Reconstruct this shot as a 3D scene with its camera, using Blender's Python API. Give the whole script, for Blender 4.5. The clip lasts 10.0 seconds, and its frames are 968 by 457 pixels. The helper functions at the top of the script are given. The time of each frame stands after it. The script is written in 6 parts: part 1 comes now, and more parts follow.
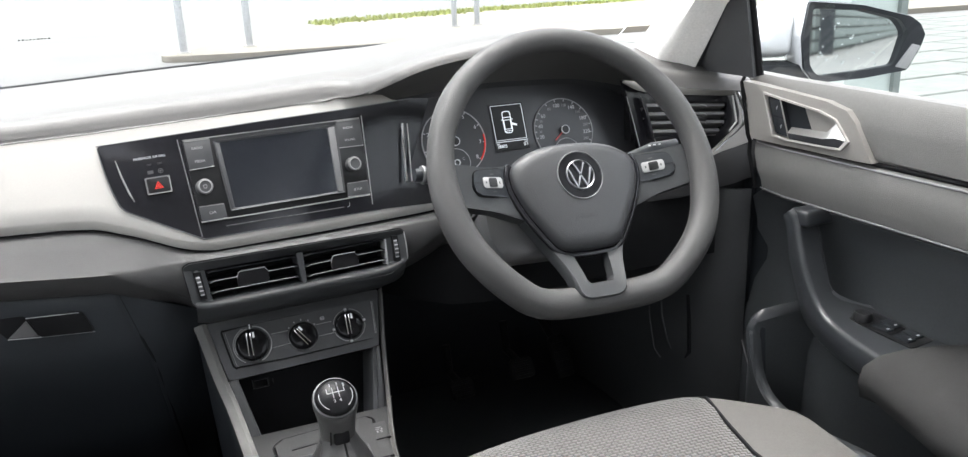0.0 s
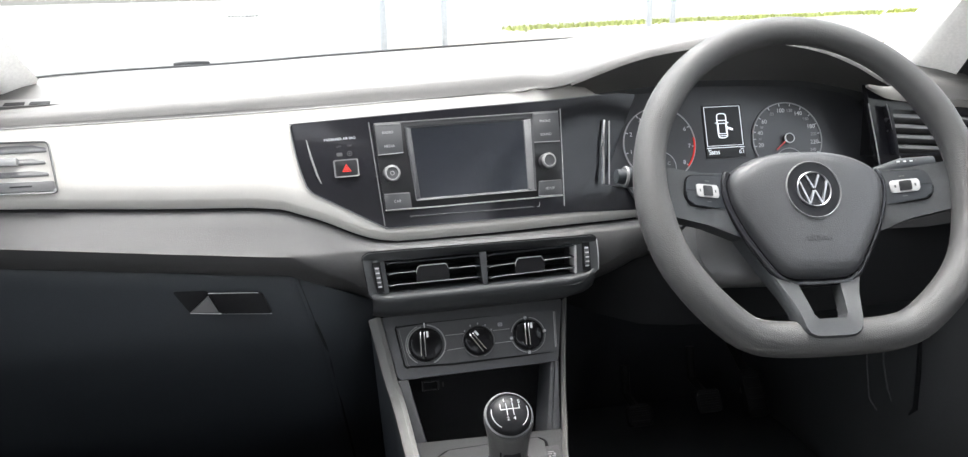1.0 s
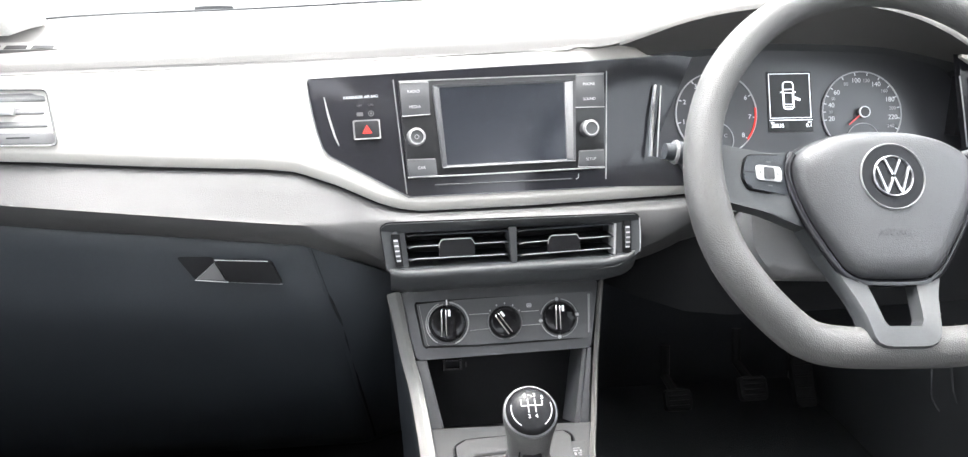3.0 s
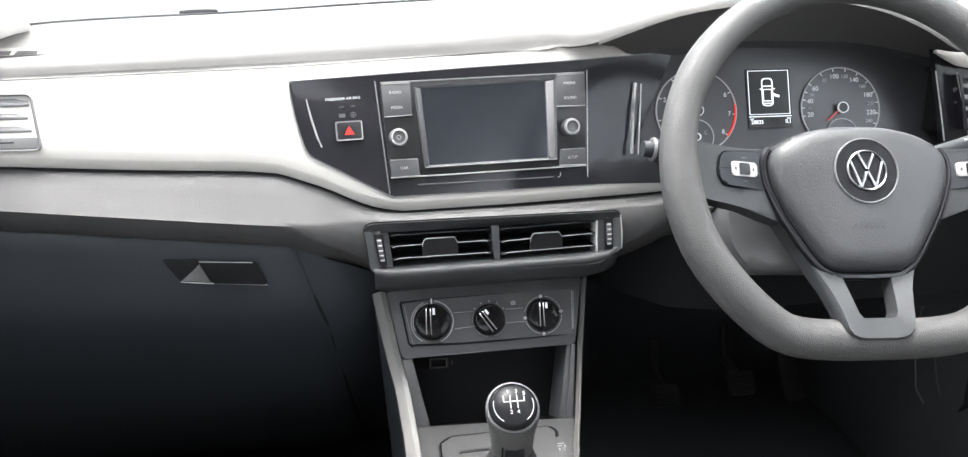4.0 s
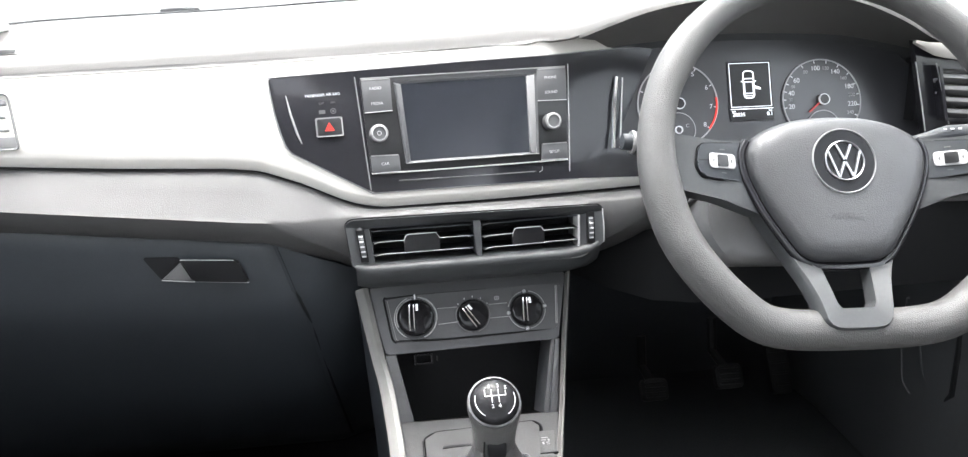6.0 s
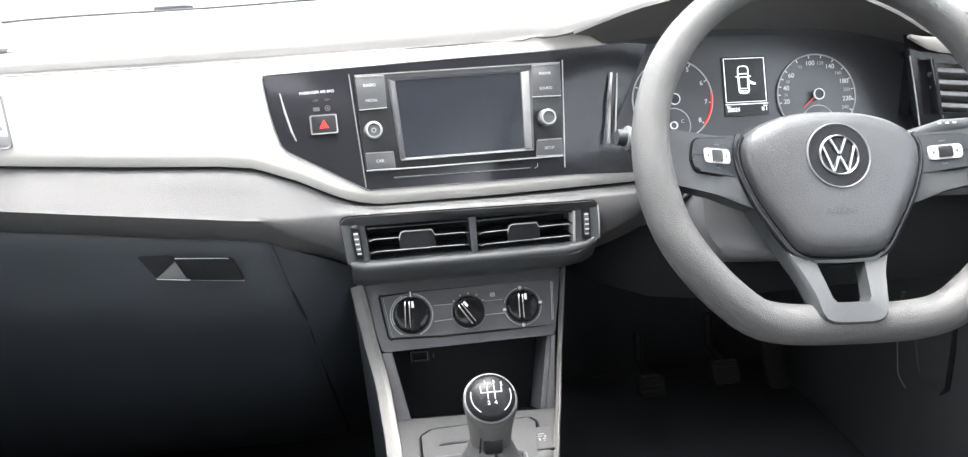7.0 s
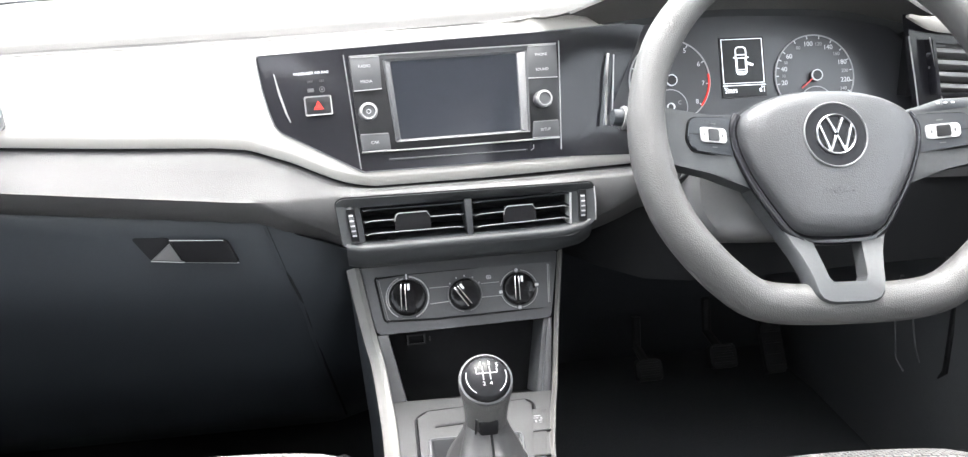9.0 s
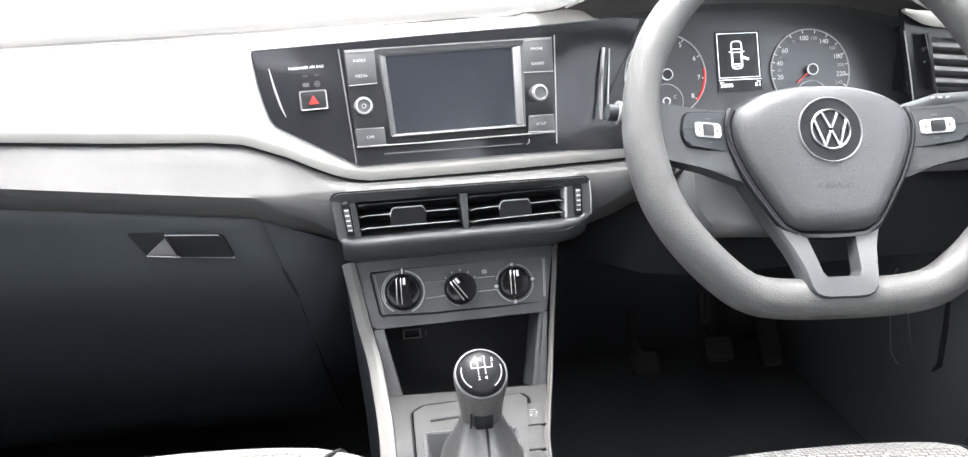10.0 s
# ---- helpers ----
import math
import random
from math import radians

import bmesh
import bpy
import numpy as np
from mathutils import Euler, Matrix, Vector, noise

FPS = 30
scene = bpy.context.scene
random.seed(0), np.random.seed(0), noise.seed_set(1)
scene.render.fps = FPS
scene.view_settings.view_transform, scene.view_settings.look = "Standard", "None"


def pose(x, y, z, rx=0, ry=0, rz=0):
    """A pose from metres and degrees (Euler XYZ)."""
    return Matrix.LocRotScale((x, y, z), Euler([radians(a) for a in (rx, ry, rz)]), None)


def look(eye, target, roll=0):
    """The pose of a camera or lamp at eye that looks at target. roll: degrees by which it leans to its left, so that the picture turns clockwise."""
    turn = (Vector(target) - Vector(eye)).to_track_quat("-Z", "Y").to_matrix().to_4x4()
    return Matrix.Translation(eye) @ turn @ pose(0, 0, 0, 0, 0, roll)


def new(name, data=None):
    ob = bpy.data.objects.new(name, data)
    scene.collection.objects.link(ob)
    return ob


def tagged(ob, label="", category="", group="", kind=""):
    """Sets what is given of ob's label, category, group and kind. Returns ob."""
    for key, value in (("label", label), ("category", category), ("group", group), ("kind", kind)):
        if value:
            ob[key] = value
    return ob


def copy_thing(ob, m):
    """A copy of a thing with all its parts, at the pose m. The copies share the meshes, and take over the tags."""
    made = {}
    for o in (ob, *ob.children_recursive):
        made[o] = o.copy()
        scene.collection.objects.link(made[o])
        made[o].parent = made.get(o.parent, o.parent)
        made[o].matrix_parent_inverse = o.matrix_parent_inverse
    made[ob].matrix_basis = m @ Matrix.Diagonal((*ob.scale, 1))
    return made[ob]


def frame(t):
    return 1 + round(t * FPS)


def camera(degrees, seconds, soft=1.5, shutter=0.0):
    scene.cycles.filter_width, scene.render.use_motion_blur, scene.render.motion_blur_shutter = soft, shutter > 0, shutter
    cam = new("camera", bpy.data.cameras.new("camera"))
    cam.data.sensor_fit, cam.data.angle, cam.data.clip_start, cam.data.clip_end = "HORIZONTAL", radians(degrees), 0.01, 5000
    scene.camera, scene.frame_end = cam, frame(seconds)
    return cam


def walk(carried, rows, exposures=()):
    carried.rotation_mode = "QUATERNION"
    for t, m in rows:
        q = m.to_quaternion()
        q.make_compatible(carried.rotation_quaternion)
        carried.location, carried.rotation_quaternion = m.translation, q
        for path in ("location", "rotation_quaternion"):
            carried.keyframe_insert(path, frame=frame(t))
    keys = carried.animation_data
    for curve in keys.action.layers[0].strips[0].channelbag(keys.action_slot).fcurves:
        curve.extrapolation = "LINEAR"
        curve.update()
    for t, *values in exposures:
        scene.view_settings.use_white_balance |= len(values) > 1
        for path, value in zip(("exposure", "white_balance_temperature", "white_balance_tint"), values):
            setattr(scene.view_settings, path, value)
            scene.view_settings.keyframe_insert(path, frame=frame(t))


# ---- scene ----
cam = camera(61.92, 10.0, soft=1.3)
PATH = [
    (0, look((-0.1553, -0.9857, 1.1376), (0.2199, -0.1077, 0.8403), -2.42)),
    (0.5, look((-0.1525, -0.9878, 1.1314), (0.2201, -0.1079, 0.8364), -2.46)),
    (0.7, look((-0.1513, -0.9771, 1.1269), (0.1896, -0.0846, 0.8317), -2.69)),
    (0.8, look((-0.1410, -0.9611, 1.1247), (0.1505, -0.0504, 0.8320), -1.90)),
    (0.9, look((-0.1379, -0.9415, 1.1030), (0.0852, -0.0055, 0.8305), -1.91)),
    (1, look((-0.1495, -0.8905, 1.1061), (0.0221, 0.0539, 0.8256), -1.27)),
    (1.2, look((-0.1162, -0.8277, 1.0803), (-0.0481, 0.1342, 0.8155), 1.35)),
    (1.5, look((-0.1013, -0.7797, 1.0793), (-0.0745, 0.1800, 0.7996), 0.65)),
    (2, look((-0.1311, -0.7490, 1.0877), (-0.0280, 0.1880, 0.7666), -0.76)),
    (2.5, look((-0.1242, -0.7867, 1.1017), (-0.0157, 0.1486, 0.7646), 0.18)),
    (4, look((-0.1030, -0.8184, 1.1049), (0.0117, 0.1161, 0.7681), -0.56)),
    (4.5, look((-0.0975, -0.8212, 1.1063), (0.0182, 0.1128, 0.7695), -0.81)),
    (5, look((-0.0974, -0.8211, 1.1060), (0.0251, 0.1111, 0.7674), -0.77)),
    (5.5, look((-0.0920, -0.8209, 1.1026), (0.0280, 0.1128, 0.7645), -0.94)),
    (7, look((-0.0865, -0.8207, 1.0999), (0.0367, 0.1109, 0.7582), -1.33)),
    (7.5, look((-0.0839, -0.8237, 1.0947), (0.0394, 0.1086, 0.7549), -1.39)),
    (8, look((-0.0823, -0.8225, 1.0936), (0.0412, 0.1077, 0.7491), -1.50)),
    (8.5, look((-0.0849, -0.8221, 1.0912), (0.0401, 0.1068, 0.7439), -1.42)),
    (9, look((-0.0820, -0.8207, 1.0908), (0.0401, 0.1069, 0.7368), -1.44)),
    (9.5, look((-0.0811, -0.8212, 1.0923), (0.0430, 0.1041, 0.7332), -1.34)),
    (10, look((-0.0792, -0.8210, 1.0932), (0.0448, 0.1043, 0.7298), -1.41)),
]
EXPOSURES = [(0, 2.54), (0.7, 2.52), (1.0, 2.9), (1.5, 3.35), (2.0, 3.8), (2.5, 4.1), (4.0, 3.35), (4.6, 3.55), (5.5, 3.65), (7.0, 3.8), (7.5, 3.75), (8.3, 3.9), (10.0, 3.95)]
walk(cam, PATH, EXPOSURES)

# ---- light ----
world = bpy.data.worlds.new("overcast_sky")
scene.world = world
world.use_nodes = True
wn = world.node_tree.nodes
sky = wn.new("ShaderNodeTexSky")
sky.sky_type = "NISHITA"
sky.sun_disc = False
sky.sun_elevation = radians(78)
sky.sun_rotation = radians(350)
sky.air_density, sky.dust_density, sky.ozone_density = 1.0, 4.0, 1.0
wn["Background"].inputs["Strength"].default_value = 0.15
haze = wn.new("ShaderNodeHueSaturation")
haze.inputs["Saturation"].default_value = 0.25
world.node_tree.links.new(sky.outputs[0], haze.inputs["Color"])
world.node_tree.links.new(haze.outputs[0], wn["Background"].inputs["Color"])
sun = new("sun", bpy.data.lights.new("sun", "SUN"))
sun.data.energy, sun.data.angle, sun.data.color = 0.5, radians(30), (1.0, 0.975, 0.965)
sun.matrix_world = look((0, 0, 0), (0.05, -0.20, -0.98))


# ---- materials ----
def material(name, color, rough=0.5, metal=0.0, grain=0.0, scale=900.0, vary=0.12, spec=0.5, coat=0.0):
    """A painted, moulded or metal surface: colour mottled at two scales, roughness broken up, fine grain as bump."""
    m = bpy.data.materials.new(name)
    m.use_nodes = True
    nt = m.node_tree
    n, l = nt.nodes, nt.links
    b = n["Principled BSDF"]
    b.inputs["Metallic"].default_value = metal
    b.inputs["Specular IOR Level"].default_value = spec
    b.inputs["Coat Weight"].default_value = coat
    co = n.new("ShaderNodeTexCoord")
    big, small = n.new("ShaderNodeTexNoise"), n.new("ShaderNodeTexNoise")
    big.inputs["Scale"].default_value, big.inputs["Detail"].default_value = 9.0, 4.0
    small.inputs["Scale"].default_value, small.inputs["Detail"].default_value = scale * 0.25, 3.0
    for t in (big, small):
        l.new(co.outputs["Object"], t.inputs["Vector"])
    mix = n.new("ShaderNodeMath")
    mix.operation = "ADD"
    l.new(big.outputs["Fac"], mix.inputs[0])
    l.new(small.outputs["Fac"], mix.inputs[1])
    ramp = n.new("ShaderNodeMapRange")
    ramp.inputs["From Min"].default_value, ramp.inputs["From Max"].default_value = 0.6, 1.4
    ramp.inputs["To Min"].default_value, ramp.inputs["To Max"].default_value = 1 - vary, 1 + vary
    l.new(mix.outputs[0], ramp.inputs["Value"])
    tint = n.new("ShaderNodeVectorMath")
    tint.operation = "SCALE"
    tint.inputs[0].default_value = color
    l.new(ramp.outputs[0], tint.inputs["Scale"])
    l.new(tint.outputs[0], b.inputs["Base Color"])
    rr = n.new("ShaderNodeMapRange")
    rr.inputs["To Min"].default_value, rr.inputs["To Max"].default_value = max(rough - 0.06, 0.02), rough + 0.06
    l.new(big.outputs["Fac"], rr.inputs["Value"])
    l.new(rr.outputs[0], b.inputs["Roughness"])
    if grain:
        vor = n.new("ShaderNodeTexVoronoi")
        vor.inputs["Scale"].default_value = scale
        l.new(co.outputs["Object"], vor.inputs["Vector"])
        bump = n.new("ShaderNodeBump")
        bump.inputs["Strength"].default_value, bump.inputs["Distance"].default_value = grain, 0.0006
        l.new(vor.outputs["Distance"], bump.inputs["Height"])
        l.new(bump.outputs[0], b.inputs["Normal"])
    return m


def lit(name, color, strength):
    """A backlit marking or display."""
    m = bpy.data.materials.new(name)
    m.use_nodes = True
    b = m.node_tree.nodes["Principled BSDF"]
    b.inputs["Base Color"].default_value = (*color, 1)
    b.inputs["Emission Color"].default_value = (*color, 1)
    b.inputs["Emission Strength"].default_value = strength
    return m


def woven(name, color):
    """Seat cloth: small raised lozenges in rows."""
    m = material(name, color, 0.85, grain=0.0, vary=0.07, scale=900)
    n, l = m.node_tree.nodes, m.node_tree.links
    b = n["Principled BSDF"]
    b.inputs["Sheen Weight"].default_value = 0.25
    co = n.new("ShaderNodeTexCoord")
    turn = n.new("ShaderNodeMapping")
    turn.inputs["Rotation"].default_value = (0, 0, radians(8))
    turn.inputs["Scale"].default_value = (120, 185, 100)
    l.new(co.outputs["Object"], turn.inputs["Vector"])
    brick = n.new("ShaderNodeTexBrick")
    brick.inputs["Scale"].default_value = 1.0
    brick.inputs["Mortar Size"].default_value = 0.24
    brick.inputs["Mortar Smooth"].default_value = 1.0
    brick.inputs["Brick Width"].default_value, brick.inputs["Row Height"].default_value = 1.0, 0.8
    l.new(turn.outputs[0], brick.inputs["Vector"])
    bump = n.new("ShaderNodeBump")
    bump.inputs["Strength"].default_value, bump.inputs["Distance"].default_value = 0.9, 0.0018
    bump.invert = True
    l.new(brick.outputs["Fac"], bump.inputs["Height"])
    l.new(bump.outputs[0], b.inputs["Normal"])
    dark = n.new("ShaderNodeMixRGB")
    dark.blend_type = "MULTIPLY"
    dark.inputs["Color2"].default_value = (0.42, 0.42, 0.43, 1)
    old = b.inputs["Base Color"].links[0].from_socket
    l.new(brick.outputs["Fac"], dark.inputs["Fac"])
    l.new(old, dark.inputs["Color1"])
    l.new(dark.outputs[0], b.inputs["Base Color"])
    return m


def clear_glass(name, tint=(0.95, 0.98, 0.97)):
    m = bpy.data.materials.new(name)
    m.use_nodes = True
    b = m.node_tree.nodes["Principled BSDF"]
    b.inputs["Base Color"].default_value = (*tint, 1)
    b.inputs["Roughness"].default_value = 0.0
    b.inputs["IOR"].default_value = 1.45
    b.inputs["Transmission Weight"].default_value = 1.0
    return m


PAD = material("soft_dash_plastic", (0.084, 0.0815, 0.079), 0.5, grain=0.3, scale=1500, vary=0.07)
LOWER = material("grey_dash_plastic", (0.045, 0.0447, 0.0452), 0.5, grain=0.35, scale=1300, spec=0.3, vary=0.06)
DARK = material("dark_plastic", (0.0160, 0.0188, 0.0225), 0.55, grain=0.25, scale=1300, spec=0.35)
SATIN = material("satin_black_plastic", (0.012, 0.012, 0.013), 0.32, spec=0.3)
CONSOLE = material("console_plastic", (0.044, 0.045, 0.048), 0.45, grain=0.4, scale=900)
GLOSS = material("piano_black", (0.010, 0.010, 0.012), 0.14, vary=0.02, spec=0.32)
TRIM = material("champagne_trim", (0.50, 0.485, 0.458), 0.42, metal=0.0, vary=0.04, scale=2500, grain=0.08)
CHROME = material("chrome", (0.75, 0.75, 0.76), 0.14, metal=1.0, vary=0.03)
SATIN_CHROME = material("satin_chrome", (0.62, 0.61, 0.59), 0.38, metal=1.0, vary=0.05)
# Chrome in a darker grey, for the badge.
DULL_CHROME = material("grey_chrome", (0.34, 0.34, 0.35), 0.30, metal=1.0, vary=0.12, scale=2500)
WHEEL = material("wheel_leatherette", (0.043, 0.0428, 0.0425), 0.55, grain=0.45, scale=1000, vary=0.08)
HUBPAD = material("airbag_cover", (0.031, 0.032, 0.034), 0.42, grain=0.28, scale=1000, vary=0.07)
SPOKE = material("spoke_plastic", (0.034, 0.036, 0.038), 0.46, grain=0.15, scale=1500, spec=0.3)
KEY = material("key_plastic", (0.046, 0.047, 0.050), 0.5, vary=0.06)
SCREEN = material("display_glass", (0.0120, 0.0135, 0.0175), 0.2, vary=0.03, spec=0.38)
CLOTH = woven("seat_cloth", (0.108, 0.103, 0.097))
BOLSTER = material("bolster_cloth", (0.105, 0.100, 0.095), 0.85, grain=0.5, scale=1500)
CARPET = material("carpet", (0.020, 0.0215, 0.024), 0.95, grain=0.8, scale=700, spec=0.2)
LINING = material("headlining", (0.66, 0.64, 0.61), 0.9, grain=0.3, scale=900)
PILLAR = material("pillar_trim", (0.86, 0.845, 0.815), 0.6, grain=0.25, scale=1200)
BOOT = material("gaiter_leatherette", (0.026, 0.026, 0.027), 0.5, grain=0.3, scale=1200)
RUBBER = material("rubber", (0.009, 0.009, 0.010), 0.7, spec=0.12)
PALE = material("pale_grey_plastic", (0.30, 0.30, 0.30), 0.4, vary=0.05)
# Champagne trim again, darker for faces turned away from the light.
BEZEL = material("champagne_trim_shaded", (0.37, 0.355, 0.33), 0.34, metal=0.35, vary=0.05, scale=2500)
ARMCLOTH = material("armrest_cloth", (0.038, 0.0375, 0.037), 0.85, grain=0.5, scale=1500, spec=0.2)
SHROUD = material("shroud_plastic", (0.085, 0.085, 0.087), 0.36, grain=0.15, scale=1500, vary=0.06)
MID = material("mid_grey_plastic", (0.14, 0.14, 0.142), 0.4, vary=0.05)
FAINT = material("faint_print", (0.055, 0.055, 0.057), 0.5, vary=0.05)
DECK = material("deck_plastic", (0.030, 0.0303, 0.031), 0.55, grain=0.3, scale=1200, spec=0.3)
BADGE = material("badge_lacquer", (0.008, 0.008, 0.009), 0.12, vary=0.05, spec=0.14)
CAP = material("cap_lacquer", (0.009, 0.009, 0.010), 0.22, vary=0.05, spec=0.10)
# Dash plastic in a paler, warmer tone, for window light on the door.
DOORCARD = material("door_card_plastic", (0.185, 0.181, 0.175), 0.46, grain=0.4, scale=1100, vary=0.08)
RAIL = material("console_rail", (0.066, 0.0645, 0.062), 0.46, metal=0.0, vary=0.05)
HANDLE = material("door_handle_plastic", (0.032, 0.0345, 0.038), 0.33, vary=0.06)
DOORLOW = material("door_pocket_plastic", (0.046, 0.0495, 0.053), 0.40, grain=0.2, scale=1200, vary=0.15)
# Rubber darkened past its own tone for the shade of the footwell.
PEDAL = material("shaded_pedal_rubber", (0.006, 0.0062, 0.0066), 0.7, spec=0.2)
# Same dark plastic, paler for the light that reaches it by the door.
KICK = material("kick_panel_plastic", (0.033, 0.0345, 0.0365), 0.5, grain=0.3, scale=1200)
HEATER = material("heater_panel_plastic", (0.042, 0.043, 0.046), 0.42, grain=0.2, scale=1500)
# Knee panel plastic, darkened for the shade under the dash.
FOOTWELL = material("shaded_footwell_plastic", (0.008, 0.0083, 0.009), 0.6, grain=0.3, scale=1200, spec=0.2)
WHITE_PAINT = material("white_car_paint", (0.80, 0.81, 0.82), 0.25, vary=0.02, coat=0.5)
PRINT = lit("white_print", (0.50, 0.51, 0.53), 0.055)
DIM_PRINT = material("grey_print", (0.34, 0.34, 0.35), 0.5, vary=0.05)
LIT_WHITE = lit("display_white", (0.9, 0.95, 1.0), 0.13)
RED = lit("red_marking", (0.62, 0.03, 0.02), 0.06)
NEEDLE = lit("needle_red", (0.48, 0.07, 0.07), 0.03)
GLASS = clear_glass("window_glass")
MIRROR = material("mirror_silver", (0.82, 0.86, 0.86), 0.02, metal=1.0, vary=0.01)
# Base colour lifted to grey for haze and reflections on the dial cover.
LENS = material("hazed_dial_face", (0.034, 0.035, 0.039), 0.3, vary=0.05)


# ---- mesh helpers ----
def part(name, bm, mat, parent=None, label="", sharp=35):
    me = bpy.data.meshes.new(name)
    bmesh.ops.recalc_face_normals(bm, faces=bm.faces)
    bm.to_mesh(me)
    bm.free()
    me.materials.append(mat)
    me.shade_smooth()
    me.set_sharp_from_angle(angle=radians(sharp))
    ob = new(name, me)
    ob.parent = parent
    return tagged(ob, label)


def thing(name, m, label, category, group="", kind=""):
    ob = new(name)
    ob.empty_display_size = 0.05
    ob.matrix_world = m
    return tagged(ob, label, category, group, kind)


def face_frame(origin, yaw, tilt):
    """A frame on a leaning panel: x along it, y up it, z out of it towards the seats. Degrees."""
    a, b = radians(yaw), radians(tilt)
    u = Vector((math.cos(a), math.sin(a), 0))
    v = Vector((-math.sin(a) * math.sin(b), math.cos(a) * math.sin(b), math.cos(b)))
    w = u.cross(v)
    m = Matrix((u, v, w)).transposed().to_4x4()
    m.translation = origin
    return m


def rounded(pts, r, n=4):
    """A polygon with its corners rounded to r."""
    out = []
    pts = [Vector(p).to_2d() for p in pts]
    for i, p in enumerate(pts):
        a, b = pts[i - 1], pts[(i + 1) % len(pts)]
        rr = min(r, (a - p).length * 0.45, (b - p).length * 0.45)
        s, e = p + (a - p).normalized() * rr, p + (b - p).normalized() * rr
        for k in range(n + 1):
            f = k / n
            out.append((s * (1 - f) ** 2 + p * 2 * f * (1 - f) + e * f * f)[:])
    return out


def rect(x0, y0, x1, y1, r=0.0, n=4):
    pts = [(x0, y0), (x1, y0), (x1, y1), (x0, y1)]
    return rounded(pts, r, n) if r else pts


def circle(cx, cy, r, n=32, r2=None):
    return [(cx + r * math.cos(2 * math.pi * k / n), cy + (r2 or r) * math.sin(2 * math.pi * k / n)) for k in range(n)]


def prism(pts, z0, z1, bevel=0.0, seg=2, bm=None):
    """A plate with the outline pts from z0 to z1; its upper rim is bevelled."""
    bm = bm or bmesh.new()
    lo = [bm.verts.new((x, y, z0)) for x, y in pts]
    hi = [bm.verts.new((x, y, z1)) for x, y in pts]
    k = len(pts)
    for i in range(k):
        bm.faces.new((lo[i], lo[(i + 1) % k], hi[(i + 1) % k], hi[i]))
    top = bm.faces.new(hi)
    bm.faces.new(lo[::-1])
    if bevel:
        bmesh.ops.bevel(bm, geom=list(top.edges), offset=bevel, segments=seg, affect="EDGES", profile=0.5)
    return bm


def rim(outer, inner, z0, z1, bm=None, z_in=None):
    """A flat frame between two outlines with as many points."""
    bm = bm or bmesh.new()
    k = len(outer)
    zi = z1 if z_in is None else z_in
    a = [bm.verts.new((*p, z0)) for p in outer]
    b = [bm.verts.new((*p, z1)) for p in outer]
    c = [bm.verts.new((*p, zi)) for p in inner]
    d = [bm.verts.new((*p, z0)) for p in inner]
    for i in range(k):
        j = (i + 1) % k
        for p, q in ((a, b), (b, c), (c, d), (d, a)):
            bm.faces.new((p[i], p[j], q[j], q[i]))
    return bm


def block(x0, y0, z0, x1, y1, z1, bevel=0.0, seg=2, bm=None):
    bm = bm or bmesh.new()
    made = bmesh.ops.create_cube(bm, size=1, matrix=Matrix.Translation(((x0 + x1) / 2, (y0 + y1) / 2, (z0 + z1) / 2)) @ Matrix.Diagonal((x1 - x0, y1 - y0, z1 - z0, 1)))
    if bevel:
        edges = {e for v in made["verts"] for e in v.link_edges}
        bmesh.ops.bevel(bm, geom=list(edges), offset=bevel, segments=seg, affect="EDGES", profile=0.5)
    return bm


def lathe(profile, seg=32, bm=None, at=(0, 0, 0)):
    """Spins (radius, z) points round z."""
    bm = bm or bmesh.new()
    at = Vector(at)
    rings = []
    for r, z in profile:
        if r < 1e-6:
            rings.append([bm.verts.new(at + Vector((0, 0, z)))])
        else:
            rings.append([bm.verts.new(at + Vector((r * math.cos(2 * math.pi * k / seg), r * math.sin(2 * math.pi * k / seg), z))) for k in range(seg)])
    for p, q in zip(rings, rings[1:]):
        for k in range(seg):
            j = (k + 1) % seg
            quad = [p[k % len(p)], p[j % len(p)], q[j % len(q)], q[k % len(q)]]
            quad = list(dict.fromkeys(quad))
            if len(quad) > 2:
                bm.faces.new(quad)
    return bm


def tube(path, radius, seg=10, closed=False, bm=None, flat=1.0):
    """A round bar along path; radius is a number or one for each point; flat squeezes it across."""
    bm = bm or bmesh.new()
    path = [Vector(p) for p in path]
    n = len(path)
    rad = radius if isinstance(radius, (list, tuple)) else [radius] * n
    rings, side = [], None
    for i, p in enumerate(path):
        a = path[(i - 1) % n] if closed or i else p
        b = path[(i + 1) % n] if closed or i < n - 1 else p
        d = (b - a).normalized()
        if side is None:
            side = d.cross(Vector((0, 0, 1)) if abs(d.z) < 0.9 else Vector((1, 0, 0))).normalized()
        side = (side - d * side.dot(d)).normalized()
        up = d.cross(side)
        rings.append([bm.verts.new(p + rad[i] * (math.cos(2 * math.pi * k / seg) * side + flat * math.sin(2 * math.pi * k / seg) * up)) for k in range(seg)])
    for i in range(n if closed else n - 1):
        p, q = rings[i], rings[(i + 1) % n]
        for k in range(seg):
            j = (k + 1) % seg
            bm.faces.new((p[k], p[j], q[j], q[k]))
    if not closed:
        bm.faces.new(rings[0][::-1])
        bm.faces.new(rings[-1])
    return bm


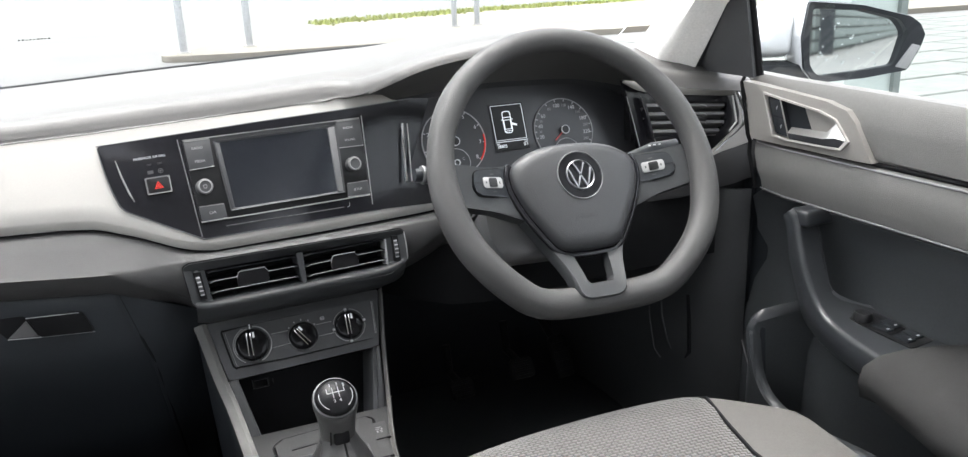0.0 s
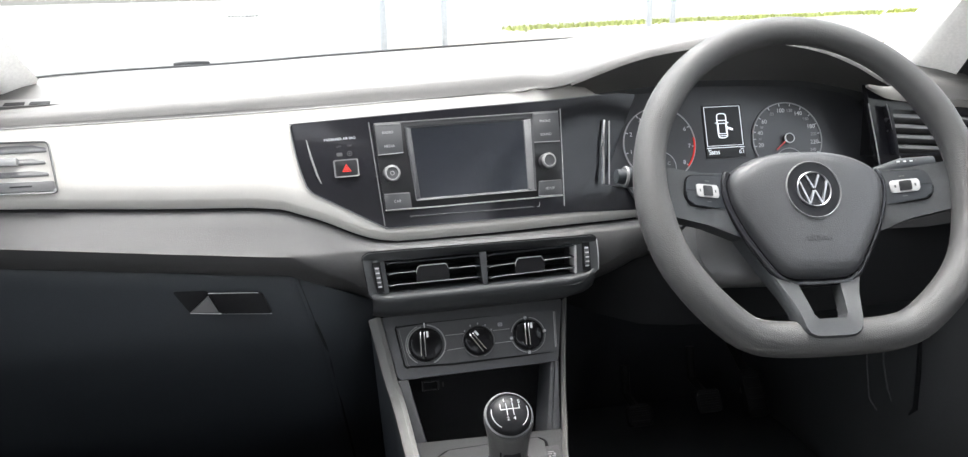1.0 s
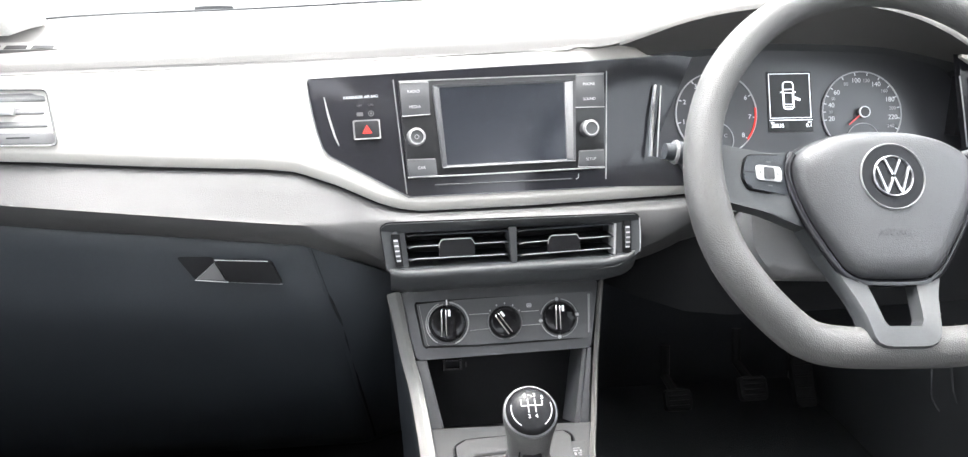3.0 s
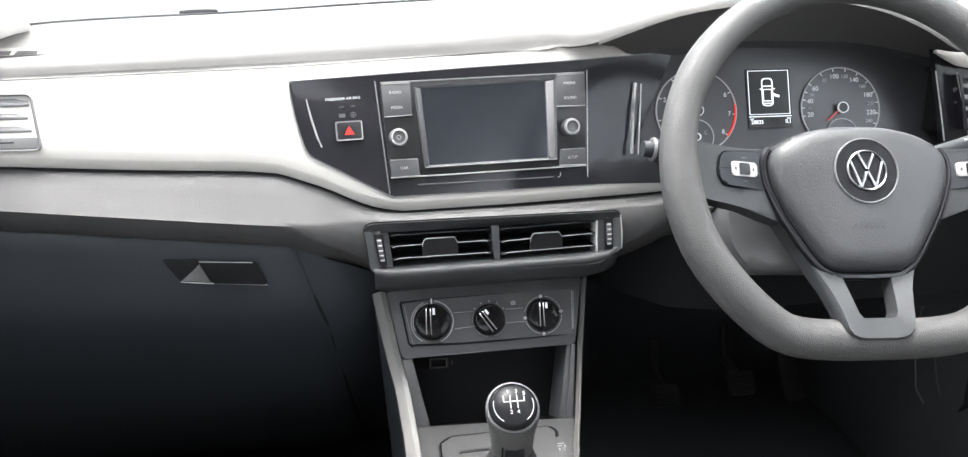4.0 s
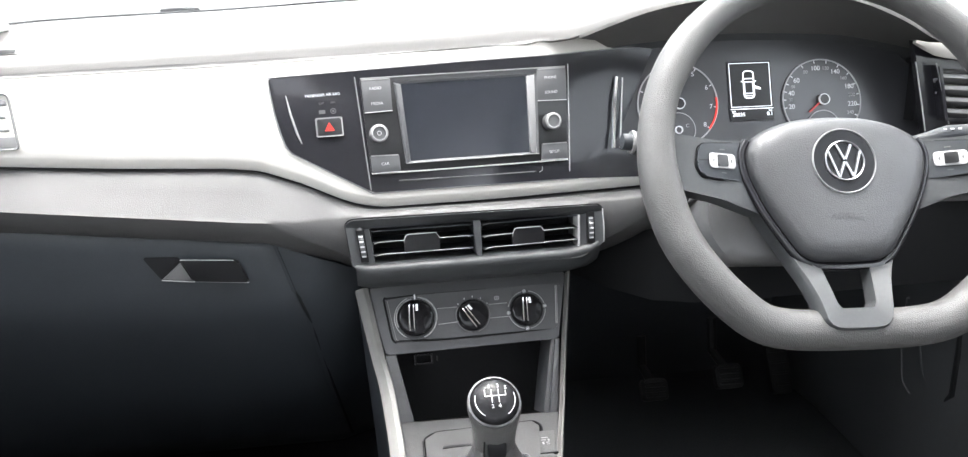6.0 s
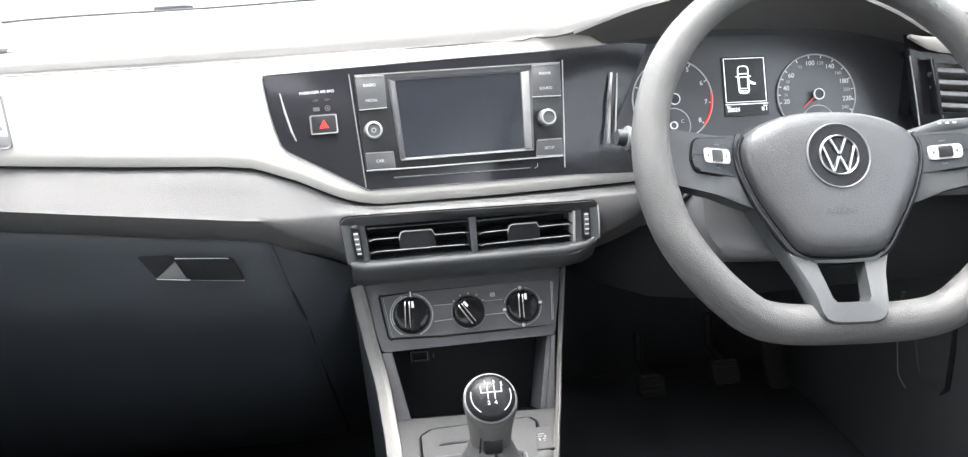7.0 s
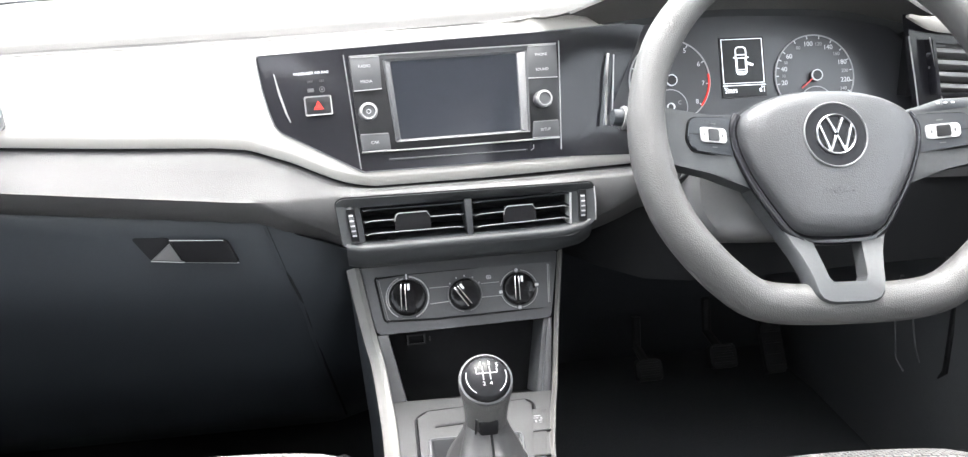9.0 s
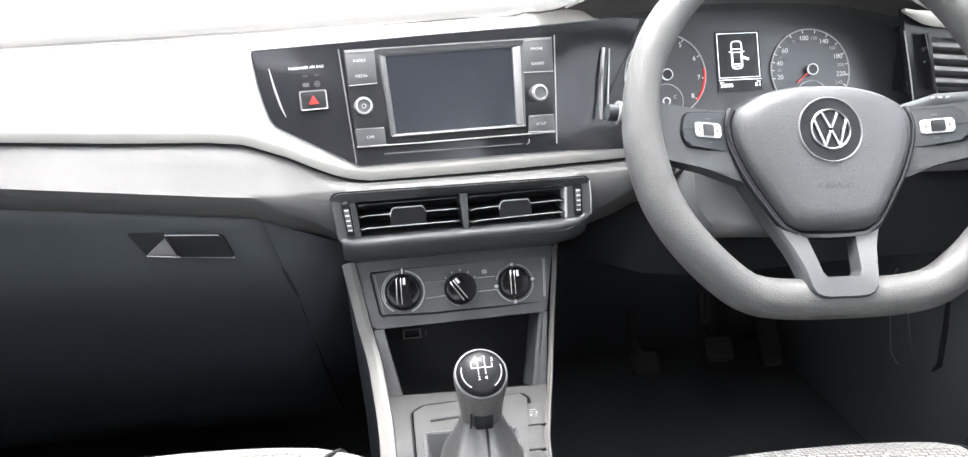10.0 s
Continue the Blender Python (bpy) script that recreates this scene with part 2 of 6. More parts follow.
def sheet(rows, thick=0.004, close=False):
    """A skin through rows of points, thickened along its normals."""
    bm = bmesh.new()
    grid = [[bm.verts.new(p) for p in row] for row in rows]
    for a, b in zip(grid, grid[1:]):
        for i in range(len(a) - (0 if close else 1)):
            j = (i + 1) % len(a)
            bm.faces.new((a[i], a[j], b[j], b[i]))
    bmesh.ops.recalc_face_normals(bm, faces=bm.faces)
    if thick:
        bm.normal_update()
        bmesh.ops.solidify(bm, geom=bm.faces[:], thickness=thick)
    return bm


def spline(knots, x):
    """A smooth value at x through (x, value) knots."""
    xs = [k[0] for k in knots]
    if x <= xs[0]:
        return knots[0][1]
    if x >= xs[-1]:
        return knots[-1][1]
    i = max(k for k in range(len(xs) - 1) if xs[k] <= x)
    x0, y0, x1, y1 = *knots[i], *knots[i + 1]
    s = lambda k: (knots[k + 1][1] - knots[k - 1][1]) / (knots[k + 1][0] - knots[k - 1][0]) if 0 < k < len(knots) - 1 else (knots[min(k + 1, len(knots) - 1)][1] - knots[max(k - 1, 0)][1]) / (knots[min(k + 1, len(knots) - 1)][0] - knots[max(k - 1, 0)][0])
    h, f = x1 - x0, (x - x0) / (x1 - x0)
    return (2 * f**3 - 3 * f**2 + 1) * y0 + (f**3 - 2 * f**2 + f) * h * s(i) + (3 * f**2 - 2 * f**3) * y1 + (f**3 - f**2) * h * s(i + 1)


def line(knots, x):
    return float(np.interp(x, [k[0] for k in knots], [k[1] for k in knots]))


def span(a, b, n):
    return [a + (b - a) * k / (n - 1) for k in range(n)]


def lettering(text, size, parent, at, mat=None, turn=0.0, wide=1.0, name="lettering"):
    """Raised letters on a face, centred at (x, y, z)."""
    cu = bpy.data.curves.new(name, "FONT")
    cu.body, cu.size, cu.align_x, cu.align_y, cu.extrude = text, size, "CENTER", "CENTER", 0.0001
    tmp = bpy.data.objects.new(name, cu)
    me = bpy.data.meshes.new_from_object(tmp)
    bpy.data.objects.remove(tmp)
    me.materials.append(mat or PRINT)
    ob = new(name, me)
    ob.parent = parent
    ob.matrix_local = Matrix.Translation(at) @ Matrix.Rotation(radians(turn), 4, "Z") @ Matrix.Diagonal((wide, 1, 1, 1))
    return ob


# ---- frames of the leaning faces ----
P = face_frame((0.0, 0.049, 0.92), 8.24, 17.35)    # radio panel, turned to the driver
C = face_frame((0.0, 0.0, 0.70), 0.0, 28.1)        # console front
V = face_frame((0.0, -0.015, 0.81), 0.6, 9.9)      # centre air vents
K = face_frame((0.314, 0.064, 0.90), -0.7, 21.7)   # instruments
W = face_frame((0.314, -0.182, 0.913), -1.1, 29.9)  # steering wheel


def world_part(name, bm, mat, parent, label="", sharp=35):
    """A part whose mesh was laid out in world metres."""
    bm.transform(parent.matrix_basis.inverted())
    return part(name, bm, mat, parent, label, sharp)


# ---- ground and outside ----
def ground_material(name, light, dark, scale, rough=0.9):
    m = material(name, light, rough, vary=0.18, scale=scale, grain=0.0)
    n, l = m.node_tree.nodes, m.node_tree.links
    b = n["Principled BSDF"]
    co, no = n.new("ShaderNodeTexCoord"), n.new("ShaderNodeTexNoise")
    no.inputs["Scale"].default_value, no.inputs["Detail"].default_value = 0.35, 8
    l.new(co.outputs["Object"], no.inputs["Vector"])
    ramp = n.new("ShaderNodeValToRGB")
    ramp.color_ramp.elements[0].position, ramp.color_ramp.elements[1].position = 0.35, 0.65
    ramp.color_ramp.elements[0].color = (*dark, 1)
    ramp.color_ramp.elements[1].color = (*light, 1)
    l.new(no.outputs["Fac"], ramp.inputs["Fac"])
    l.new(ramp.outputs["Color"], b.inputs["Base Color"])
    return m


ROAD = ground_material("pale_worn_tarmac", (0.142, 0.141, 0.136), (0.115, 0.115, 0.113), 12)
SAND = ground_material("sandy_verge", (0.20, 0.182, 0.15), (0.15, 0.134, 0.11), 20)
PAVING = material("pale_paving", (0.13, 0.14, 0.13), 0.85, vary=0.15, scale=40)
CONCRETE = material("weathered_concrete", (0.34, 0.33, 0.31), 0.9, vary=0.2, scale=60, grain=0.4)
GALV = material("galvanised_steel", (0.36, 0.37, 0.38), 0.45, metal=0.6, vary=0.2, scale=120)
GRASS = material("grass", (0.25, 0.285, 0.06), 0.8, vary=0.35, scale=60)
RENDERED = material("pale_green_render", (0.42, 0.47, 0.445), 0.8, vary=0.08, scale=60, grain=0.2)
SIDING = material("white_lap_board", (0.17, 0.195, 0.185), 0.6, vary=0.08, scale=50)

bm = bmesh.new()
bmesh.ops.create_grid(bm, x_segments=8, y_segments=8, size=600)
tagged(part("ground", bm, ROAD), "pale worn tarmac of a road and yard", "ground", kind="structure")

# sandy verge with a kerb edge, bounded by the posts
verge = [(0.2, 13.6), (1.6, 13.0), (5.0, 13.0), (14.0, 12.0), (26.0, 11.0), (34.0, 28.0), (18.0, 26.0), (11.0, 24.5), (4.8, 21.4), (2.2, 17.2)]
tagged(part("pavement", prism(rounded(verge, 1.0), 0.003, 0.11, 0.02), SAND), "sandy worn verge beside the road", "pavement", kind="structure")
random.seed(5)
bm = bmesh.new()
for k in range(5200):
    f = random.random()
    x = 4.7 + f * 29
    y = float(np.interp(x, (4.7, 11, 18, 34), (21.2, 24.3, 25.8, 27.8))) + random.gauss(0.3, 0.42)
    h, a = random.uniform(0.05, 0.16), random.uniform(0, 6.28)
    c, s = math.cos(a) * 0.05, math.sin(a) * 0.05
    lean = (random.gauss(0, 0.04), random.gauss(0, 0.04))
    z = 0.1
    tri = [bm.verts.new((x - c, y - s, z)), bm.verts.new((x + c, y + s, z)), bm.verts.new((x + lean[0], y + lean[1], z + h))]
    bm.faces.new(tri)
tagged(part("grass_strip", bm, GRASS), "thin strip of yellow-green grass along the verge", "grass", kind="stuff")


def steel_post(x, y, base):
    t = thing("steel_post", Matrix.Translation((x, y, base)), "slim galvanised steel post standing in the verge", "post", "roadside posts")
    part("shaft", lathe([(0.0, 0.0), (0.065, 0.0), (0.065, 2.2), (0.055, 2.22), (0.0, 2.22)], 20), GALV, t)
    part("footing", lathe([(0.0, 0.0), (0.13, 0.0), (0.12, 0.03), (0.0, 0.035)], 20), CONCRETE, t)
    return t


post = steel_post(0.80, 13.9, 0.107)
for x, y in ((1.98, 14.5), (6.75, 16.4), (7.35, 16.5)):
    copy_thing(post, Matrix.Translation((x, y, 0.107)))

# paving flags in the yard beside the driver's door
paved = thing("paving", Matrix.Translation((9.0, 4.0, 0.0)), "pale rectangular paving flags in the yard", "paving", kind="structure")
flag = bpy.data.meshes.new("flag")
fb = prism(rect(-0.87, -0.37, 0.87, 0.37), 0.003, 0.03, 0.01, 1)
fb.to_mesh(flag)
fb.free()
flag.materials.append(PAVING)
for i in range(9):
    for j in range(18):
        o = new("flag", flag)
        o.parent = paved
        o.location = (i * 1.8 - 5.2 + (j % 2) * 0.9, j * 0.8 - 7, random.uniform(-0.002, 0.002))

pillar = thing("yard_pillar", Matrix.Translation((2.87, 1.80, 0.0)), "square pale green rendered pillar in the yard", "pillar")
part("shaft", prism(rect(-0.15, -0.15, 0.15, 0.15, 0.01), 0.0, 3.2), RENDERED, pillar)
part("corner_strip", prism(rect(0.13, -0.17, 0.17, -0.13), 0.0, 3.2), SIDING, pillar)

# boarded building behind, which the mirror shows
boards = thing("boarded_wall", Matrix.Translation((1.36, -12.0, 0.0)) @ Matrix.Rotation(math.atan2(-13.5, 6.55), 4, "Z"), "pale boarded wall with broad horizontal laps", "wall", kind="structure")
# Black core shows between the boards as the laps' painted shadow lines.
part("wall_core", block(-1.5, -0.25, 0, 34, -0.04, 5.2), RUBBER, boards)
lap = bpy.data.meshes.new("lap_board")
fb = prism([(-1.5, -0.04), (34, -0.04), (34, 0.05), (-1.5, 0.05)], 0.0, 0.40, 0.02)
fb.to_mesh(lap)
fb.free()
lap.materials.append(SIDING)
for j in range(10):
    o = new("lap_board", lap)
    o.parent = boards
    o.location = (0, 0, 0.16 + j * 0.50)
# Added stand-in for the car's own pillar reflected in the door mirror.
dark_column = thing("mirror_band_column", Matrix.Translation((1.25, -10.4, 0.0)), "made-up dark column standing in for the dark band in the mirror", "column")
part("shaft", prism(rect(-0.30, -0.25, 0.30, 0.25, 0.02), 0.04, 4.6), DARK, dark_column)
part("base", prism(rect(-0.36, -0.31, 0.36, 0.31, 0.02), 0.0, 0.04, 0.01), CONCRETE, dark_column)


# ---- car shell ----
SHELL = thing("car_body", Matrix.Translation((0, -0.7, 0.3)), "white hatchback body shell with dark carpet and pale headlining", "car", kind="structure")
world_part("floor_pan", block(-0.74, -2.3, 0.26, 0.74, 0.62, 0.30), CARPET, SHELL, "black carpeted floor")
world_part("bulkhead", block(-0.74, 0.50, 0.26, 0.74, 0.54, 0.98), CARPET, SHELL, "dark bulkhead lining")
world_part("rear_wall", block(-0.74, -2.34, 0.26, 0.74, -2.30, 1.0), DARK, SHELL)
world_part("roof_lining", sheet([[(x, y, 1.46 - 0.04 * (x / 0.6) ** 2 - 0.05 * ((y + 1.2) / 1.1) ** 2) for x in span(-0.62, 0.62, 9)] for y in span(-2.2, -0.42, 9)], 0.03), LINING, SHELL, "pale cloth headlining")
for s in (-1, 1):
    world_part("sill", block(min(s * 0.69, s * 0.76), -2.3, 0.26, max(s * 0.69, s * 0.76), 0.5, 0.42, 0.01), DARK, SHELL)
    world_part("side_wall", block(min(s * 0.735, s * 0.79), -2.3, 0.30, max(s * 0.735, s * 0.79), -1.02, 0.96), LINING, SHELL)
    world_part("centre_pillar", sheet([[(s * 0.72, -1.02, 0.95), (s * 0.72, -1.14, 0.95)], [(s * 0.60, -1.02, 1.40), (s * 0.60, -1.14, 1.40)]], 0.03), PILLAR, SHELL)
    world_part("roof_rail", tube([(s * 0.60, -0.40, 1.405), (s * 0.61, -1.0, 1.425), (s * 0.60, -2.2, 1.37)], 0.035, 10), LINING, SHELL)
    # front pillar: pale trim from the dash end up to the roof, with the dark mirror corner behind it
    if s > 0:
        a = [(0.628, 0.180, 0.995), (0.624, 0.152, 1.023), (0.622, 0.106, 1.058), (0.620, 0.055, 1.093), (0.602, -0.08, 1.20), (0.565, -0.36, 1.42)]
        b = [(0.670, 0.080, 0.975), (0.667, 0.056, 1.003), (0.664, 0.024, 1.045), (0.660, -0.010, 1.091), (0.645, -0.13, 1.19), (0.60, -0.42, 1.41)]
    else:
        a = [(-0.540, 0.245, 0.990), (-0.515, 0.215, 1.020), (-0.520, 0.180, 1.045), (-0.525, 0.120, 1.095), (-0.540, -0.04, 1.20), (-0.545, -0.36, 1.42)]
        b = [(-0.625, 0.200, 0.975), (-0.605, 0.180, 1.000), (-0.603, 0.160, 1.030), (-0.600, 0.100, 1.090), (-0.598, -0.08, 1.19), (-0.58, -0.42, 1.41)]
    a, b = [Vector(p) for p in a], [Vector(p) for p in b]
    mid = [p.lerp(q, 0.55) + Vector((-s * 0.024, -0.016, 0.004)) for p, q in zip(a, b)]
    world_part("front_pillar", sheet([a, [p.lerp(q, 0.85) for p, q in zip(a, mid)], mid, [p.lerp(q, 0.2) for p, q in zip(mid, b)], b], 0.008), PILLAR, SHELL, "pale grey pillar trim", 60)
    world_part("pillar_seal", tube([p + Vector((s * 0.006, 0, 0)) for p in b], 0.005, 8), KEY, SHELL)
    world_part("outer_post", sheet([[p + Vector((s * 0.012, 0.004, 0)) for p in a], [p + Vector((s * 0.030, 0.0, 0)) for p in b]], 0.006), DARK, SHELL)
    world_part("hinge_post", block(min(s * 0.742, s * 0.79), -0.04, 0.30, max(s * 0.742, s * 0.79), 0.5, 0.955), DARK, SHELL)
    dy = 0.0 if s > 0 else 0.10
    dx = 0.0 if s > 0 else 0.05
    corner = [[(0.690 - dx, 0.070 + dy, 0.985), (0.690 - dx, -0.056 + dy * 0.5, 0.984)], [(0.680 - dx, 0.045 + dy, 1.010), (0.688 - dx, -0.046 + dy * 0.5, 1.035)], [(0.668 - dx, -0.010 + dy, 1.092), (0.676 - dx, -0.044 + dy * 0.5, 1.10)], [(0.655 - dx, -0.092 + dy, 1.165), (0.658 - dx, -0.100 + dy * 0.5, 1.17)]]
    world_part("mirror_corner", sheet([[(s * x, y, z) for x, y, z in row] for row in corner], 0.012), KEY, SHELL, "dark plastic window corner")
    world_part("corner_seal", tube([(s * row[1][0], row[1][1], row[1][2]) for row in corner], 0.006, 8), RUBBER, SHELL)

front = [(-0.70, 0.13), (-0.62, 0.17), (-0.52, 0.245), (-0.4, 0.315), (-0.25, 0.37), (0, 0.40), (0.25, 0.39), (0.4, 0.34), (0.52, 0.27), (0.62, 0.19), (0.70, 0.12)]
front_z = [(-0.70, 0.995), (-0.6, 1.008), (-0.5, 1.013), (-0.3, 1.013), (-0.15, 1.018), (0, 1.023), (0.2, 1.03), (0.35, 1.034), (0.5, 1.026), (0.62, 1.005), (0.70, 0.985)]
cols = span(-0.60, 0.60, 25)
glass_rows = []
for f in span(0, 1, 7):
    row = []
    for x in cols:
        y0, z0 = spline(front, x) + 0.015, spline(front_z, x) + 0.002
        y1, z1 = -0.36 - 0.10 * (x / 0.55) ** 2, 1.44 - 0.03 * (x / 0.55) ** 2
        row.append((x * (1 - 0.06 * f), y0 + (y1 - y0) * f, z0 + (z1 - z0) * f + 0.05 * f * (1 - f)))
    glass_rows.append(row)
screen = world_part("windscreen", sheet(glass_rows, 0.005), GLASS, SHELL, "clear windscreen")
screen.visible_shadow = False
# Out of view; added to keep sky light out of the footwell.
cowl = [[(x, spline(front, x) + d * (0.56 - spline(front, x)) + 0.012, spline(front_z, x) - 0.012 - 0.05 * d) for x in span(-0.745, 0.745, 31)] for d in (0, 0.4, 1)]
world_part("cowl", sheet(cowl, 0.006), DARK, SHELL, "unseen black scuttle that blocks light below the windscreen")
# Bonnet, flanks and nose are unseen; they close the shell and bounce light.
bonnet = [[(x, 0.50 + 0.85 * f, 0.945 - 0.10 * f - 0.06 * f ** 3 - 0.05 * (x / 0.8) ** 4) for x in span(-0.80, 0.80, 17)] for f in span(0, 1, 9)]
world_part("bonnet", sheet(bonnet, 0.01), WHITE_PAINT, SHELL, "white bonnet", 60)
for s in (-1, 1):
    wing = [[(s * (0.80 + 0.03 * math.sin(math.pi * g)), y, 0.90 - 0.10 * max(0.0, y - 0.5) - 0.60 * g) for y in span(1.35, -2.3, 18)] for g in span(0, 1, 7)]
    world_part("outer_skin", sheet(wing, 0.008), WHITE_PAINT, SHELL, "white painted flank", 60)
world_part("nose", sheet([[(x, 1.35 + 0.10 * math.sin(math.pi * g), 0.785 - 0.05 * (x / 0.8) ** 4 - 0.48 * g) for x in span(-0.80, 0.80, 17)] for g in span(0, 1, 7)], 0.008), WHITE_PAINT, SHELL, "white nose", 60)
world_part("windscreen_seal", tube([(x, spline(front, x) + 0.004, spline(front_z, x) + 0.002) for x in span(-0.53, 0.64, 41)], 0.0018, 8), KEY, SHELL, "dark windscreen seal")

# wiper at rest along the foot of the screen
wiper = thing("wiper", Matrix.Translation((0.10, 0.43, 1.028)), "dark grey wiper blade lying along the windscreen foot", "wiper")
at_foot = lambda x, up: (x, spline(front, x) + 0.02, spline(front_z, x) + up)
world_part("blade", tube([at_foot(x, 0.0035) for x in span(-0.33, 0.36, 31)], 0.0014, 6), MID, wiper, "thin wiper blade")
world_part("blade_end", tube([at_foot(x, 0.0060) for x in span(-0.372, -0.325, 5)], [0.0030, 0.0044, 0.0044, 0.0040, 0.0024], 8), SATIN, wiper, "black blade end cap")

# ---- dashboard ----
DASH = thing("dashboard", Matrix.Translation((0, 0.2, 0.62)), "grey moulded dashboard with pale champagne trim band", "dashboard", kind="structure")
lip_y = [(-0.72, 0.040), (-0.28, 0.041), (-0.2, 0.0445), (-0.12, 0.054), (0.0, 0.0725), (0.095, 0.0855), (0.112, 0.078), (0.135, 0.045), (0.16, 0.02), (0.20, 0.005), (0.25, 0.0), (0.31, 0.0), (0.40, 0.0), (0.48, 0.005), (0.53, 0.012), (0.60, 0.008), (0.735, 0.0)]
lip_z = [(-0.72, 0.9790), (-0.5, 0.9858), (-0.2, 0.9926), (0.0, 0.9942), (0.09, 0.9965), (0.11, 0.998), (0.127, 1.0035), (0.16, 1.022), (0.20, 1.037), (0.25, 1.046), (0.31, 1.051), (0.37, 1.049), (0.43, 1.037), (0.48, 1.018), (0.53, 0.994), (0.60, 0.974), (0.70, 0.961), (0.735, 0.958)]
mid_z = [(-0.72, 0.985), (-0.5, 0.996), (-0.2, 1.010), (0.05, 1.018), (0.14, 1.026), (0.20, 1.044), (0.30, 1.061), (0.38, 1.060), (0.46, 1.045), (0.54, 1.030), (0.62, 1.016), (0.70, 1.001), (0.735, 0.994)]
xs = sorted(set(span(-0.72, 0.735, 60) + [0.105, 0.115, 0.125, 0.14, 0.16, 0.18]))
rows = [[] for _ in range(12)]
for x in xs:
    ly, lz, by, bz = line(lip_y, x), spline(lip_z, x), spline(front, x), spline(front_z, x)
    mz = spline(mid_z, x)
    my = min(0.16, by - 0.03)
    up = 0.62 - 0.32 * max(0.0, min(1.0, (x - 0.096) / 0.03))
    soft = [(ly + d, lz + (up + (1 - up) * (d - 0.016) / max(0.05, my - ly - 0.016)) * (mz - lz) + 0.001 - dip) for d, dip in ((0.016, 0.0), (0.026, -0.0012), (0.036, 0.0010), (0.044, 0.0032), (0.054, 0.0016), (0.066, -0.0006))]
    pts = [(ly, lz - 0.006), (ly + 0.003, lz), (ly + 0.007, lz + (mz - lz) * up * 0.72)] + soft + [(my, mz), ((my + by) / 2, (mz + bz) / 2 + 0.003), (by + 0.004, bz)]
    for r, (y, z) in zip(rows, pts):
        r.append((x, y, z))
world_part("top_pad", sheet(rows, 0.006), PAD, DASH, "grained grey soft top pad", 50)


def trim_y(x):
    """How far forward the trim stands at the height of the radio's middle."""
    k = math.tan(radians(8.24))
    if x > -0.12:
        return 0.049 + k * x
    if x > -0.28:
        d = -0.12 - x
        return 0.049 - 0.12 * k - k * (d - d * d / 0.32)
    return 0.049 - 0.12 * k - k * 0.08


def on_trim(x, v, out=0.0):
    b = radians(17.35)
    return Vector((x, trim_y(x) + math.sin(b) * v - math.cos(b) * out, 0.92 + math.cos(b) * v + math.sin(b) * out))


top_v = [(-0.72, 0.056), (-0.5, 0.060), (-0.2, 0.066), (0.11, 0.0745), (0.16, 0.0745), (0.205, 0.068), (0.225, 0.058)]
groove_v = [(-0.72, -0.012), (-0.47, -0.025), (-0.355, -0.033), (-0.25, -0.0385), (-0.215, -0.043), (-0.172, -0.060), (-0.135, -0.079), (-0.115, -0.087), (-0.09, -0.0925), (0.03, -0.096), (0.20, -0.098), (0.26, -0.097)]
xs = span(-0.72, 0.225, 72)
skin = [[] for _ in range(9)]
for x in xs:
    t, g = spline(top_v, x), line(groove_v, x)
    lip = [(t + 0.002, -0.008), (t, 0.0)] + [(t + (g + 0.010 - t) * f, 0.0012 * math.sin(math.pi * f)) for f in (0.2, 0.5, 0.8)] + [(g + 0.0105, 0.0), (g + 0.008, -0.0022), (g, -0.0085), (g - 0.002, -0.014)]
    for r, (v, o) in zip(skin, lip):
        r.append(on_trim(x, v, o))
world_part("groove_seal", tube([on_trim(x, line(groove_v, x) - 0.001, -0.008) for x in span(-0.72, 0.25, 90)], 0.0010, 6), RUBBER, DASH, "dark joint line")
world_part("trim_panel", sheet(skin, 0.004), TRIM, DASH, "pale champagne trim panel", 60)
band = [[], [], []]
for x in span(0.222, 0.62, 16):
    g = on_trim(min(x, 0.26), -0.093)
    y = g.y - 0.10 * max(0.0, x - 0.26)
    z = 0.8275 + 0.10 * max(0.0, x - 0.45) ** 1.5
    for r, (dy, dz) in zip(band, ((0.004, 0.011), (-0.002, 0.004), (0.004, -0.004))):
        r.append((x, y + dy, z + dz))
# Same trim as the panel, in the shaded tone.
world_part("trim_band", sheet(band, 0.004), BEZEL, DASH, "pale champagne trim band", 60)

# front face of the pad, down to the trim
step = [[], [], []]
for x in span(-0.72, 0.105, 36):
    t = on_trim(x, spline(top_v, x) + 0.0005, 0.0005)
    lip = Vector((x, line(lip_y, x), spline(lip_z, x) - 0.005))
    step[0].append(lip)
    step[1].append(lip.lerp(t, 0.5) + Vector((0, 0.0008, -0.0004)))
    step[2].append(t)
world_part("pad_edge_face", sheet(step, 0.002), PAD, DASH, "grey front face of the top pad", 60)

# lower pad, from the groove down to the fold over the glovebox and round the centre vents
fold_z = [(-0.72, 0.868), (-0.47, 0.862), (-0.358, 0.851), (-0.30, 0.8445), (-0.25, 0.8388), (-0.215, 0.8335), (-0.19, 0.8225), (-0.12, 0.779), (-0.10, 0.757), (0.11, 0.762), (0.1444, 0.7844), (0.1647, 0.7985), (0.1835, 0.812), (0.20, 0.820), (0.26, 0.83)]
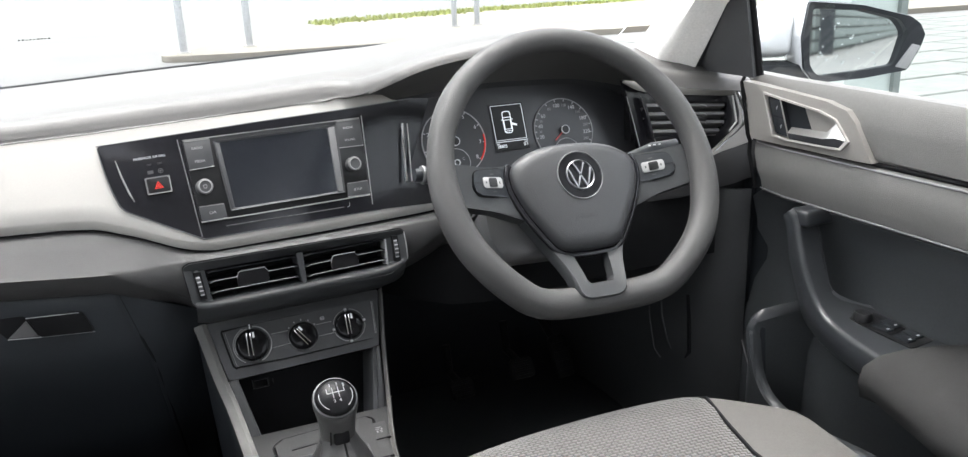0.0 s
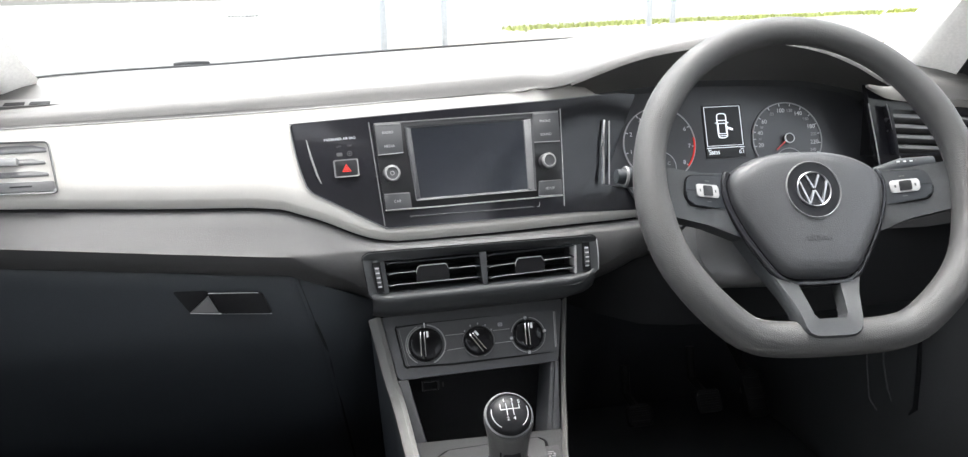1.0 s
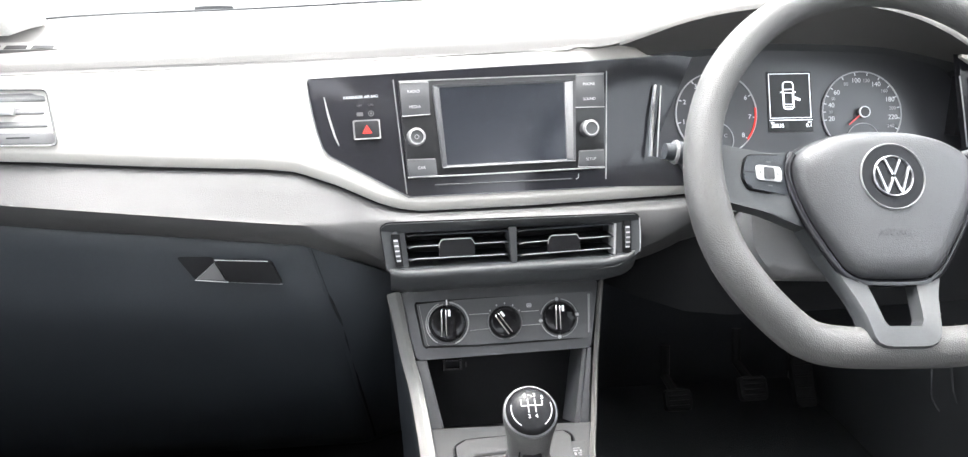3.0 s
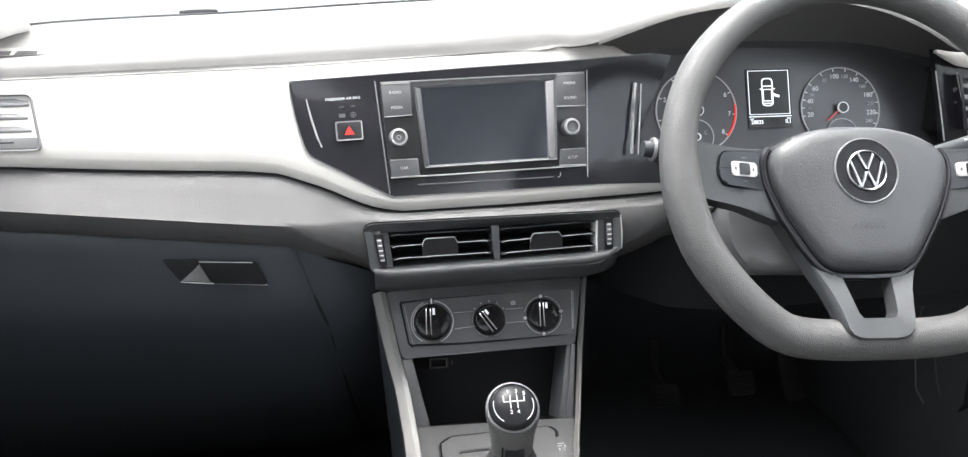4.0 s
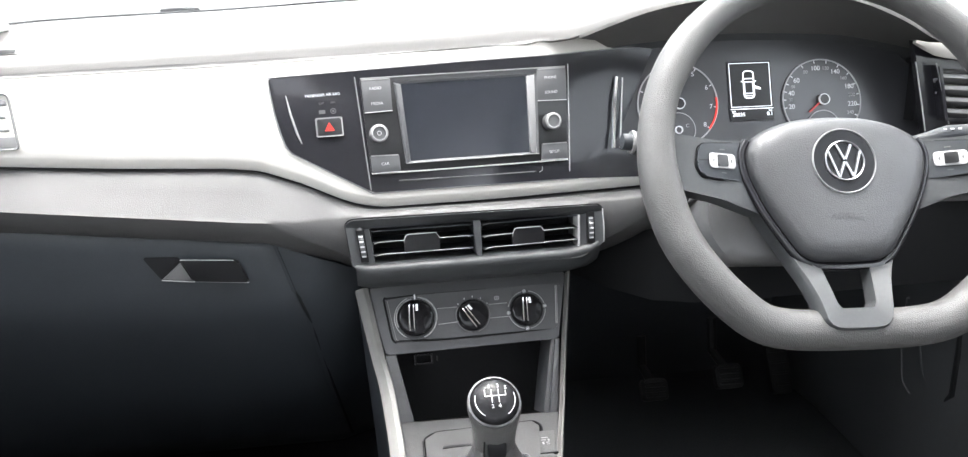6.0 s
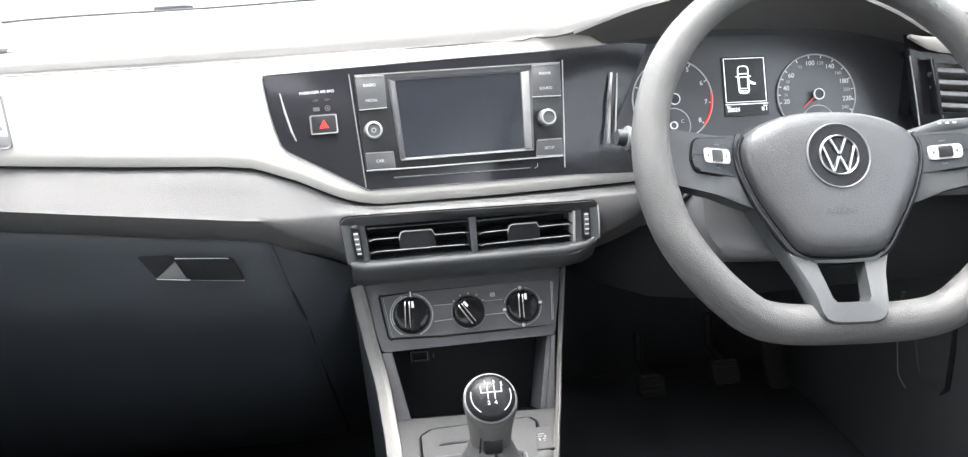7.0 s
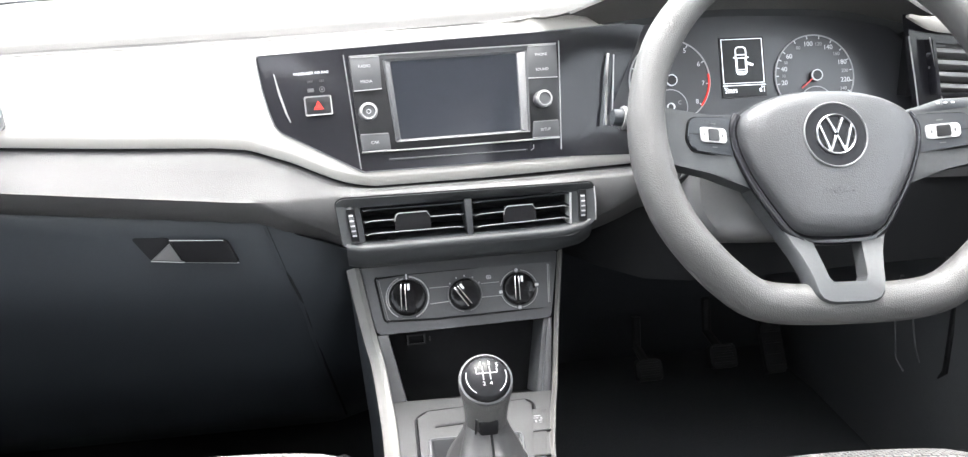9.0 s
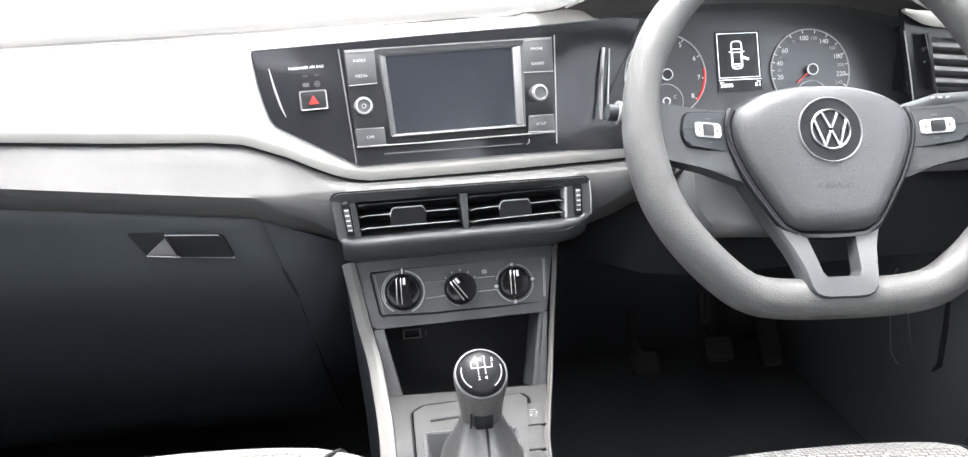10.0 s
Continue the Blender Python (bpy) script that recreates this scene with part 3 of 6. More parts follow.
crest_z = [(-0.72, 0.892), (-0.47, 0.8639), (-0.358, 0.851), (-0.2288, 0.8364), (-0.143, 0.8293), (0.10, 0.8295), (0.147, 0.8320), (0.178, 0.8365), (0.26, 0.842)]
fold_z[:2] = [(-0.72, 0.892), (-0.47, 0.8639)]
def pad_section(x, over_vents):
    """Groove, ledge, crest, and the face below it down to the fold and under; over the vents it stops at the crest."""
    g = on_trim(x, line(groove_v, x), -0.008)
    cz = line(crest_z, x)
    fz = min(line(fold_z, x), cz - 0.0035)
    near = max(0.0, min(1.0, (0.178 - abs(x)) / 0.03))
    under = max(0.0, min(1.0, (0.19 - abs(x)) / 0.06))
    fy = -0.028 + 0.014 * near + 0.012 * max(0, (x - 0.16) / 0.10)
    prof = [(g.y + 0.012, g.z - 0.003), (g.y - 0.004, g.z - 0.0035), (g.y - 0.009, g.z - 0.006), (g.y * 0.5 + fy * 0.5, g.z * 0.5 + cz * 0.5 + 0.002), (fy + 0.004, cz + 0.0015), (fy, cz - 0.0015)]
    if not over_vents:
        prof += [(fy + 0.001, fz), (fy + 0.002 + 0.004 * under, fz - 0.003), (fy + 0.0105 + 0.020 * under, fz - 0.022), (fy + 0.030 + 0.020 * under, fz - 0.034)]
    return [(x, y, z) for y, z in prof]


for x0, x1, n, over in ((-0.72, -0.1145, 44, False), (-0.1145, 0.130, 14, True), (0.130, 0.26, 14, False)):
    columns = [pad_section(x, over) for x in span(x0, x1, n)]
    world_part("lower_pad", sheet(list(zip(*columns)), 0.004), LOWER, DASH, "grained grey lower dash pad", 60)

# knee panel under the column and the dark underside of the dash
under_y = lambda z: 0.072 - 0.10 * z + 0.8 * max(0.0, 0.745 - z) ** 1.35
world_part("under_panel", sheet([[(x, under_y(min(z, line(fold_z, x) - 0.022)) + 0.026 * max(0.0, min(1.0, (x + 0.165) / 0.04)), min(z, line(fold_z, x) - 0.022)) for x in span(-0.72, -0.118, 24)] for z in (0.9, 0.75, 0.70, 0.65, 0.60, 0.56, 0.52, 0.47, 0.42)] + [[(x, 0.35, 0.39) for x in span(-0.72, -0.118, 24)], [(x, 0.45, 0.38) for x in span(-0.72, -0.118, 24)]], 0.004), DARK, DASH, "dark lower fascia", 60)
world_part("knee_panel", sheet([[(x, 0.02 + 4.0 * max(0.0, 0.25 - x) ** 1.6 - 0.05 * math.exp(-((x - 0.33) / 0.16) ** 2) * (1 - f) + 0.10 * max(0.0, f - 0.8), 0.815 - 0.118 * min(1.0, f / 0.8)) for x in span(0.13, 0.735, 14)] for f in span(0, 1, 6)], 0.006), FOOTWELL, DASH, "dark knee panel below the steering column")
world_part("side_pad", sheet([[(0.50, 0.012, 0.85), (0.60, 0.002, 0.852), (0.70, -0.002, 0.868), (0.742, -0.002, 0.876)], [(0.50, 0.004, 0.84), (0.60, -0.008, 0.84), (0.70, -0.012, 0.855), (0.742, -0.012, 0.862)], [(0.50, 0.01, 0.80), (0.60, 0.0, 0.80), (0.70, 0.0, 0.808), (0.742, 0.0, 0.815)]], 0.006), LOWER, DASH, "grey pad beside the steering wheel", 60)
world_part("dash_end", block(0.736, -0.004, 0.60, 0.744, 0.30, 0.955), DARK, DASH)

# cluster visor: lip to the back of the hood
arc = [(-0.135, 0.083), (-0.11, 0.086), (-0.05, 0.0905), (0.0, 0.0945), (0.08, 0.0925), (0.15, 0.088), (0.206, 0.077), (0.25, 0.066)]
rows = [[], [], []]
for f in span(0, 1, 28):
    x = 0.131 + f * 0.412
    lip = Vector((x, line(lip_y, x), spline(lip_z, x) - 0.006))
    u = -0.135 + f * 0.385
    back = K @ Vector((u, spline(arc, u) + 0.004, 0.0))
    for r, g in zip(rows, (0, 0.5, 1)):
        p = lip.lerp(back, g)
        p.z += 0.004 * math.sin(math.pi * g)
        r.append(p)
world_part("visor_underside", sheet(rows, 0.003), PAD, DASH, "dark underside of the instrument hood", 60)
world_part("visor_cheek", sheet([[K @ Vector((u, spline(arc, u) + 0.006, 0.004)) for u in span(-0.135, 0.25, 24)], [K @ Vector((u, spline(arc, u) - 0.02, -0.02)) for u in span(-0.135, 0.25, 24)]], 0.003), SPOKE, DASH, "dark hood edge", 60)
rise = lambda x: 0.08 + 0.92 * min(1.0, (x - 0.50) / 0.045)
vent_top = [(0.49, 0.992), (0.51, 0.980), (0.5305, 0.969), (0.60, 0.959), (0.70, 0.948)]
world_part("hood_end_trim", sheet([[(x, 0.012 + (line(lip_y, x) - 0.009) * rise(x), line(vent_top, x) + (spline(lip_z, x) - 0.005 - line(vent_top, x)) * rise(x)) for x in span(0.50, 0.70, 16)], [(x, 0.012, line(vent_top, x) + 0.4 * rise(x) * (spline(lip_z, x) - 0.005 - line(vent_top, x))) for x in span(0.50, 0.70, 16)], [(x, 0.015, line(vent_top, x)) for x in span(0.50, 0.70, 16)]], 0.003), BEZEL, DASH, "pale champagne trim over the outer vent", 60)

# right end trim round the outer vent
def on_right(x, z, out=0.0):
    return Vector((x, 0.012 + 0.14 * (z - 0.92) - 0.02 * (x - 0.5) - out, z))


outer = [(0.705, 0.9615), (0.716, 0.957), (0.738, 0.915), (0.742, 0.877), (0.655, 0.846), (0.59, 0.840)]
inner = [(0.700, 0.9555), (0.7015, 0.953), (0.7095, 0.92), (0.7085, 0.902), (0.655, 0.866), (0.59, 0.858)]
bm = bmesh.new()
vo, vi = [bm.verts.new(on_right(*p)) for p in outer], [bm.verts.new(on_right(*p, 0.003)) for p in inner]
vb = [bm.verts.new(on_right(*p, -0.012)) for p in inner]
vc = [bm.verts.new(on_right(*p, -0.012)) for p in outer]
for i in range(5):
    j = i + 1
    for p, q in ((vo, vi), (vi, vb), (vc, vo)):
        bm.faces.new((p[i], p[j], q[j], q[i]))
world_part("end_trim", bm, TRIM, DASH, "pale champagne trim round the outer vent")


# ---- glovebox ----
glove = thing("glovebox", Matrix.Translation((-0.42, 0.0, 0.70)), "dark closed glovebox lid with a recessed paddle handle", "glovebox")
def fascia_y(z, out=0.0):
    """The lower fascia leans back to the seats and tucks under towards its foot."""
    return 0.08 - 0.10 * z + 0.8 * max(0.0, 0.745 - z) ** 1.35 - out


def lid_point(f, g, out, grow=0.0):
    """f across the lid, g down it."""
    z1 = 0.440 - grow
    xr = lambda z: float(np.interp(z, (0.44, 0.53, 0.70, 0.806), (-0.158, -0.165, -0.180, -0.207))) + grow
    x = -0.64 + f * (-0.207 + grow + 0.64)
    z = float(np.interp(x, (-0.64, -0.45, -0.335, -0.207), (0.857, 0.8350, 0.8223, 0.8070))) + grow
    z = z + (z1 - z) * g
    return Vector((-0.64 + f * (xr(z) + 0.64), fascia_y(z, out), z))


across = [0, 0.15, 0.3, 0.45, 0.6, 0.75, 0.88, 0.95, 0.985, 1.0]
rows = [[lid_point(f, g, 0.0155 - (0.004 if f == 1.0 or g in (0, 1) else 0.0)) for f in across] for g in [0, 0.012] + span(0.06, 0.98, 16) + [1]]
world_part("lid", sheet(rows, 0.010), DARK, glove, "dark grained lid", 50)
joint_ = [lid_point(f, 0, 0.0105, 0.003) for f in span(0, 1, 20)] + [lid_point(1, g, 0.0105, 0.003) for g in span(0.03, 1, 16)]
world_part("lid_joint", tube(joint_, 0.0018, 6), RUBBER, glove, "black gap round the lid")
tilt = Matrix(((1, 0, 0, 0), (0, -0.10, -1, 0.08), (0, 1, 0, 0), (0, 0, 0, 1)))
# No hollow here: a flat black plate paints the recess's shade.
bm = prism(rounded([(-0.338, 0.8005), (-0.300, 0.7985), (-0.300, 0.7725), (-0.322, 0.7725)], 0.005), 0.0142, 0.0162)
bm.transform(tilt)
world_part("handle_recess", bm, RUBBER, glove, "flat black plate painted as a shaded finger recess")
bm = prism(rounded([(-0.2905, 0.7712), (-0.2345, 0.7660), (-0.2430, 0.7905), (-0.2480, 0.7925), (-0.3005, 0.7960)], 0.0025), 0.0142, 0.0215, 0.002)
bm.transform(tilt)
world_part("handle", bm, RUBBER, glove, "black paddle handle")
bm = prism([(-0.321, 0.7745), (-0.2895, 0.7708), (-0.3005, 0.7925)], 0.0155, 0.0185, 0.001)
bm.transform(tilt)
world_part("finger_rest", bm, SHROUD, glove, "grey finger rest")
# Pale tubes paint the highlights on the black handle's edges.
for p, q in (((-0.3215, 0.7742), (-0.2890, 0.7705)), ((-0.2905, 0.7707), (-0.2345, 0.7655)), ((-0.3000, 0.7962), (-0.2470, 0.7925))):
    bm = tube([(*p, 0.0195), (*q, 0.0205)], 0.0006, 6)
    bm.transform(tilt)
    world_part("handle_edge", bm, PALE, glove, "edge highlight drawn as a thin pale line")


# ---- radio panel ----
radio = thing("radio_panel", P, "gloss black dash panel with touchscreen, keys and hazard switch", "radio")
left_edge = [(-0.2000, 0.0510), (-0.1985, 0.0340), (-0.1965, 0.0155), (-0.1930, -0.0040), (-0.1885, -0.0205), (-0.1835, -0.0275)]
shape = rounded(left_edge[::-1] + [(-0.1, 0.0534), (0.0, 0.0560), (0.13, 0.0582), (0.245, 0.0625), (0.262, 0.05), (0.25, -0.0905), (0.12, -0.0818), (-0.104, -0.0762)], 0.004)
part("fascia", prism(shape, -0.010, 0.0025, 0.0015), GLOSS, radio, "gloss black fascia")
edge = [(0.245, 0.0630), (0.13, 0.0588), (0.0, 0.0566), (-0.1, 0.0540)] + [(x - 0.0006, y) for x, y in left_edge] + [(-0.105, -0.0768), (0.06, -0.0808), (0.13, -0.0825)]
part("fascia_edge", tube([(x, y, 0.0016) for x, y in edge], 0.0008, 6), MID, radio, "thin pale edge")
for x0, x1 in ((-0.1115, -0.1065), (0.1290, 0.1195)):
    part("seam", tube([(x0, 0.047, 0.0024), ((x0 + x1) / 2, -0.014, 0.0027), (x1, -0.0735, 0.0024)], 0.0007, 6), PALE if x0 > 0 else MID, radio)
part("accent_strip", tube([(-0.1840, 0.0320, 0.0025), (-0.1810, 0.0120, 0.003), (-0.1765, -0.008, 0.0028), (-0.1728, -0.0185, 0.0025)], [0.0005, 0.0012, 0.0012, 0.0006], 6), SATIN_CHROME, radio, "slim bright accent")
part("head_unit", prism(rounded([(-0.107, 0.0445), (0.1255, 0.0445), (0.1185, -0.0600), (-0.1045, -0.0575)], 0.003), 0.002, 0.004, 0.001), SATIN, radio, "black radio unit face")
part("unit_line", tube([(-0.1040, -0.0562, 0.0042), (-0.04, -0.0578, 0.0044), (0.118, -0.0602, 0.0042)], 0.0008, 6), SATIN_CHROME, radio)
part("unit_line", tube([(-0.106, 0.0445, 0.0042), (0.125, 0.0442, 0.0042)], 0.0007, 6), MID, radio)
part("disc_slot", prism([(-0.0757, -0.0672), (0.080, -0.0712), (0.080, -0.0692), (-0.0757, -0.0654)], 0.002, 0.0030), SATIN, radio, "narrow disc slot")
# Grey tube paints the edge highlight along the disc slot.
part("slot_edge_glint", tube([(-0.0757, -0.0656, 0.0030), (0.019, -0.0686, 0.0030), (0.078, -0.0700, 0.0030)], 0.0004, 5), MID, radio)
part("slot_mark", tube([(0.0835, -0.0712, 0.0030), (0.0868, -0.0695, 0.0030), (0.0872, -0.0655, 0.0030)], 0.0004, 5), PALE, radio)
s_out = [(-0.0712, 0.0392), (0.0900, 0.0385), (0.0838, -0.0508), (-0.0668, -0.0486)]
s_in = [(-0.0628, 0.0362), (0.0758, 0.0360), (0.0725, -0.0478), (-0.0605, -0.0458)]
screen_frame = part("screen_frame", rim(rounded(s_out, 0.002), rounded(s_in, 0.0015), 0.002, 0.0062, z_in=0.0044), KEY, radio, "grey bevelled screen frame")
# Right bevel is paler than the frame, for the light it catches.
part("side_bar", prism([(0.0866, 0.0368), (0.0812, -0.0500), (0.0738, -0.0478), (0.0775, 0.0358)][::-1], 0.004, 0.0066, 0.0006), MID, screen_frame, "right bevel painted paler for the light on it")
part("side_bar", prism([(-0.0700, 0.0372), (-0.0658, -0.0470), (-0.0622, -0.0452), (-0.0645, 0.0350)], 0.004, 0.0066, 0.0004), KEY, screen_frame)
# Thin grey line paints the highlight below the screen.
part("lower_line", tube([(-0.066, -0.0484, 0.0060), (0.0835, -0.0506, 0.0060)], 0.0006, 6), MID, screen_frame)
part("display", prism(rounded([(x * 1.01, y * 1.01) for x, y in s_in], 0.0015), 0.003, 0.0046), SCREEN, screen_frame, "dark blank touchscreen")


def key(name, pts, text, cols_at):
    k = part(name, prism(rounded(pts, 0.0015), 0.0035, 0.0060, 0.0006), KEY, radio, "grey key")
    (x0, y0), (x1, y1) = pts[3], pts[2]
    # Bevel highlights are painted as pale tubes along the key's edges.
    part("key_edge_glint", tube([(x0, y0, 0.0056), (x1, y1, 0.0056)], 0.0006, 5), PALE, k, "highlight painted along the lower edge")
    part("key_edge_glint", tube([(pts[0][0] + 0.001, pts[0][1] - 0.0004, 0.0057), (pts[1][0] - 0.001, pts[1][1] - 0.0004, 0.0057)], 0.0008, 5), MID, k, "highlight painted along the upper edge")
    for s, x, y in zip(text, cols_at[::2], cols_at[1::2]):
        lettering(s, 0.0043, k, (x, y, 0.0061), DIM_PRINT, 0, 1.0)
    return k


key("radio_key", [(-0.1060, 0.0432), (-0.0745, 0.0430), (-0.0755, 0.0088), (-0.1050, 0.0082)], ("RADIO", "MEDIA"), (-0.0914, 0.0332, -0.0910, 0.0172))
key("phone_key", [(0.0905, 0.0428), (0.1245, 0.0432), (0.1222, 0.0070), (0.0880, 0.0080)], ("PHONE", "SOUND"), (0.1055, 0.0328, 0.1049, 0.0165))
key("car_key", [(-0.1040, -0.0372), (-0.0733, -0.0381), (-0.0729, -0.0562), (-0.1030, -0.0560)], ("CAR",), (-0.0890, -0.0470))
key("setup_key", [(0.0885, -0.0401), (0.1185, -0.0405), (0.1176, -0.0592), (0.0860, -0.0578)], ("SETUP",), (0.1020, -0.0500))


def radio_knob(x, y):
    k = part("knob", lathe([(0.0095, 0.003), (0.0095, 0.009), (0.0088, 0.015), (0.0078, 0.0165), (0.0066, 0.0168), (0.0060, 0.0160), (0.0, 0.0158)], 28, at=(x, y, 0)), KEY, radio, "grey ribbed rotary knob")
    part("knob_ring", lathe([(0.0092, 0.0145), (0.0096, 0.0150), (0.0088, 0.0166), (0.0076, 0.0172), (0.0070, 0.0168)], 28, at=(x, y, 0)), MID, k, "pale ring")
    # The knob's shine is put in as a pale ring.
    part("knob_shine", rim(circle(x, y, 0.0078, 28), circle(x, y, 0.0070, 28), 0.0160, 0.0172), PALE, k, "highlight drawn as a pale inner ring")
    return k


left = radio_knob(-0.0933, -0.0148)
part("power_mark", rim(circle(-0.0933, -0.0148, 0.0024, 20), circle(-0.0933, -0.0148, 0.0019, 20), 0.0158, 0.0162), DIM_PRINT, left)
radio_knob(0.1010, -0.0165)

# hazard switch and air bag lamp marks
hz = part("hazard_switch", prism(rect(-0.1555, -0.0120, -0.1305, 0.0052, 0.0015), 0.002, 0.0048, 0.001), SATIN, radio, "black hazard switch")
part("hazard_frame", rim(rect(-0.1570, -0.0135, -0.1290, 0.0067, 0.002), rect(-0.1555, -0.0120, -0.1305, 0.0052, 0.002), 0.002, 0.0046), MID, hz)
# Shine on the lower and right frame edges, painted as a pale tube.
part("frame_shine", tube([(-0.1562, -0.0130, 0.0046), (-0.1300, -0.0130, 0.0046), (-0.1296, -0.0126, 0.0046), (-0.1296, 0.0060, 0.0046)], 0.0005, 5), PALE, hz, "highlight drawn as a pale lower edge")
for r0, r1 in ((0.0058, 0.0044), (0.0028, 0.0012)):
    tri = lambda r: [(-0.1430 + r * math.sin(a), -0.0046 + r * math.cos(a)) for a in (0, -2.094, 2.094)]
    part("warning_triangle", rim(tri(r0), tri(r1), 0.0046, 0.0052), RED, hz, "red warning triangle")
lettering("PASSENGER AIR BAG", 0.0039, radio, (-0.1466, 0.0303, 0.0030), PRINT, 1.0)
lettering("OFF", 0.0032, radio, (-0.1487, 0.0215, 0.0028), FAINT, 1.0)
lettering("ON", 0.0032, radio, (-0.1368, 0.0219, 0.0028), FAINT, 1.0)
part("lamp_mark", prism(rect(-0.1522, 0.0108, -0.1455, 0.0148, 0.001), 0.0025, 0.0028), FAINT, radio)
part("lamp_mark", rim(circle(-0.1372, 0.0131, 0.0030, 20), circle(-0.1372, 0.0131, 0.0022, 20), 0.0024, 0.0028), FAINT, radio)
part("lamp_mark", prism(circle(-0.1372, 0.0131, 0.0012, 12), 0.0024, 0.0028), FAINT, radio)


def star(pts, others, centre, n=48):
    """Points of a star-shaped outline at the corner angles of both outlines and n even steps between."""
    cx, cy = centre
    angles = sorted({round(math.atan2(y - cy, x - cx), 5) for x, y in list(pts) + list(others)} | {round(-math.pi + 2 * math.pi * (k + 0.5) / n, 5) for k in range(n)})
    out = []
    for a in angles:
        d = Vector((math.cos(a), math.sin(a)))
        best = None
        for i in range(len(pts)):
            p, q = Vector(pts[i]) - Vector(centre), Vector(pts[(i + 1) % len(pts)]) - Vector(centre)
            e = q - p
            den = d.x * e.y - d.y * e.x
            if abs(den) < 1e-12:
                continue
            s, f = (p.x * e.y - p.y * e.x) / den, (p.x * d.y - p.y * d.x) / den
            if s > 0 and -1e-6 <= f <= 1 + 1e-6:
                best = s if best is None else max(best, s)
        out.append((cx + d.x * best, cy + d.y * best))
    return out


# ---- air vents ----
vent = thing("centre_air_vent", V, "twin centre air vents with black blades and thumb wheels", "air vent")
o = rounded([(-0.1310, 0.0130), (-0.1240, 0.0172), (0.1395, 0.0172), (0.1440, 0.0130), (0.1445, -0.0240), (0.1200, -0.0390), (-0.1120, -0.0410), (-0.1260, -0.0310)], 0.004, 3)
i_ = [(-0.1065, 0.0060), (0.1185, 0.0075), (0.1180, -0.0280), (-0.1024, -0.0312)]
mid = (0, -0.012)
part("bezel", rim(star(o, i_, mid), star(i_, o, mid), -0.045, 0.007, z_in=-0.002), SPOKE, vent, "grey vent surround", 50)
o2 = [(x * 1.008, mid[1] + (y - mid[1]) * 1.05) for x, y in o]
part("bezel_joint", rim(star(o2, o, mid), star(o, o2, mid), -0.02, 0.004), RUBBER, vent, "dark joint")
# rounded lip under both openings
lip = []
for v, w in ((0.0002, -0.0010), (-0.0010, 0.0030), (-0.0030, 0.0072), (-0.0060, 0.0086), (-0.0095, 0.0074), (-0.0150, 0.0035), (-0.0220, -0.0025), (-0.0290, -0.0110), (-0.0330, -0.0260)):
    row = []
    for x in span(-0.1225, 0.1430, 40):
        sill = -0.0312 + 0.0032 * (x + 0.1024) / 0.2204
        turn_up = line([(-0.1225, 0.0040), (-0.1080, 0.0002), (-0.0950, 0.0), (0.1080, 0.0), (0.1300, 0.0040), (0.1430, 0.0105)], x)
        row.append(Vector((x, sill + v + turn_up, w - (0.004 if x > 0.142 else 0.0))))
    lip.append(row)
part("lower_lip", sheet(lip, 0.002), SPOKE, vent, "rounded grey lower lip", 85)
part("duct", prism([(-0.12, 0.016), (0.13, 0.016), (0.13, -0.045), (-0.12, -0.045)], -0.06, -0.045), RUBBER, vent, "dark duct")
part("divider", prism([(0.0030, 0.0085), (0.0115, 0.0085), (0.0120, -0.0325), (0.0060, -0.0325)], -0.04, 0.003, 0.001), SPOKE, vent, "grey divider")
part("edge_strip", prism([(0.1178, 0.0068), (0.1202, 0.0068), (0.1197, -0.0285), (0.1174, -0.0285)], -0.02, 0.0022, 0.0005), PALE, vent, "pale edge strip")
# Pale line stands in for light along the bezel's right edge.
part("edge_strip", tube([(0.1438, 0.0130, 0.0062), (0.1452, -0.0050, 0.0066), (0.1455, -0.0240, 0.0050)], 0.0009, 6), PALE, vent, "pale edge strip")
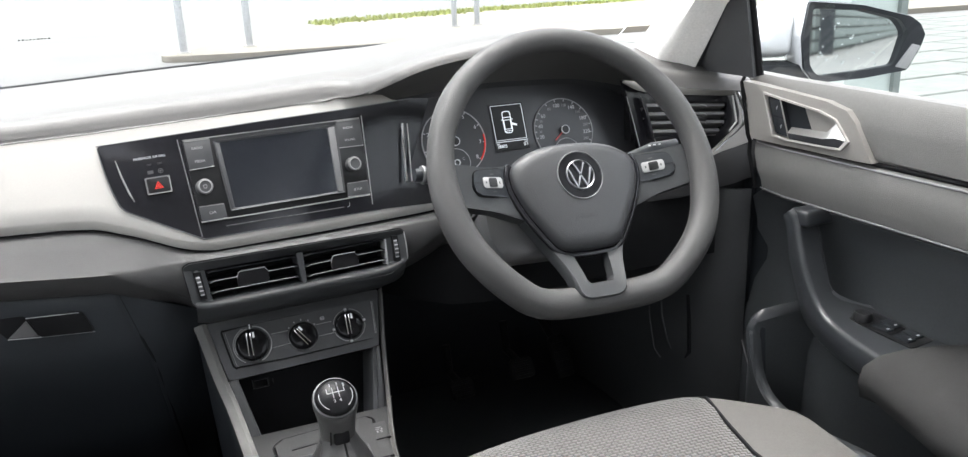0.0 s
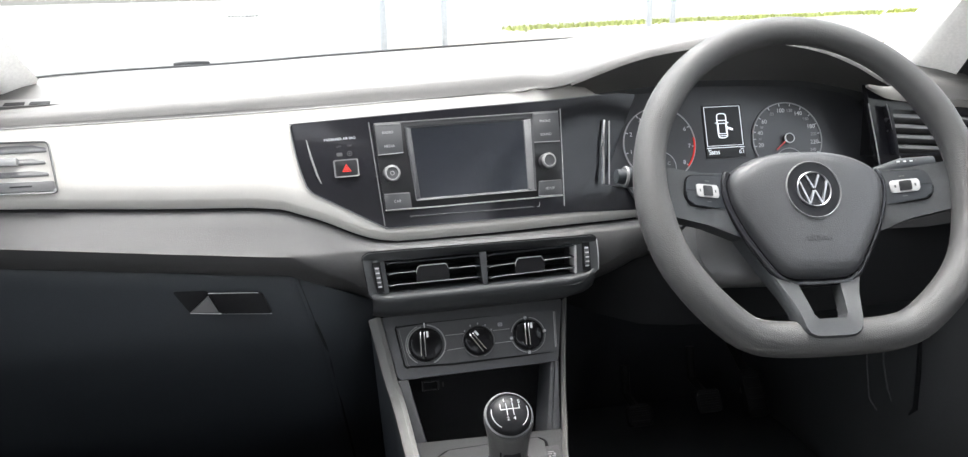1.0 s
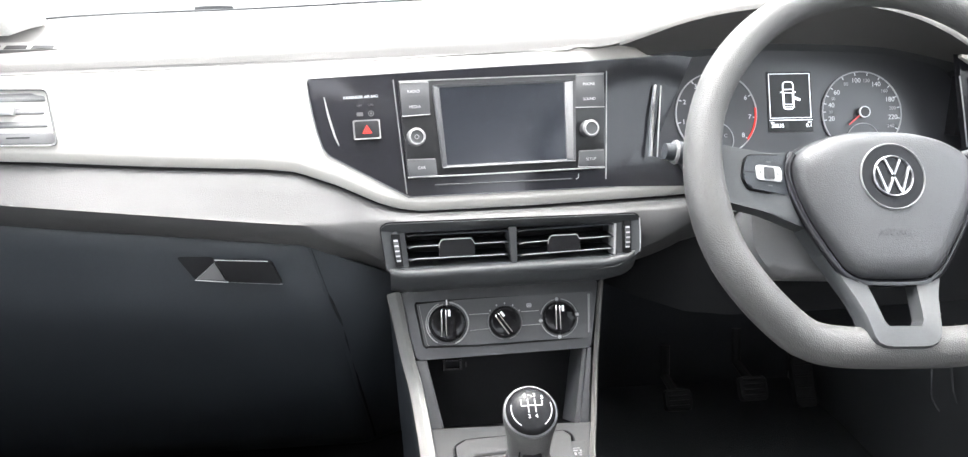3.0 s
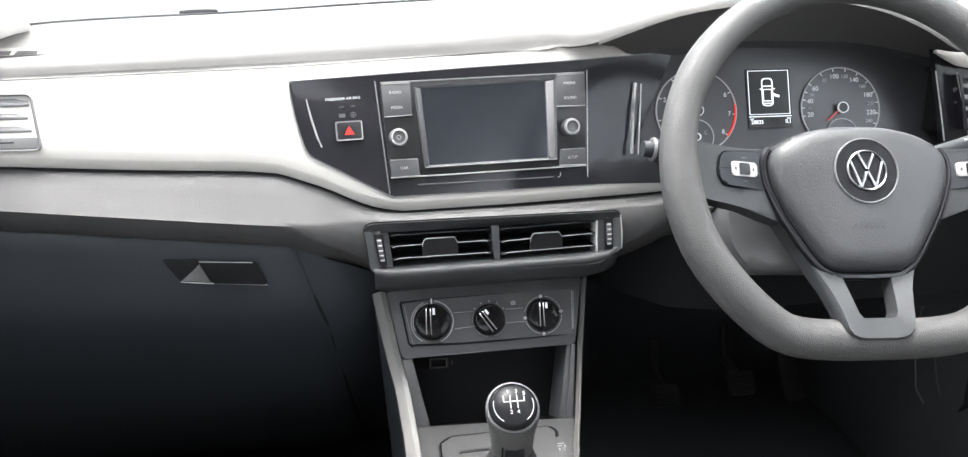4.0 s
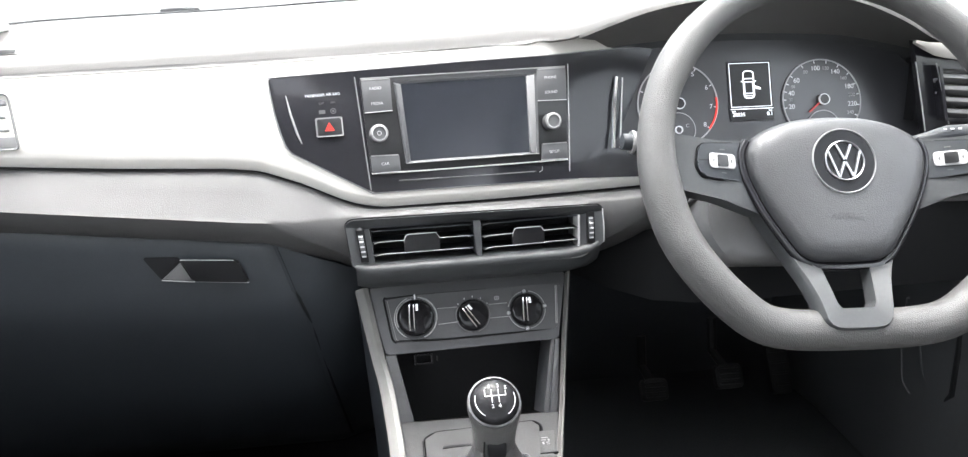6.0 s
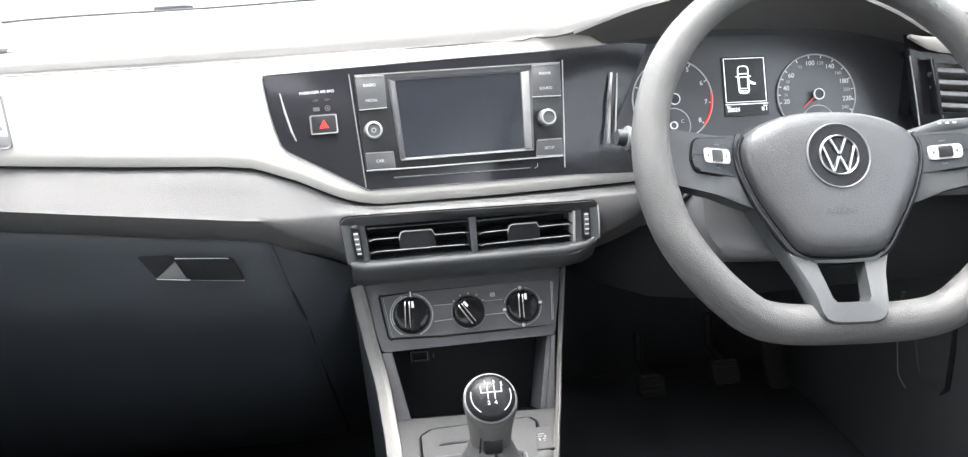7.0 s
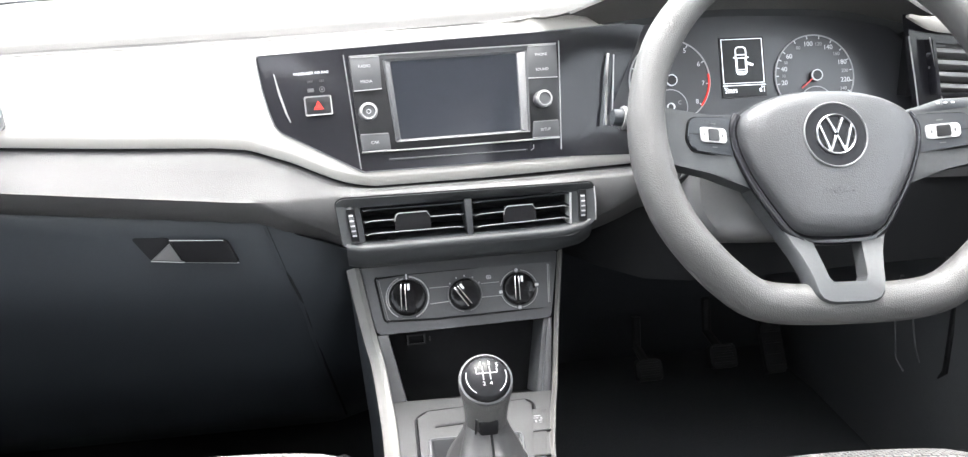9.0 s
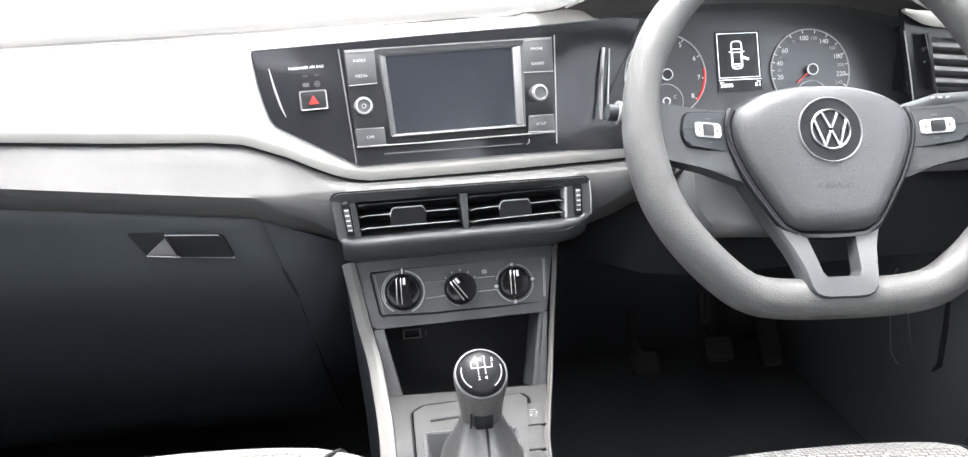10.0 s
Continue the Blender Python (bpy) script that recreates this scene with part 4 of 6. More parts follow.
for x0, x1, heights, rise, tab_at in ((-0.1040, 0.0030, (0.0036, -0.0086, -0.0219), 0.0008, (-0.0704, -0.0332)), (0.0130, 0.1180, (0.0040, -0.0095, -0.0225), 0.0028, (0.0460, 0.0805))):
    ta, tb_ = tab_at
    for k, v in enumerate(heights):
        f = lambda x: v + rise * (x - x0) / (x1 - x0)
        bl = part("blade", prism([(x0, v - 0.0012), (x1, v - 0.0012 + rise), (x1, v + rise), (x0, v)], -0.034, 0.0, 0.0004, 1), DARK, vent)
        # Pale tubes paint the glints along the blade fronts.
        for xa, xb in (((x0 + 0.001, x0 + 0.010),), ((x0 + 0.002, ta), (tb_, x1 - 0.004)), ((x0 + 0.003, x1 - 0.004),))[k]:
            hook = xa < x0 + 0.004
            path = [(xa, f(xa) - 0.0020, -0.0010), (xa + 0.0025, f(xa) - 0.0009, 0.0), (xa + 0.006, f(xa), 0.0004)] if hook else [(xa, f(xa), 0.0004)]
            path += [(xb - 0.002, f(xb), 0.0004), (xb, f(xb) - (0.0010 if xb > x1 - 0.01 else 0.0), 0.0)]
            part("blade_edge_glint", tube(path, 0.0003 if k == 0 else 0.0005, 6), MID if k == 0 else PALE, bl, "thin pale strip painted as an edge highlight")
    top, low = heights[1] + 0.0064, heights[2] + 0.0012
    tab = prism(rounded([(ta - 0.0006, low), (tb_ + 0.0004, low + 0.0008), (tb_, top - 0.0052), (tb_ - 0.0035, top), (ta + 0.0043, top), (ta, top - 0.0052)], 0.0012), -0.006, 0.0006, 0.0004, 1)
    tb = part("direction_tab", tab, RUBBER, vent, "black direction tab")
    # The tab's glint is a pale tube, thinner towards its ends.
    part("tab_edge_glint", tube([(ta - 0.0004, top - 0.0090, 0.0006), (ta, top - 0.0052, 0.0007), (ta + 0.0018, top - 0.0014, 0.0007), (ta + 0.0043, top, 0.0007), (tb_ - 0.0035, top + 0.0002, 0.0007), (tb_, top - 0.0050, 0.0006)], [0.0003, 0.0006, 0.0007, 0.0007, 0.0006, 0.0003], 6), PALE, tb, "highlight painted along the tab edge")
for x, v in ((-0.1145, -0.0110), (0.1310, -0.0070)):
    s = 1 if x < 0 else 0.1
    well = [(x - 0.0040 - 0.0020 * s, v + 0.0170), (x + 0.0040 - 0.0010 * s, v + 0.0170), (x + 0.0045 + 0.0015 * s, v - 0.0170), (x - 0.0042 + 0.0022 * s, v - 0.0170)]
    part("wheel_well", prism(well, -0.010, 0.0062), RUBBER, vent, "dark wheel well")
    wheel_bm = lathe([(0.0, -0.0026), (0.0300, -0.0026), (0.0304, -0.0020), (0.0304, 0.0020), (0.0300, 0.0026), (0.0, 0.0026)], 48)
    wheel_bm.transform(Matrix.Translation((x, v, -0.0216)) @ Matrix.Rotation(radians(90), 4, "Y"))
    shear = Matrix.Identity(4)
    shear[0][1] = -0.12 * s
    wheel_bm.transform(Matrix.Translation((x, v, 0)) @ shear @ Matrix.Translation((-x, -v, 0)))
    tw = part("thumb_wheel", wheel_bm, KEY, vent, "ribbed thumb wheel")
    for k in range(5):
        d = 0.0105 - 0.0053 * k
        part("rib", block(x - 0.0022 - 0.12 * s * d, v + d - 0.0008, 0.0066, x + 0.0022 - 0.12 * s * d, v + d + 0.0008, 0.0094 - 14 * d * d, 0.0004), DIM_PRINT, tw)


def side_vent(m, label):
    """An outer vent in a frame where x runs outwards from the inner edge."""
    t = thing("side_air_vent", m, label, "air vent", "outer air vents")
    out = [(0.0, 0.030), (0.150, 0.026), (0.150, -0.012), (0.135, -0.026), (0.017, -0.031)]
    inn = [(0.004, 0.0265), (0.145, 0.0225), (0.145, -0.011), (0.132, -0.0225), (0.020, -0.0275)]
    part("frame", rim(star(out, inn, (0.08, 0)), star(inn, out, (0.08, 0)), -0.03, 0.004), GLOSS, t, "gloss black vent frame")
    part("duct", prism([(-0.003, 0.033), (0.153, 0.03), (0.153, -0.03), (0.0, -0.034)], -0.05, -0.03), RUBBER, t)
    for k in range(4):
        a, b = 0.004 + k * 0.0042, 0.143 - (0.008 if k == 3 else 0)
        v = 0.018 - k * 0.0128
        blade = block(a, -0.0030, -0.012, b, 0.0030, 0.0025, 0.0015)
        blade.transform(Matrix.Translation((0, v, 0)) @ Matrix.Rotation(radians(-28), 4, "X"))
        bl = part("blade", blade, SHROUD, t, "grey vent blade")
        if k < 3:
            # Short pale tube painted as a glint on the blade.
            part("blade_edge_glint", tube([(b - 0.045, v + 0.0015, 0.0030), (b - 0.036, v, 0.0048), (b - 0.033, v - 0.003, 0.0040)], 0.0006, 5), PALE, bl)
    part("direction_tab", block(0.083, -0.006, -0.004, 0.107, 0.002, 0.009, 0.002), SATIN, t)
    return t


right_m = face_frame((0.5305, 0.010, 0.929), -4.5, 8.0)
side_vent(right_m @ Matrix.Rotation(radians(-4.5), 4, "Z"), "outer air vent in a gloss black surround with chrome edge")
rs = thing("outer_vent_surround", right_m, "gloss black surround of the outer vent with bright chrome edge", "vent surround")
part("plate", prism([(-0.020, 0.058), (0.068, 0.043), (0.170, 0.026), (0.179, -0.008), (0.179, -0.026), (0.124, -0.064), (0.03, -0.080), (0.008, -0.080)], -0.022, -0.012), GLOSS, rs, "gloss black plate")
part("plate_edge", tube([(-0.0165, 0.034, -0.011), (-0.0060, -0.010, -0.011), (0.0015, -0.045, -0.011)], 0.0009, 6), PALE, rs, "thin pale edge")
part("side_strip", tube([(0.001, 0.032, 0.000), (0.009, 0.0, 0.003), (0.020, -0.036, 0.003)], 0.0008, 6), MID, rs, "thin grey strip")
part("chrome_edge", tube([(0.166, 0.024, 0.004), (0.176, -0.006, 0.005), (0.175, -0.024, 0.005), (0.155, -0.040, 0.004), (0.124, -0.061, 0.003)], [0.0028, 0.0028, 0.0024, 0.0015, 0.001], 8), CHROME, rs, "chrome edge strip")
part("chrome_rib", tube([(0.158, 0.020, 0.002), (0.163, -0.02, 0.003), (0.150, -0.034, 0.002)], 0.0016, 6), SATIN_CHROME, rs)

lv = on_trim(-0.464, 0.022)
left_m = face_frame((-0.450, lv.y - 0.002, lv.z), 0.0, 17.35)
pv = thing("side_air_vent", left_m, "outer air vent with pale grey blades in the champagne trim", "air vent", "outer air vents")
vo_ = rounded([(-0.165, 0.0270), (-0.001, 0.0245), (0.0058, -0.0315), (-0.165, -0.0290)], 0.006, 4)
vi_ = rounded([(-0.1635, 0.0255), (-0.0022, 0.0230), (0.0043, -0.0300), (-0.1635, -0.0275)], 0.0055, 4)
part("frame", rim(vo_, vi_, -0.02, 0.0030, z_in=0.0020), MID, pv, "thin grey vent frame")
part("duct", prism([(-0.164, 0.026), (-0.0015, 0.0235), (0.005, -0.0305), (-0.164, -0.028)], -0.030, -0.016), RUBBER, pv, "black duct")
for y0, h, tip in ((0.0170, 0.0085, -0.0045), (0.0034, 0.0068, -0.0060), (-0.0095, 0.0062, -0.0035)):
    bl = rounded([(-0.162, y0 + h / 2), (tip - 0.014, y0 + h / 2), (tip, y0 + h * 0.2), (tip + 0.001, y0 - h * 0.45), (-0.162, y0 - h / 2)], 0.0015, 2)
    bm = prism(bl, -0.008, 0.0, 0.0015)
    bm.transform(Matrix.Translation((0, y0, 0)) @ Matrix.Rotation(radians(-16), 4, "X") @ Matrix.Translation((0, -y0, 0)))
    part("blade", bm, MID, pv, "pale grey vent blade")
part("lower_plate", prism(rounded([(-0.163, -0.0165), (0.0020, -0.0180), (0.0036, -0.0295), (-0.163, -0.0270)], 0.002, 2), -0.012, 0.0005, 0.001), MID, pv, "pale grey lower plate")
part("direction_tab", block(-0.056, -0.0010, -0.002, -0.032, 0.0080, 0.006, 0.002), PALE, pv, "grey direction tab")
part("plate_slot", prism(rect(-0.042, -0.0235, -0.020, -0.0220), 0.0, 0.0008), SATIN, pv)
# demister slot on the passenger end of the pad
slot = thing("demister_slot", Matrix.Translation((-0.506, 0.107, 0.9952)) @ Matrix.Rotation(radians(5.0), 4, "X"), "slim slotted demister outlet in the dash top", "air vent")
part("surround", prism(rounded([(-0.14, -0.016), (0.045, -0.012), (0.058, -0.004), (0.042, 0.026), (-0.14, 0.022)], 0.004), -0.004, 0.0016, 0.001), PAD, slot, "grey surround")
for k in range(6):
    x_ = -0.115 + k * 0.027
    part("opening", prism([(x_, -0.011), (x_ + 0.022, -0.010), (x_ + 0.018, 0.006), (x_ - 0.003, 0.006)], 0.0012, 0.0021), RUBBER, slot)

# ---- instruments ----
dials = thing("instrument_cluster", K, "black instrument cluster with two dials and a lit centre display", "instruments")
face = [(-0.085, -0.07), (0.247, -0.07), (0.2440, -0.0225), (0.2405, 0.0108), (0.2372, 0.0494), (0.206, 0.079), (0.15, 0.090), (0.08, 0.0945), (0.0, 0.0965), (-0.05, 0.091), (-0.11, 0.079), (-0.132, 0.058), (-0.139, -0.030), (-0.105, -0.036)]
part("face", prism(face, -0.02, -0.002), LENS, dials, "black dial plate, lifted to grey for lens haze")
part("end_wall", prism([(0.2372, 0.0494), (0.2405, 0.0108), (0.2440, -0.0225), (0.247, -0.07), (0.258, -0.07), (0.254, -0.0225), (0.2505, 0.0108), (0.2480, 0.060), (0.232, 0.062)], -0.02, 0.006, 0.002), SATIN, dials, "black end wall of the hood")
part("end_line", tube([(0.2360, 0.0500, 0.0035), (0.2405, 0.0108, 0.0065), (0.2435, -0.0225, 0.0065), (0.245, -0.05, 0.0065)], 0.0007, 6), MID, dials, "thin pale edge line")
part("side_strip", tube([(-0.131, 0.050, 0.006), (-0.136, 0.02, 0.008), (-0.140, -0.031, 0.007)], 0.0022, 6), CHROME, dials, "bright side strip")
part("side_strip", tube([(-0.123, 0.050, 0.002), (-0.131, -0.031, 0.002)], 0.0009, 6), SATIN_CHROME, dials)


def dial(name, cx, cy, r, marks, label, out=0.78):
    d = part(name, prism(circle(cx, cy, r, 64), -0.003, 0.0, 0.0005), LENS, dials, label)
    part("ring", rim(circle(cx, cy, r, 72), circle(cx, cy, r * 0.970, 72), -0.001, 0.0012), DIM_PRINT, d, "thin pale dial ring")
    for text, a, size in marks:
        q = radians(a)
        if text:
            lettering(text, size, d, (cx + out * r * math.cos(q), cy + out * r * math.sin(q), 0.0006), PRINT if size > 0.007 else DIM_PRINT)
        bm = block(0.90 * r, -0.0005, 0.0002, 0.97 * r, 0.0005, 0.0008)
        bm.transform(Matrix.Translation((cx, cy, 0)) @ Matrix.Rotation(q, 4, "Z"))
        part("tick", bm, PRINT, d)
    part("hub_cap", lathe([(0.0, 0.007), (0.0055, 0.007), (0.0062, 0.006), (0.0062, 0.0)], 28, at=(cx, cy, 0)), SATIN, d)
    part("hub_ring", rim(circle(cx, cy, 0.0066, 32), circle(cx, cy, 0.0056, 32), 0.005, 0.0075), PRINT, d, "pale hub ring")
    return d


speeds = [("20", 190, 0.0078), ("30", 178, 0.0048), ("40", 166, 0.0078), ("50", 154, 0.0048), ("60", 141, 0.0078), ("80", 118, 0.0058), ("100", 98, 0.0078), ("120", 79, 0.0058), ("140", 60, 0.0078), ("160", 41, 0.0058), ("180", 23, 0.0078), ("200", 7, 0.0058), ("220", -9, 0.0078), ("240", -25, 0.0058)]
speedo = dial("speedometer", 0.1175, 0.0145, 0.049, speeds, "round speedometer dial")
bm = block(0.004, -0.0008, 0.003, 0.023, 0.0008, 0.0042)
bm.transform(Matrix.Translation((0.1175, 0.0145, 0)) @ Matrix.Rotation(radians(218), 4, "Z"))
part("needle", bm, NEEDLE, speedo, "red needle")
tacho = dial("rev_counter", -0.0585, 0.0165, 0.0485, [(str(k), 225 - 33 * k, 0.0076) for k in range(9)], "round rev counter dial", 0.82)
arc_pts = [(-0.0585 + 0.0465 * math.cos(radians(a)), 0.0165 + 0.0465 * math.sin(radians(a)), 0.0012) for a in span(8, -40, 14)]
part("red_zone", tube(arc_pts, 0.0011, 6), RED, tacho, "red zone arc")
for cx, cy in ((-0.060, -0.0135), (0.117, -0.018)):
    small = part("small_gauge", prism(circle(cx, cy, 0.0205, 40), -0.002, 0.0012, 0.0004), LENS, dials)
    part("ring", rim(circle(cx, cy, 0.0205, 40), circle(cx, cy, 0.0196, 40), 0.0, 0.002), DIM_PRINT, small)
    part("hub_ring", rim(circle(cx, cy, 0.0046, 24), circle(cx, cy, 0.0036, 24), 0.001, 0.004), PRINT, small)
lettering("C", 0.006, dials, (-0.049, -0.009, 0.0016), DIM_PRINT)

mfd = part("centre_display", prism(rect(0.004, -0.006, 0.0575, 0.064), -0.003, -0.0005), SATIN, dials, "lit centre display")
part("display_border", rim(rect(0.0060, 0.0102, 0.0556, 0.0620), rect(0.00645, 0.01065, 0.05515, 0.06155), -0.0005, 0.0002), LIT_WHITE, mfd, "white border line")
cx, cy = 0.0290, 0.0365
part("car_outline", rim(rounded([(cx - 0.0068, cy - 0.0165), (cx + 0.0068, cy - 0.0165), (cx + 0.0068, cy + 0.0165), (cx - 0.0068, cy + 0.0165)], 0.005), rounded([(cx - 0.0057, cy - 0.0154), (cx + 0.0057, cy - 0.0154), (cx + 0.0057, cy + 0.0154), (cx - 0.0057, cy + 0.0154)], 0.004), -0.0005, 0.0002), LIT_WHITE, mfd, "white car outline")
for y0, y1, w in ((0.0075, 0.0065, 0.0058), (0.0035, 0.0027, 0.0058), (-0.0100, -0.0108, 0.0054), (-0.0128, -0.0136, 0.0054)):
    part("outline_bar", prism(rect(cx - w, cy + y1, cx + w, cy + y0), -0.0005, 0.0002), LIT_WHITE, mfd)
for s in (-1, 1):
    part("outline_bar", prism(rect(cx + s * 0.0052 - 0.0004, cy - 0.0105, cx + s * 0.0052 + 0.0004, cy + 0.003), -0.0005, 0.0002), LIT_WHITE, mfd)
    part("outline_bar", prism(rect(cx + s * 0.0082 - 0.001, cy + 0.0032, cx + s * 0.0082 + 0.001, cy + 0.0044), -0.0005, 0.0002), LIT_WHITE, mfd)
part("open_door", prism([(cx + 0.0068, cy - 0.0012), (cx + 0.0145, cy - 0.0042), (cx + 0.0138, cy - 0.0066), (cx + 0.0068, cy - 0.0042)], -0.0005, 0.0003), LIT_WHITE, mfd, "white open door mark")
part("rule", prism(rect(0.0050, 0.0075, 0.0570, 0.0082), -0.0005, 0.0002), LIT_WHITE, mfd)
lettering("28835", 0.0062, mfd, (0.0145, 0.0012, 0.0001), LIT_WHITE)
lettering("km", 0.0036, mfd, (0.0085, 0.0052, 0.0001), LIT_WHITE)
lettering("0.1", 0.0062, mfd, (0.0525, 0.0012, 0.0001), LIT_WHITE)
lettering("km", 0.0036, mfd, (0.0535, 0.0052, 0.0001), LIT_WHITE)

# ---- steering wheel and column ----
WR = W @ Matrix.Rotation(radians(-2.0), 4, "Z")
wheel = thing("steering_wheel", WR, "grey flat-bottomed three-spoke steering wheel turned slightly", "steering wheel")
path, rad = [], []
for k in range(96):
    a = 2 * math.pi * k / 96
    slim = 0.0028 * max(0.0, min(1.0, (math.sin(a) + 0.15) / 0.5))
    x, y = (0.1685 + slim * 0.9) * math.cos(a), (0.1685 + slim * 0.9) * math.sin(a)
    if y < -0.06:
        x *= 1 - 0.055 * min(1.0, (-0.06 - y) / 0.07) ** 2
    if y < -0.126:
        y = -0.126 - 0.0235 * math.tanh((-0.126 - y) / 0.0235)
    path.append((x, y, -0.012 * max(0.0, min(1.0, (-0.09 - y) / 0.055)) ** 1.5))
    rad.append(0.0175 - slim + 0.0012 * math.exp(-((math.degrees(a) % 360 - 150) / 12) ** 2) + 0.0012 * math.exp(-((math.degrees(a) % 360 - 30) / 12) ** 2))
part("rim", tube(path, rad, 18, closed=True), WHEEL, wheel, "grey grained rim")
HUB = -0.034  # the hub lies below the plane of the rim


def hub_part(name, bm, mat, parent=None, label="", sharp=35):
    """A part of the hub; the spokes rise from it to the rim."""
    for v in bm.verts:
        v.co.z += HUB * (1 - 0.75 * max(0.0, min(1.0, max((abs(v.co.x) - 0.086) / 0.078, (-v.co.y - 0.088) / 0.055))))
        v.co.x += 0.003
    return part(name, bm, mat, parent, label, sharp)


hub_shape = [(0.0, 0.0450), (0.030, 0.0440), (0.058, 0.0370), (0.078, 0.0250), (0.0845, 0.0120), (0.0830, -0.008), (0.072, -0.036), (0.052, -0.068), (0.042, -0.082), (0.030, -0.0880), (0.0, -0.0895)]
hub_shape = hub_shape + [(-x, y) for x, y in hub_shape[-2:0:-1]]
hub_shape = rounded(hub_shape, 0.02, 3)
rows = [[(x * k, -0.015 + (y + 0.015) * k, z) for x, y in hub_shape] for k, z in ((1.0, -0.012), (1.0, 0.008), (0.985, 0.0155), (0.95, 0.0205), (0.88, 0.0240), (0.75, 0.0262), (0.5, 0.0270), (0.2, 0.0272), (0.01, 0.0272))]
hub_part("airbag_cover", sheet(rows, 0.0, close=True), HUBPAD, wheel, "grained dark airbag cover", 60)
joint = [(x * 1.03, -0.015 + (y + 0.015) * 1.03) for x, y in hub_shape]
low = sorted([p for p in joint if p[1] < 0.024], key=lambda p: math.atan2(p[0], -(p[1] + 0.01)))
hub_part("cover_joint", tube([(x, y, 0.010) for x, y in low], 0.0042, 8), GLOSS, wheel, "gloss black joint", 60)
hub_part("cover_base", prism([(x * 1.05, y * 1.04 - 0.0005) for x, y in hub_shape], -0.016, 0.004), SPOKE, wheel)
lettering("AIRBAG", 0.0085, wheel, (0.0, -0.050, 0.0272 + HUB), SPOKE)
badge = hub_part("badge", lathe([(0.0, 0.0276), (0.0285, 0.0276), (0.0285, 0.024)], 48), BADGE, wheel, "round gloss black badge")
hub_part("badge_ring", lathe([(0.0282, 0.0272), (0.0285, 0.0286), (0.0290, 0.0289), (0.0296, 0.0282), (0.0298, 0.0260)], 48), MID, badge, "chrome ring")
hub_part("badge_ring", lathe([(0.0166, 0.0275), (0.0169, 0.0292), (0.0176, 0.0297), (0.0184, 0.0291), (0.0187, 0.0275)], 48), DULL_CHROME, badge, "chrome ring")
for x0, y0, x1, y1 in ((-0.0148, 0.0085, -0.0066, -0.0150), (-0.0072, 0.0152, -0.0004, 0.0010), (0.0148, 0.0085, 0.0066, -0.0150), (0.0072, 0.0152, 0.0004, 0.0010), (-0.0066, -0.0150, -0.0004, -0.0010), (0.0066, -0.0150, 0.0004, -0.0010)):
    d = Vector((x1 - x0, y1 - y0)).normalized() * 0.0013
    hub_part("badge_bar", prism([(x0 + d.y, y0 - d.x), (x1 + d.y, y1 - d.x), (x1 - d.y, y1 + d.x), (x0 - d.y, y0 + d.x)], 0.0272, 0.0294, 0.0009), DULL_CHROME, badge, "plain chrome bar")
for s in (-1, 1):
    arm = rounded([(s * 0.070, 0.026), (s * 0.110, 0.0235), (s * 0.160, 0.0270), (s * 0.163, -0.022), (s * 0.110, -0.0300), (s * 0.066, -0.045)], 0.008)
    hub_part("side_spoke", prism(arm if s > 0 else arm[::-1], -0.012, 0.0075, 0.005, 3), SPOKE, wheel, "grey side spoke")
    pad = rounded([(s * 0.0850, 0.0225), (s * 0.1255, 0.0190), (s * 0.1310, 0.0145), (s * 0.1345, -0.0010), (s * 0.1290, -0.0105), (s * 0.0840, -0.0140)], 0.0035)
    seam_ = [(x * 1.006, 0.0045 + (y - 0.0045) * 1.05) for x, y in pad]
    hub_part("pad_joint", tube([(x, y, 0.0078) for x, y in seam_], 0.0007, 5, closed=True), RUBBER, wheel, "dark joint round the switch pad")
    p_ = hub_part("switch_pad", prism(pad if s > 0 else pad[::-1], 0.004, 0.0105, 0.0025, 3), DARK, wheel, "dark switch pad")
    hub_part("rocker", prism(rect(s * 0.1075 - 0.0135, -0.0026, s * 0.1075 + 0.0135, 0.0106, 0.003), 0.009, 0.0120, 0.0012), PALE, p_, "bright rocker key")
    hub_part("rocker_centre", prism(rect(s * 0.1075 - 0.0055, -0.0012, s * 0.1075 + 0.0055, 0.0092, 0.001), 0.0115, 0.0130, 0.0008), SATIN, p_, "dark centre key")
    for dx_ in (-0.0093, 0.0093):
        hub_part("key_mark", prism(rect(s * 0.1075 + dx_ - 0.0008, 0.0026, s * 0.1075 + dx_ + 0.0008, 0.0054), 0.0118, 0.0121), KEY, p_)
    for xa, xb in ((0.0865, 0.0935), (0.1215, 0.1325)):
        hub_part("key_joint", prism(rect(min(s * xa, s * xb), 0.0036, max(s * xa, s * xb), 0.0042), 0.0100, 0.01075), RUBBER, p_)
    hub_part("legend_bar", prism(rect(s * 0.1065 - 0.0025, 0.0142, s * 0.1065 + 0.0025, 0.0152), 0.0104, 0.0108), FAINT, p_)
    hub_part("legend_bar", prism(rect(s * 0.1065 - 0.0025, -0.0072, s * 0.1065 + 0.0025, -0.0062), 0.0104, 0.0108), FAINT, p_)
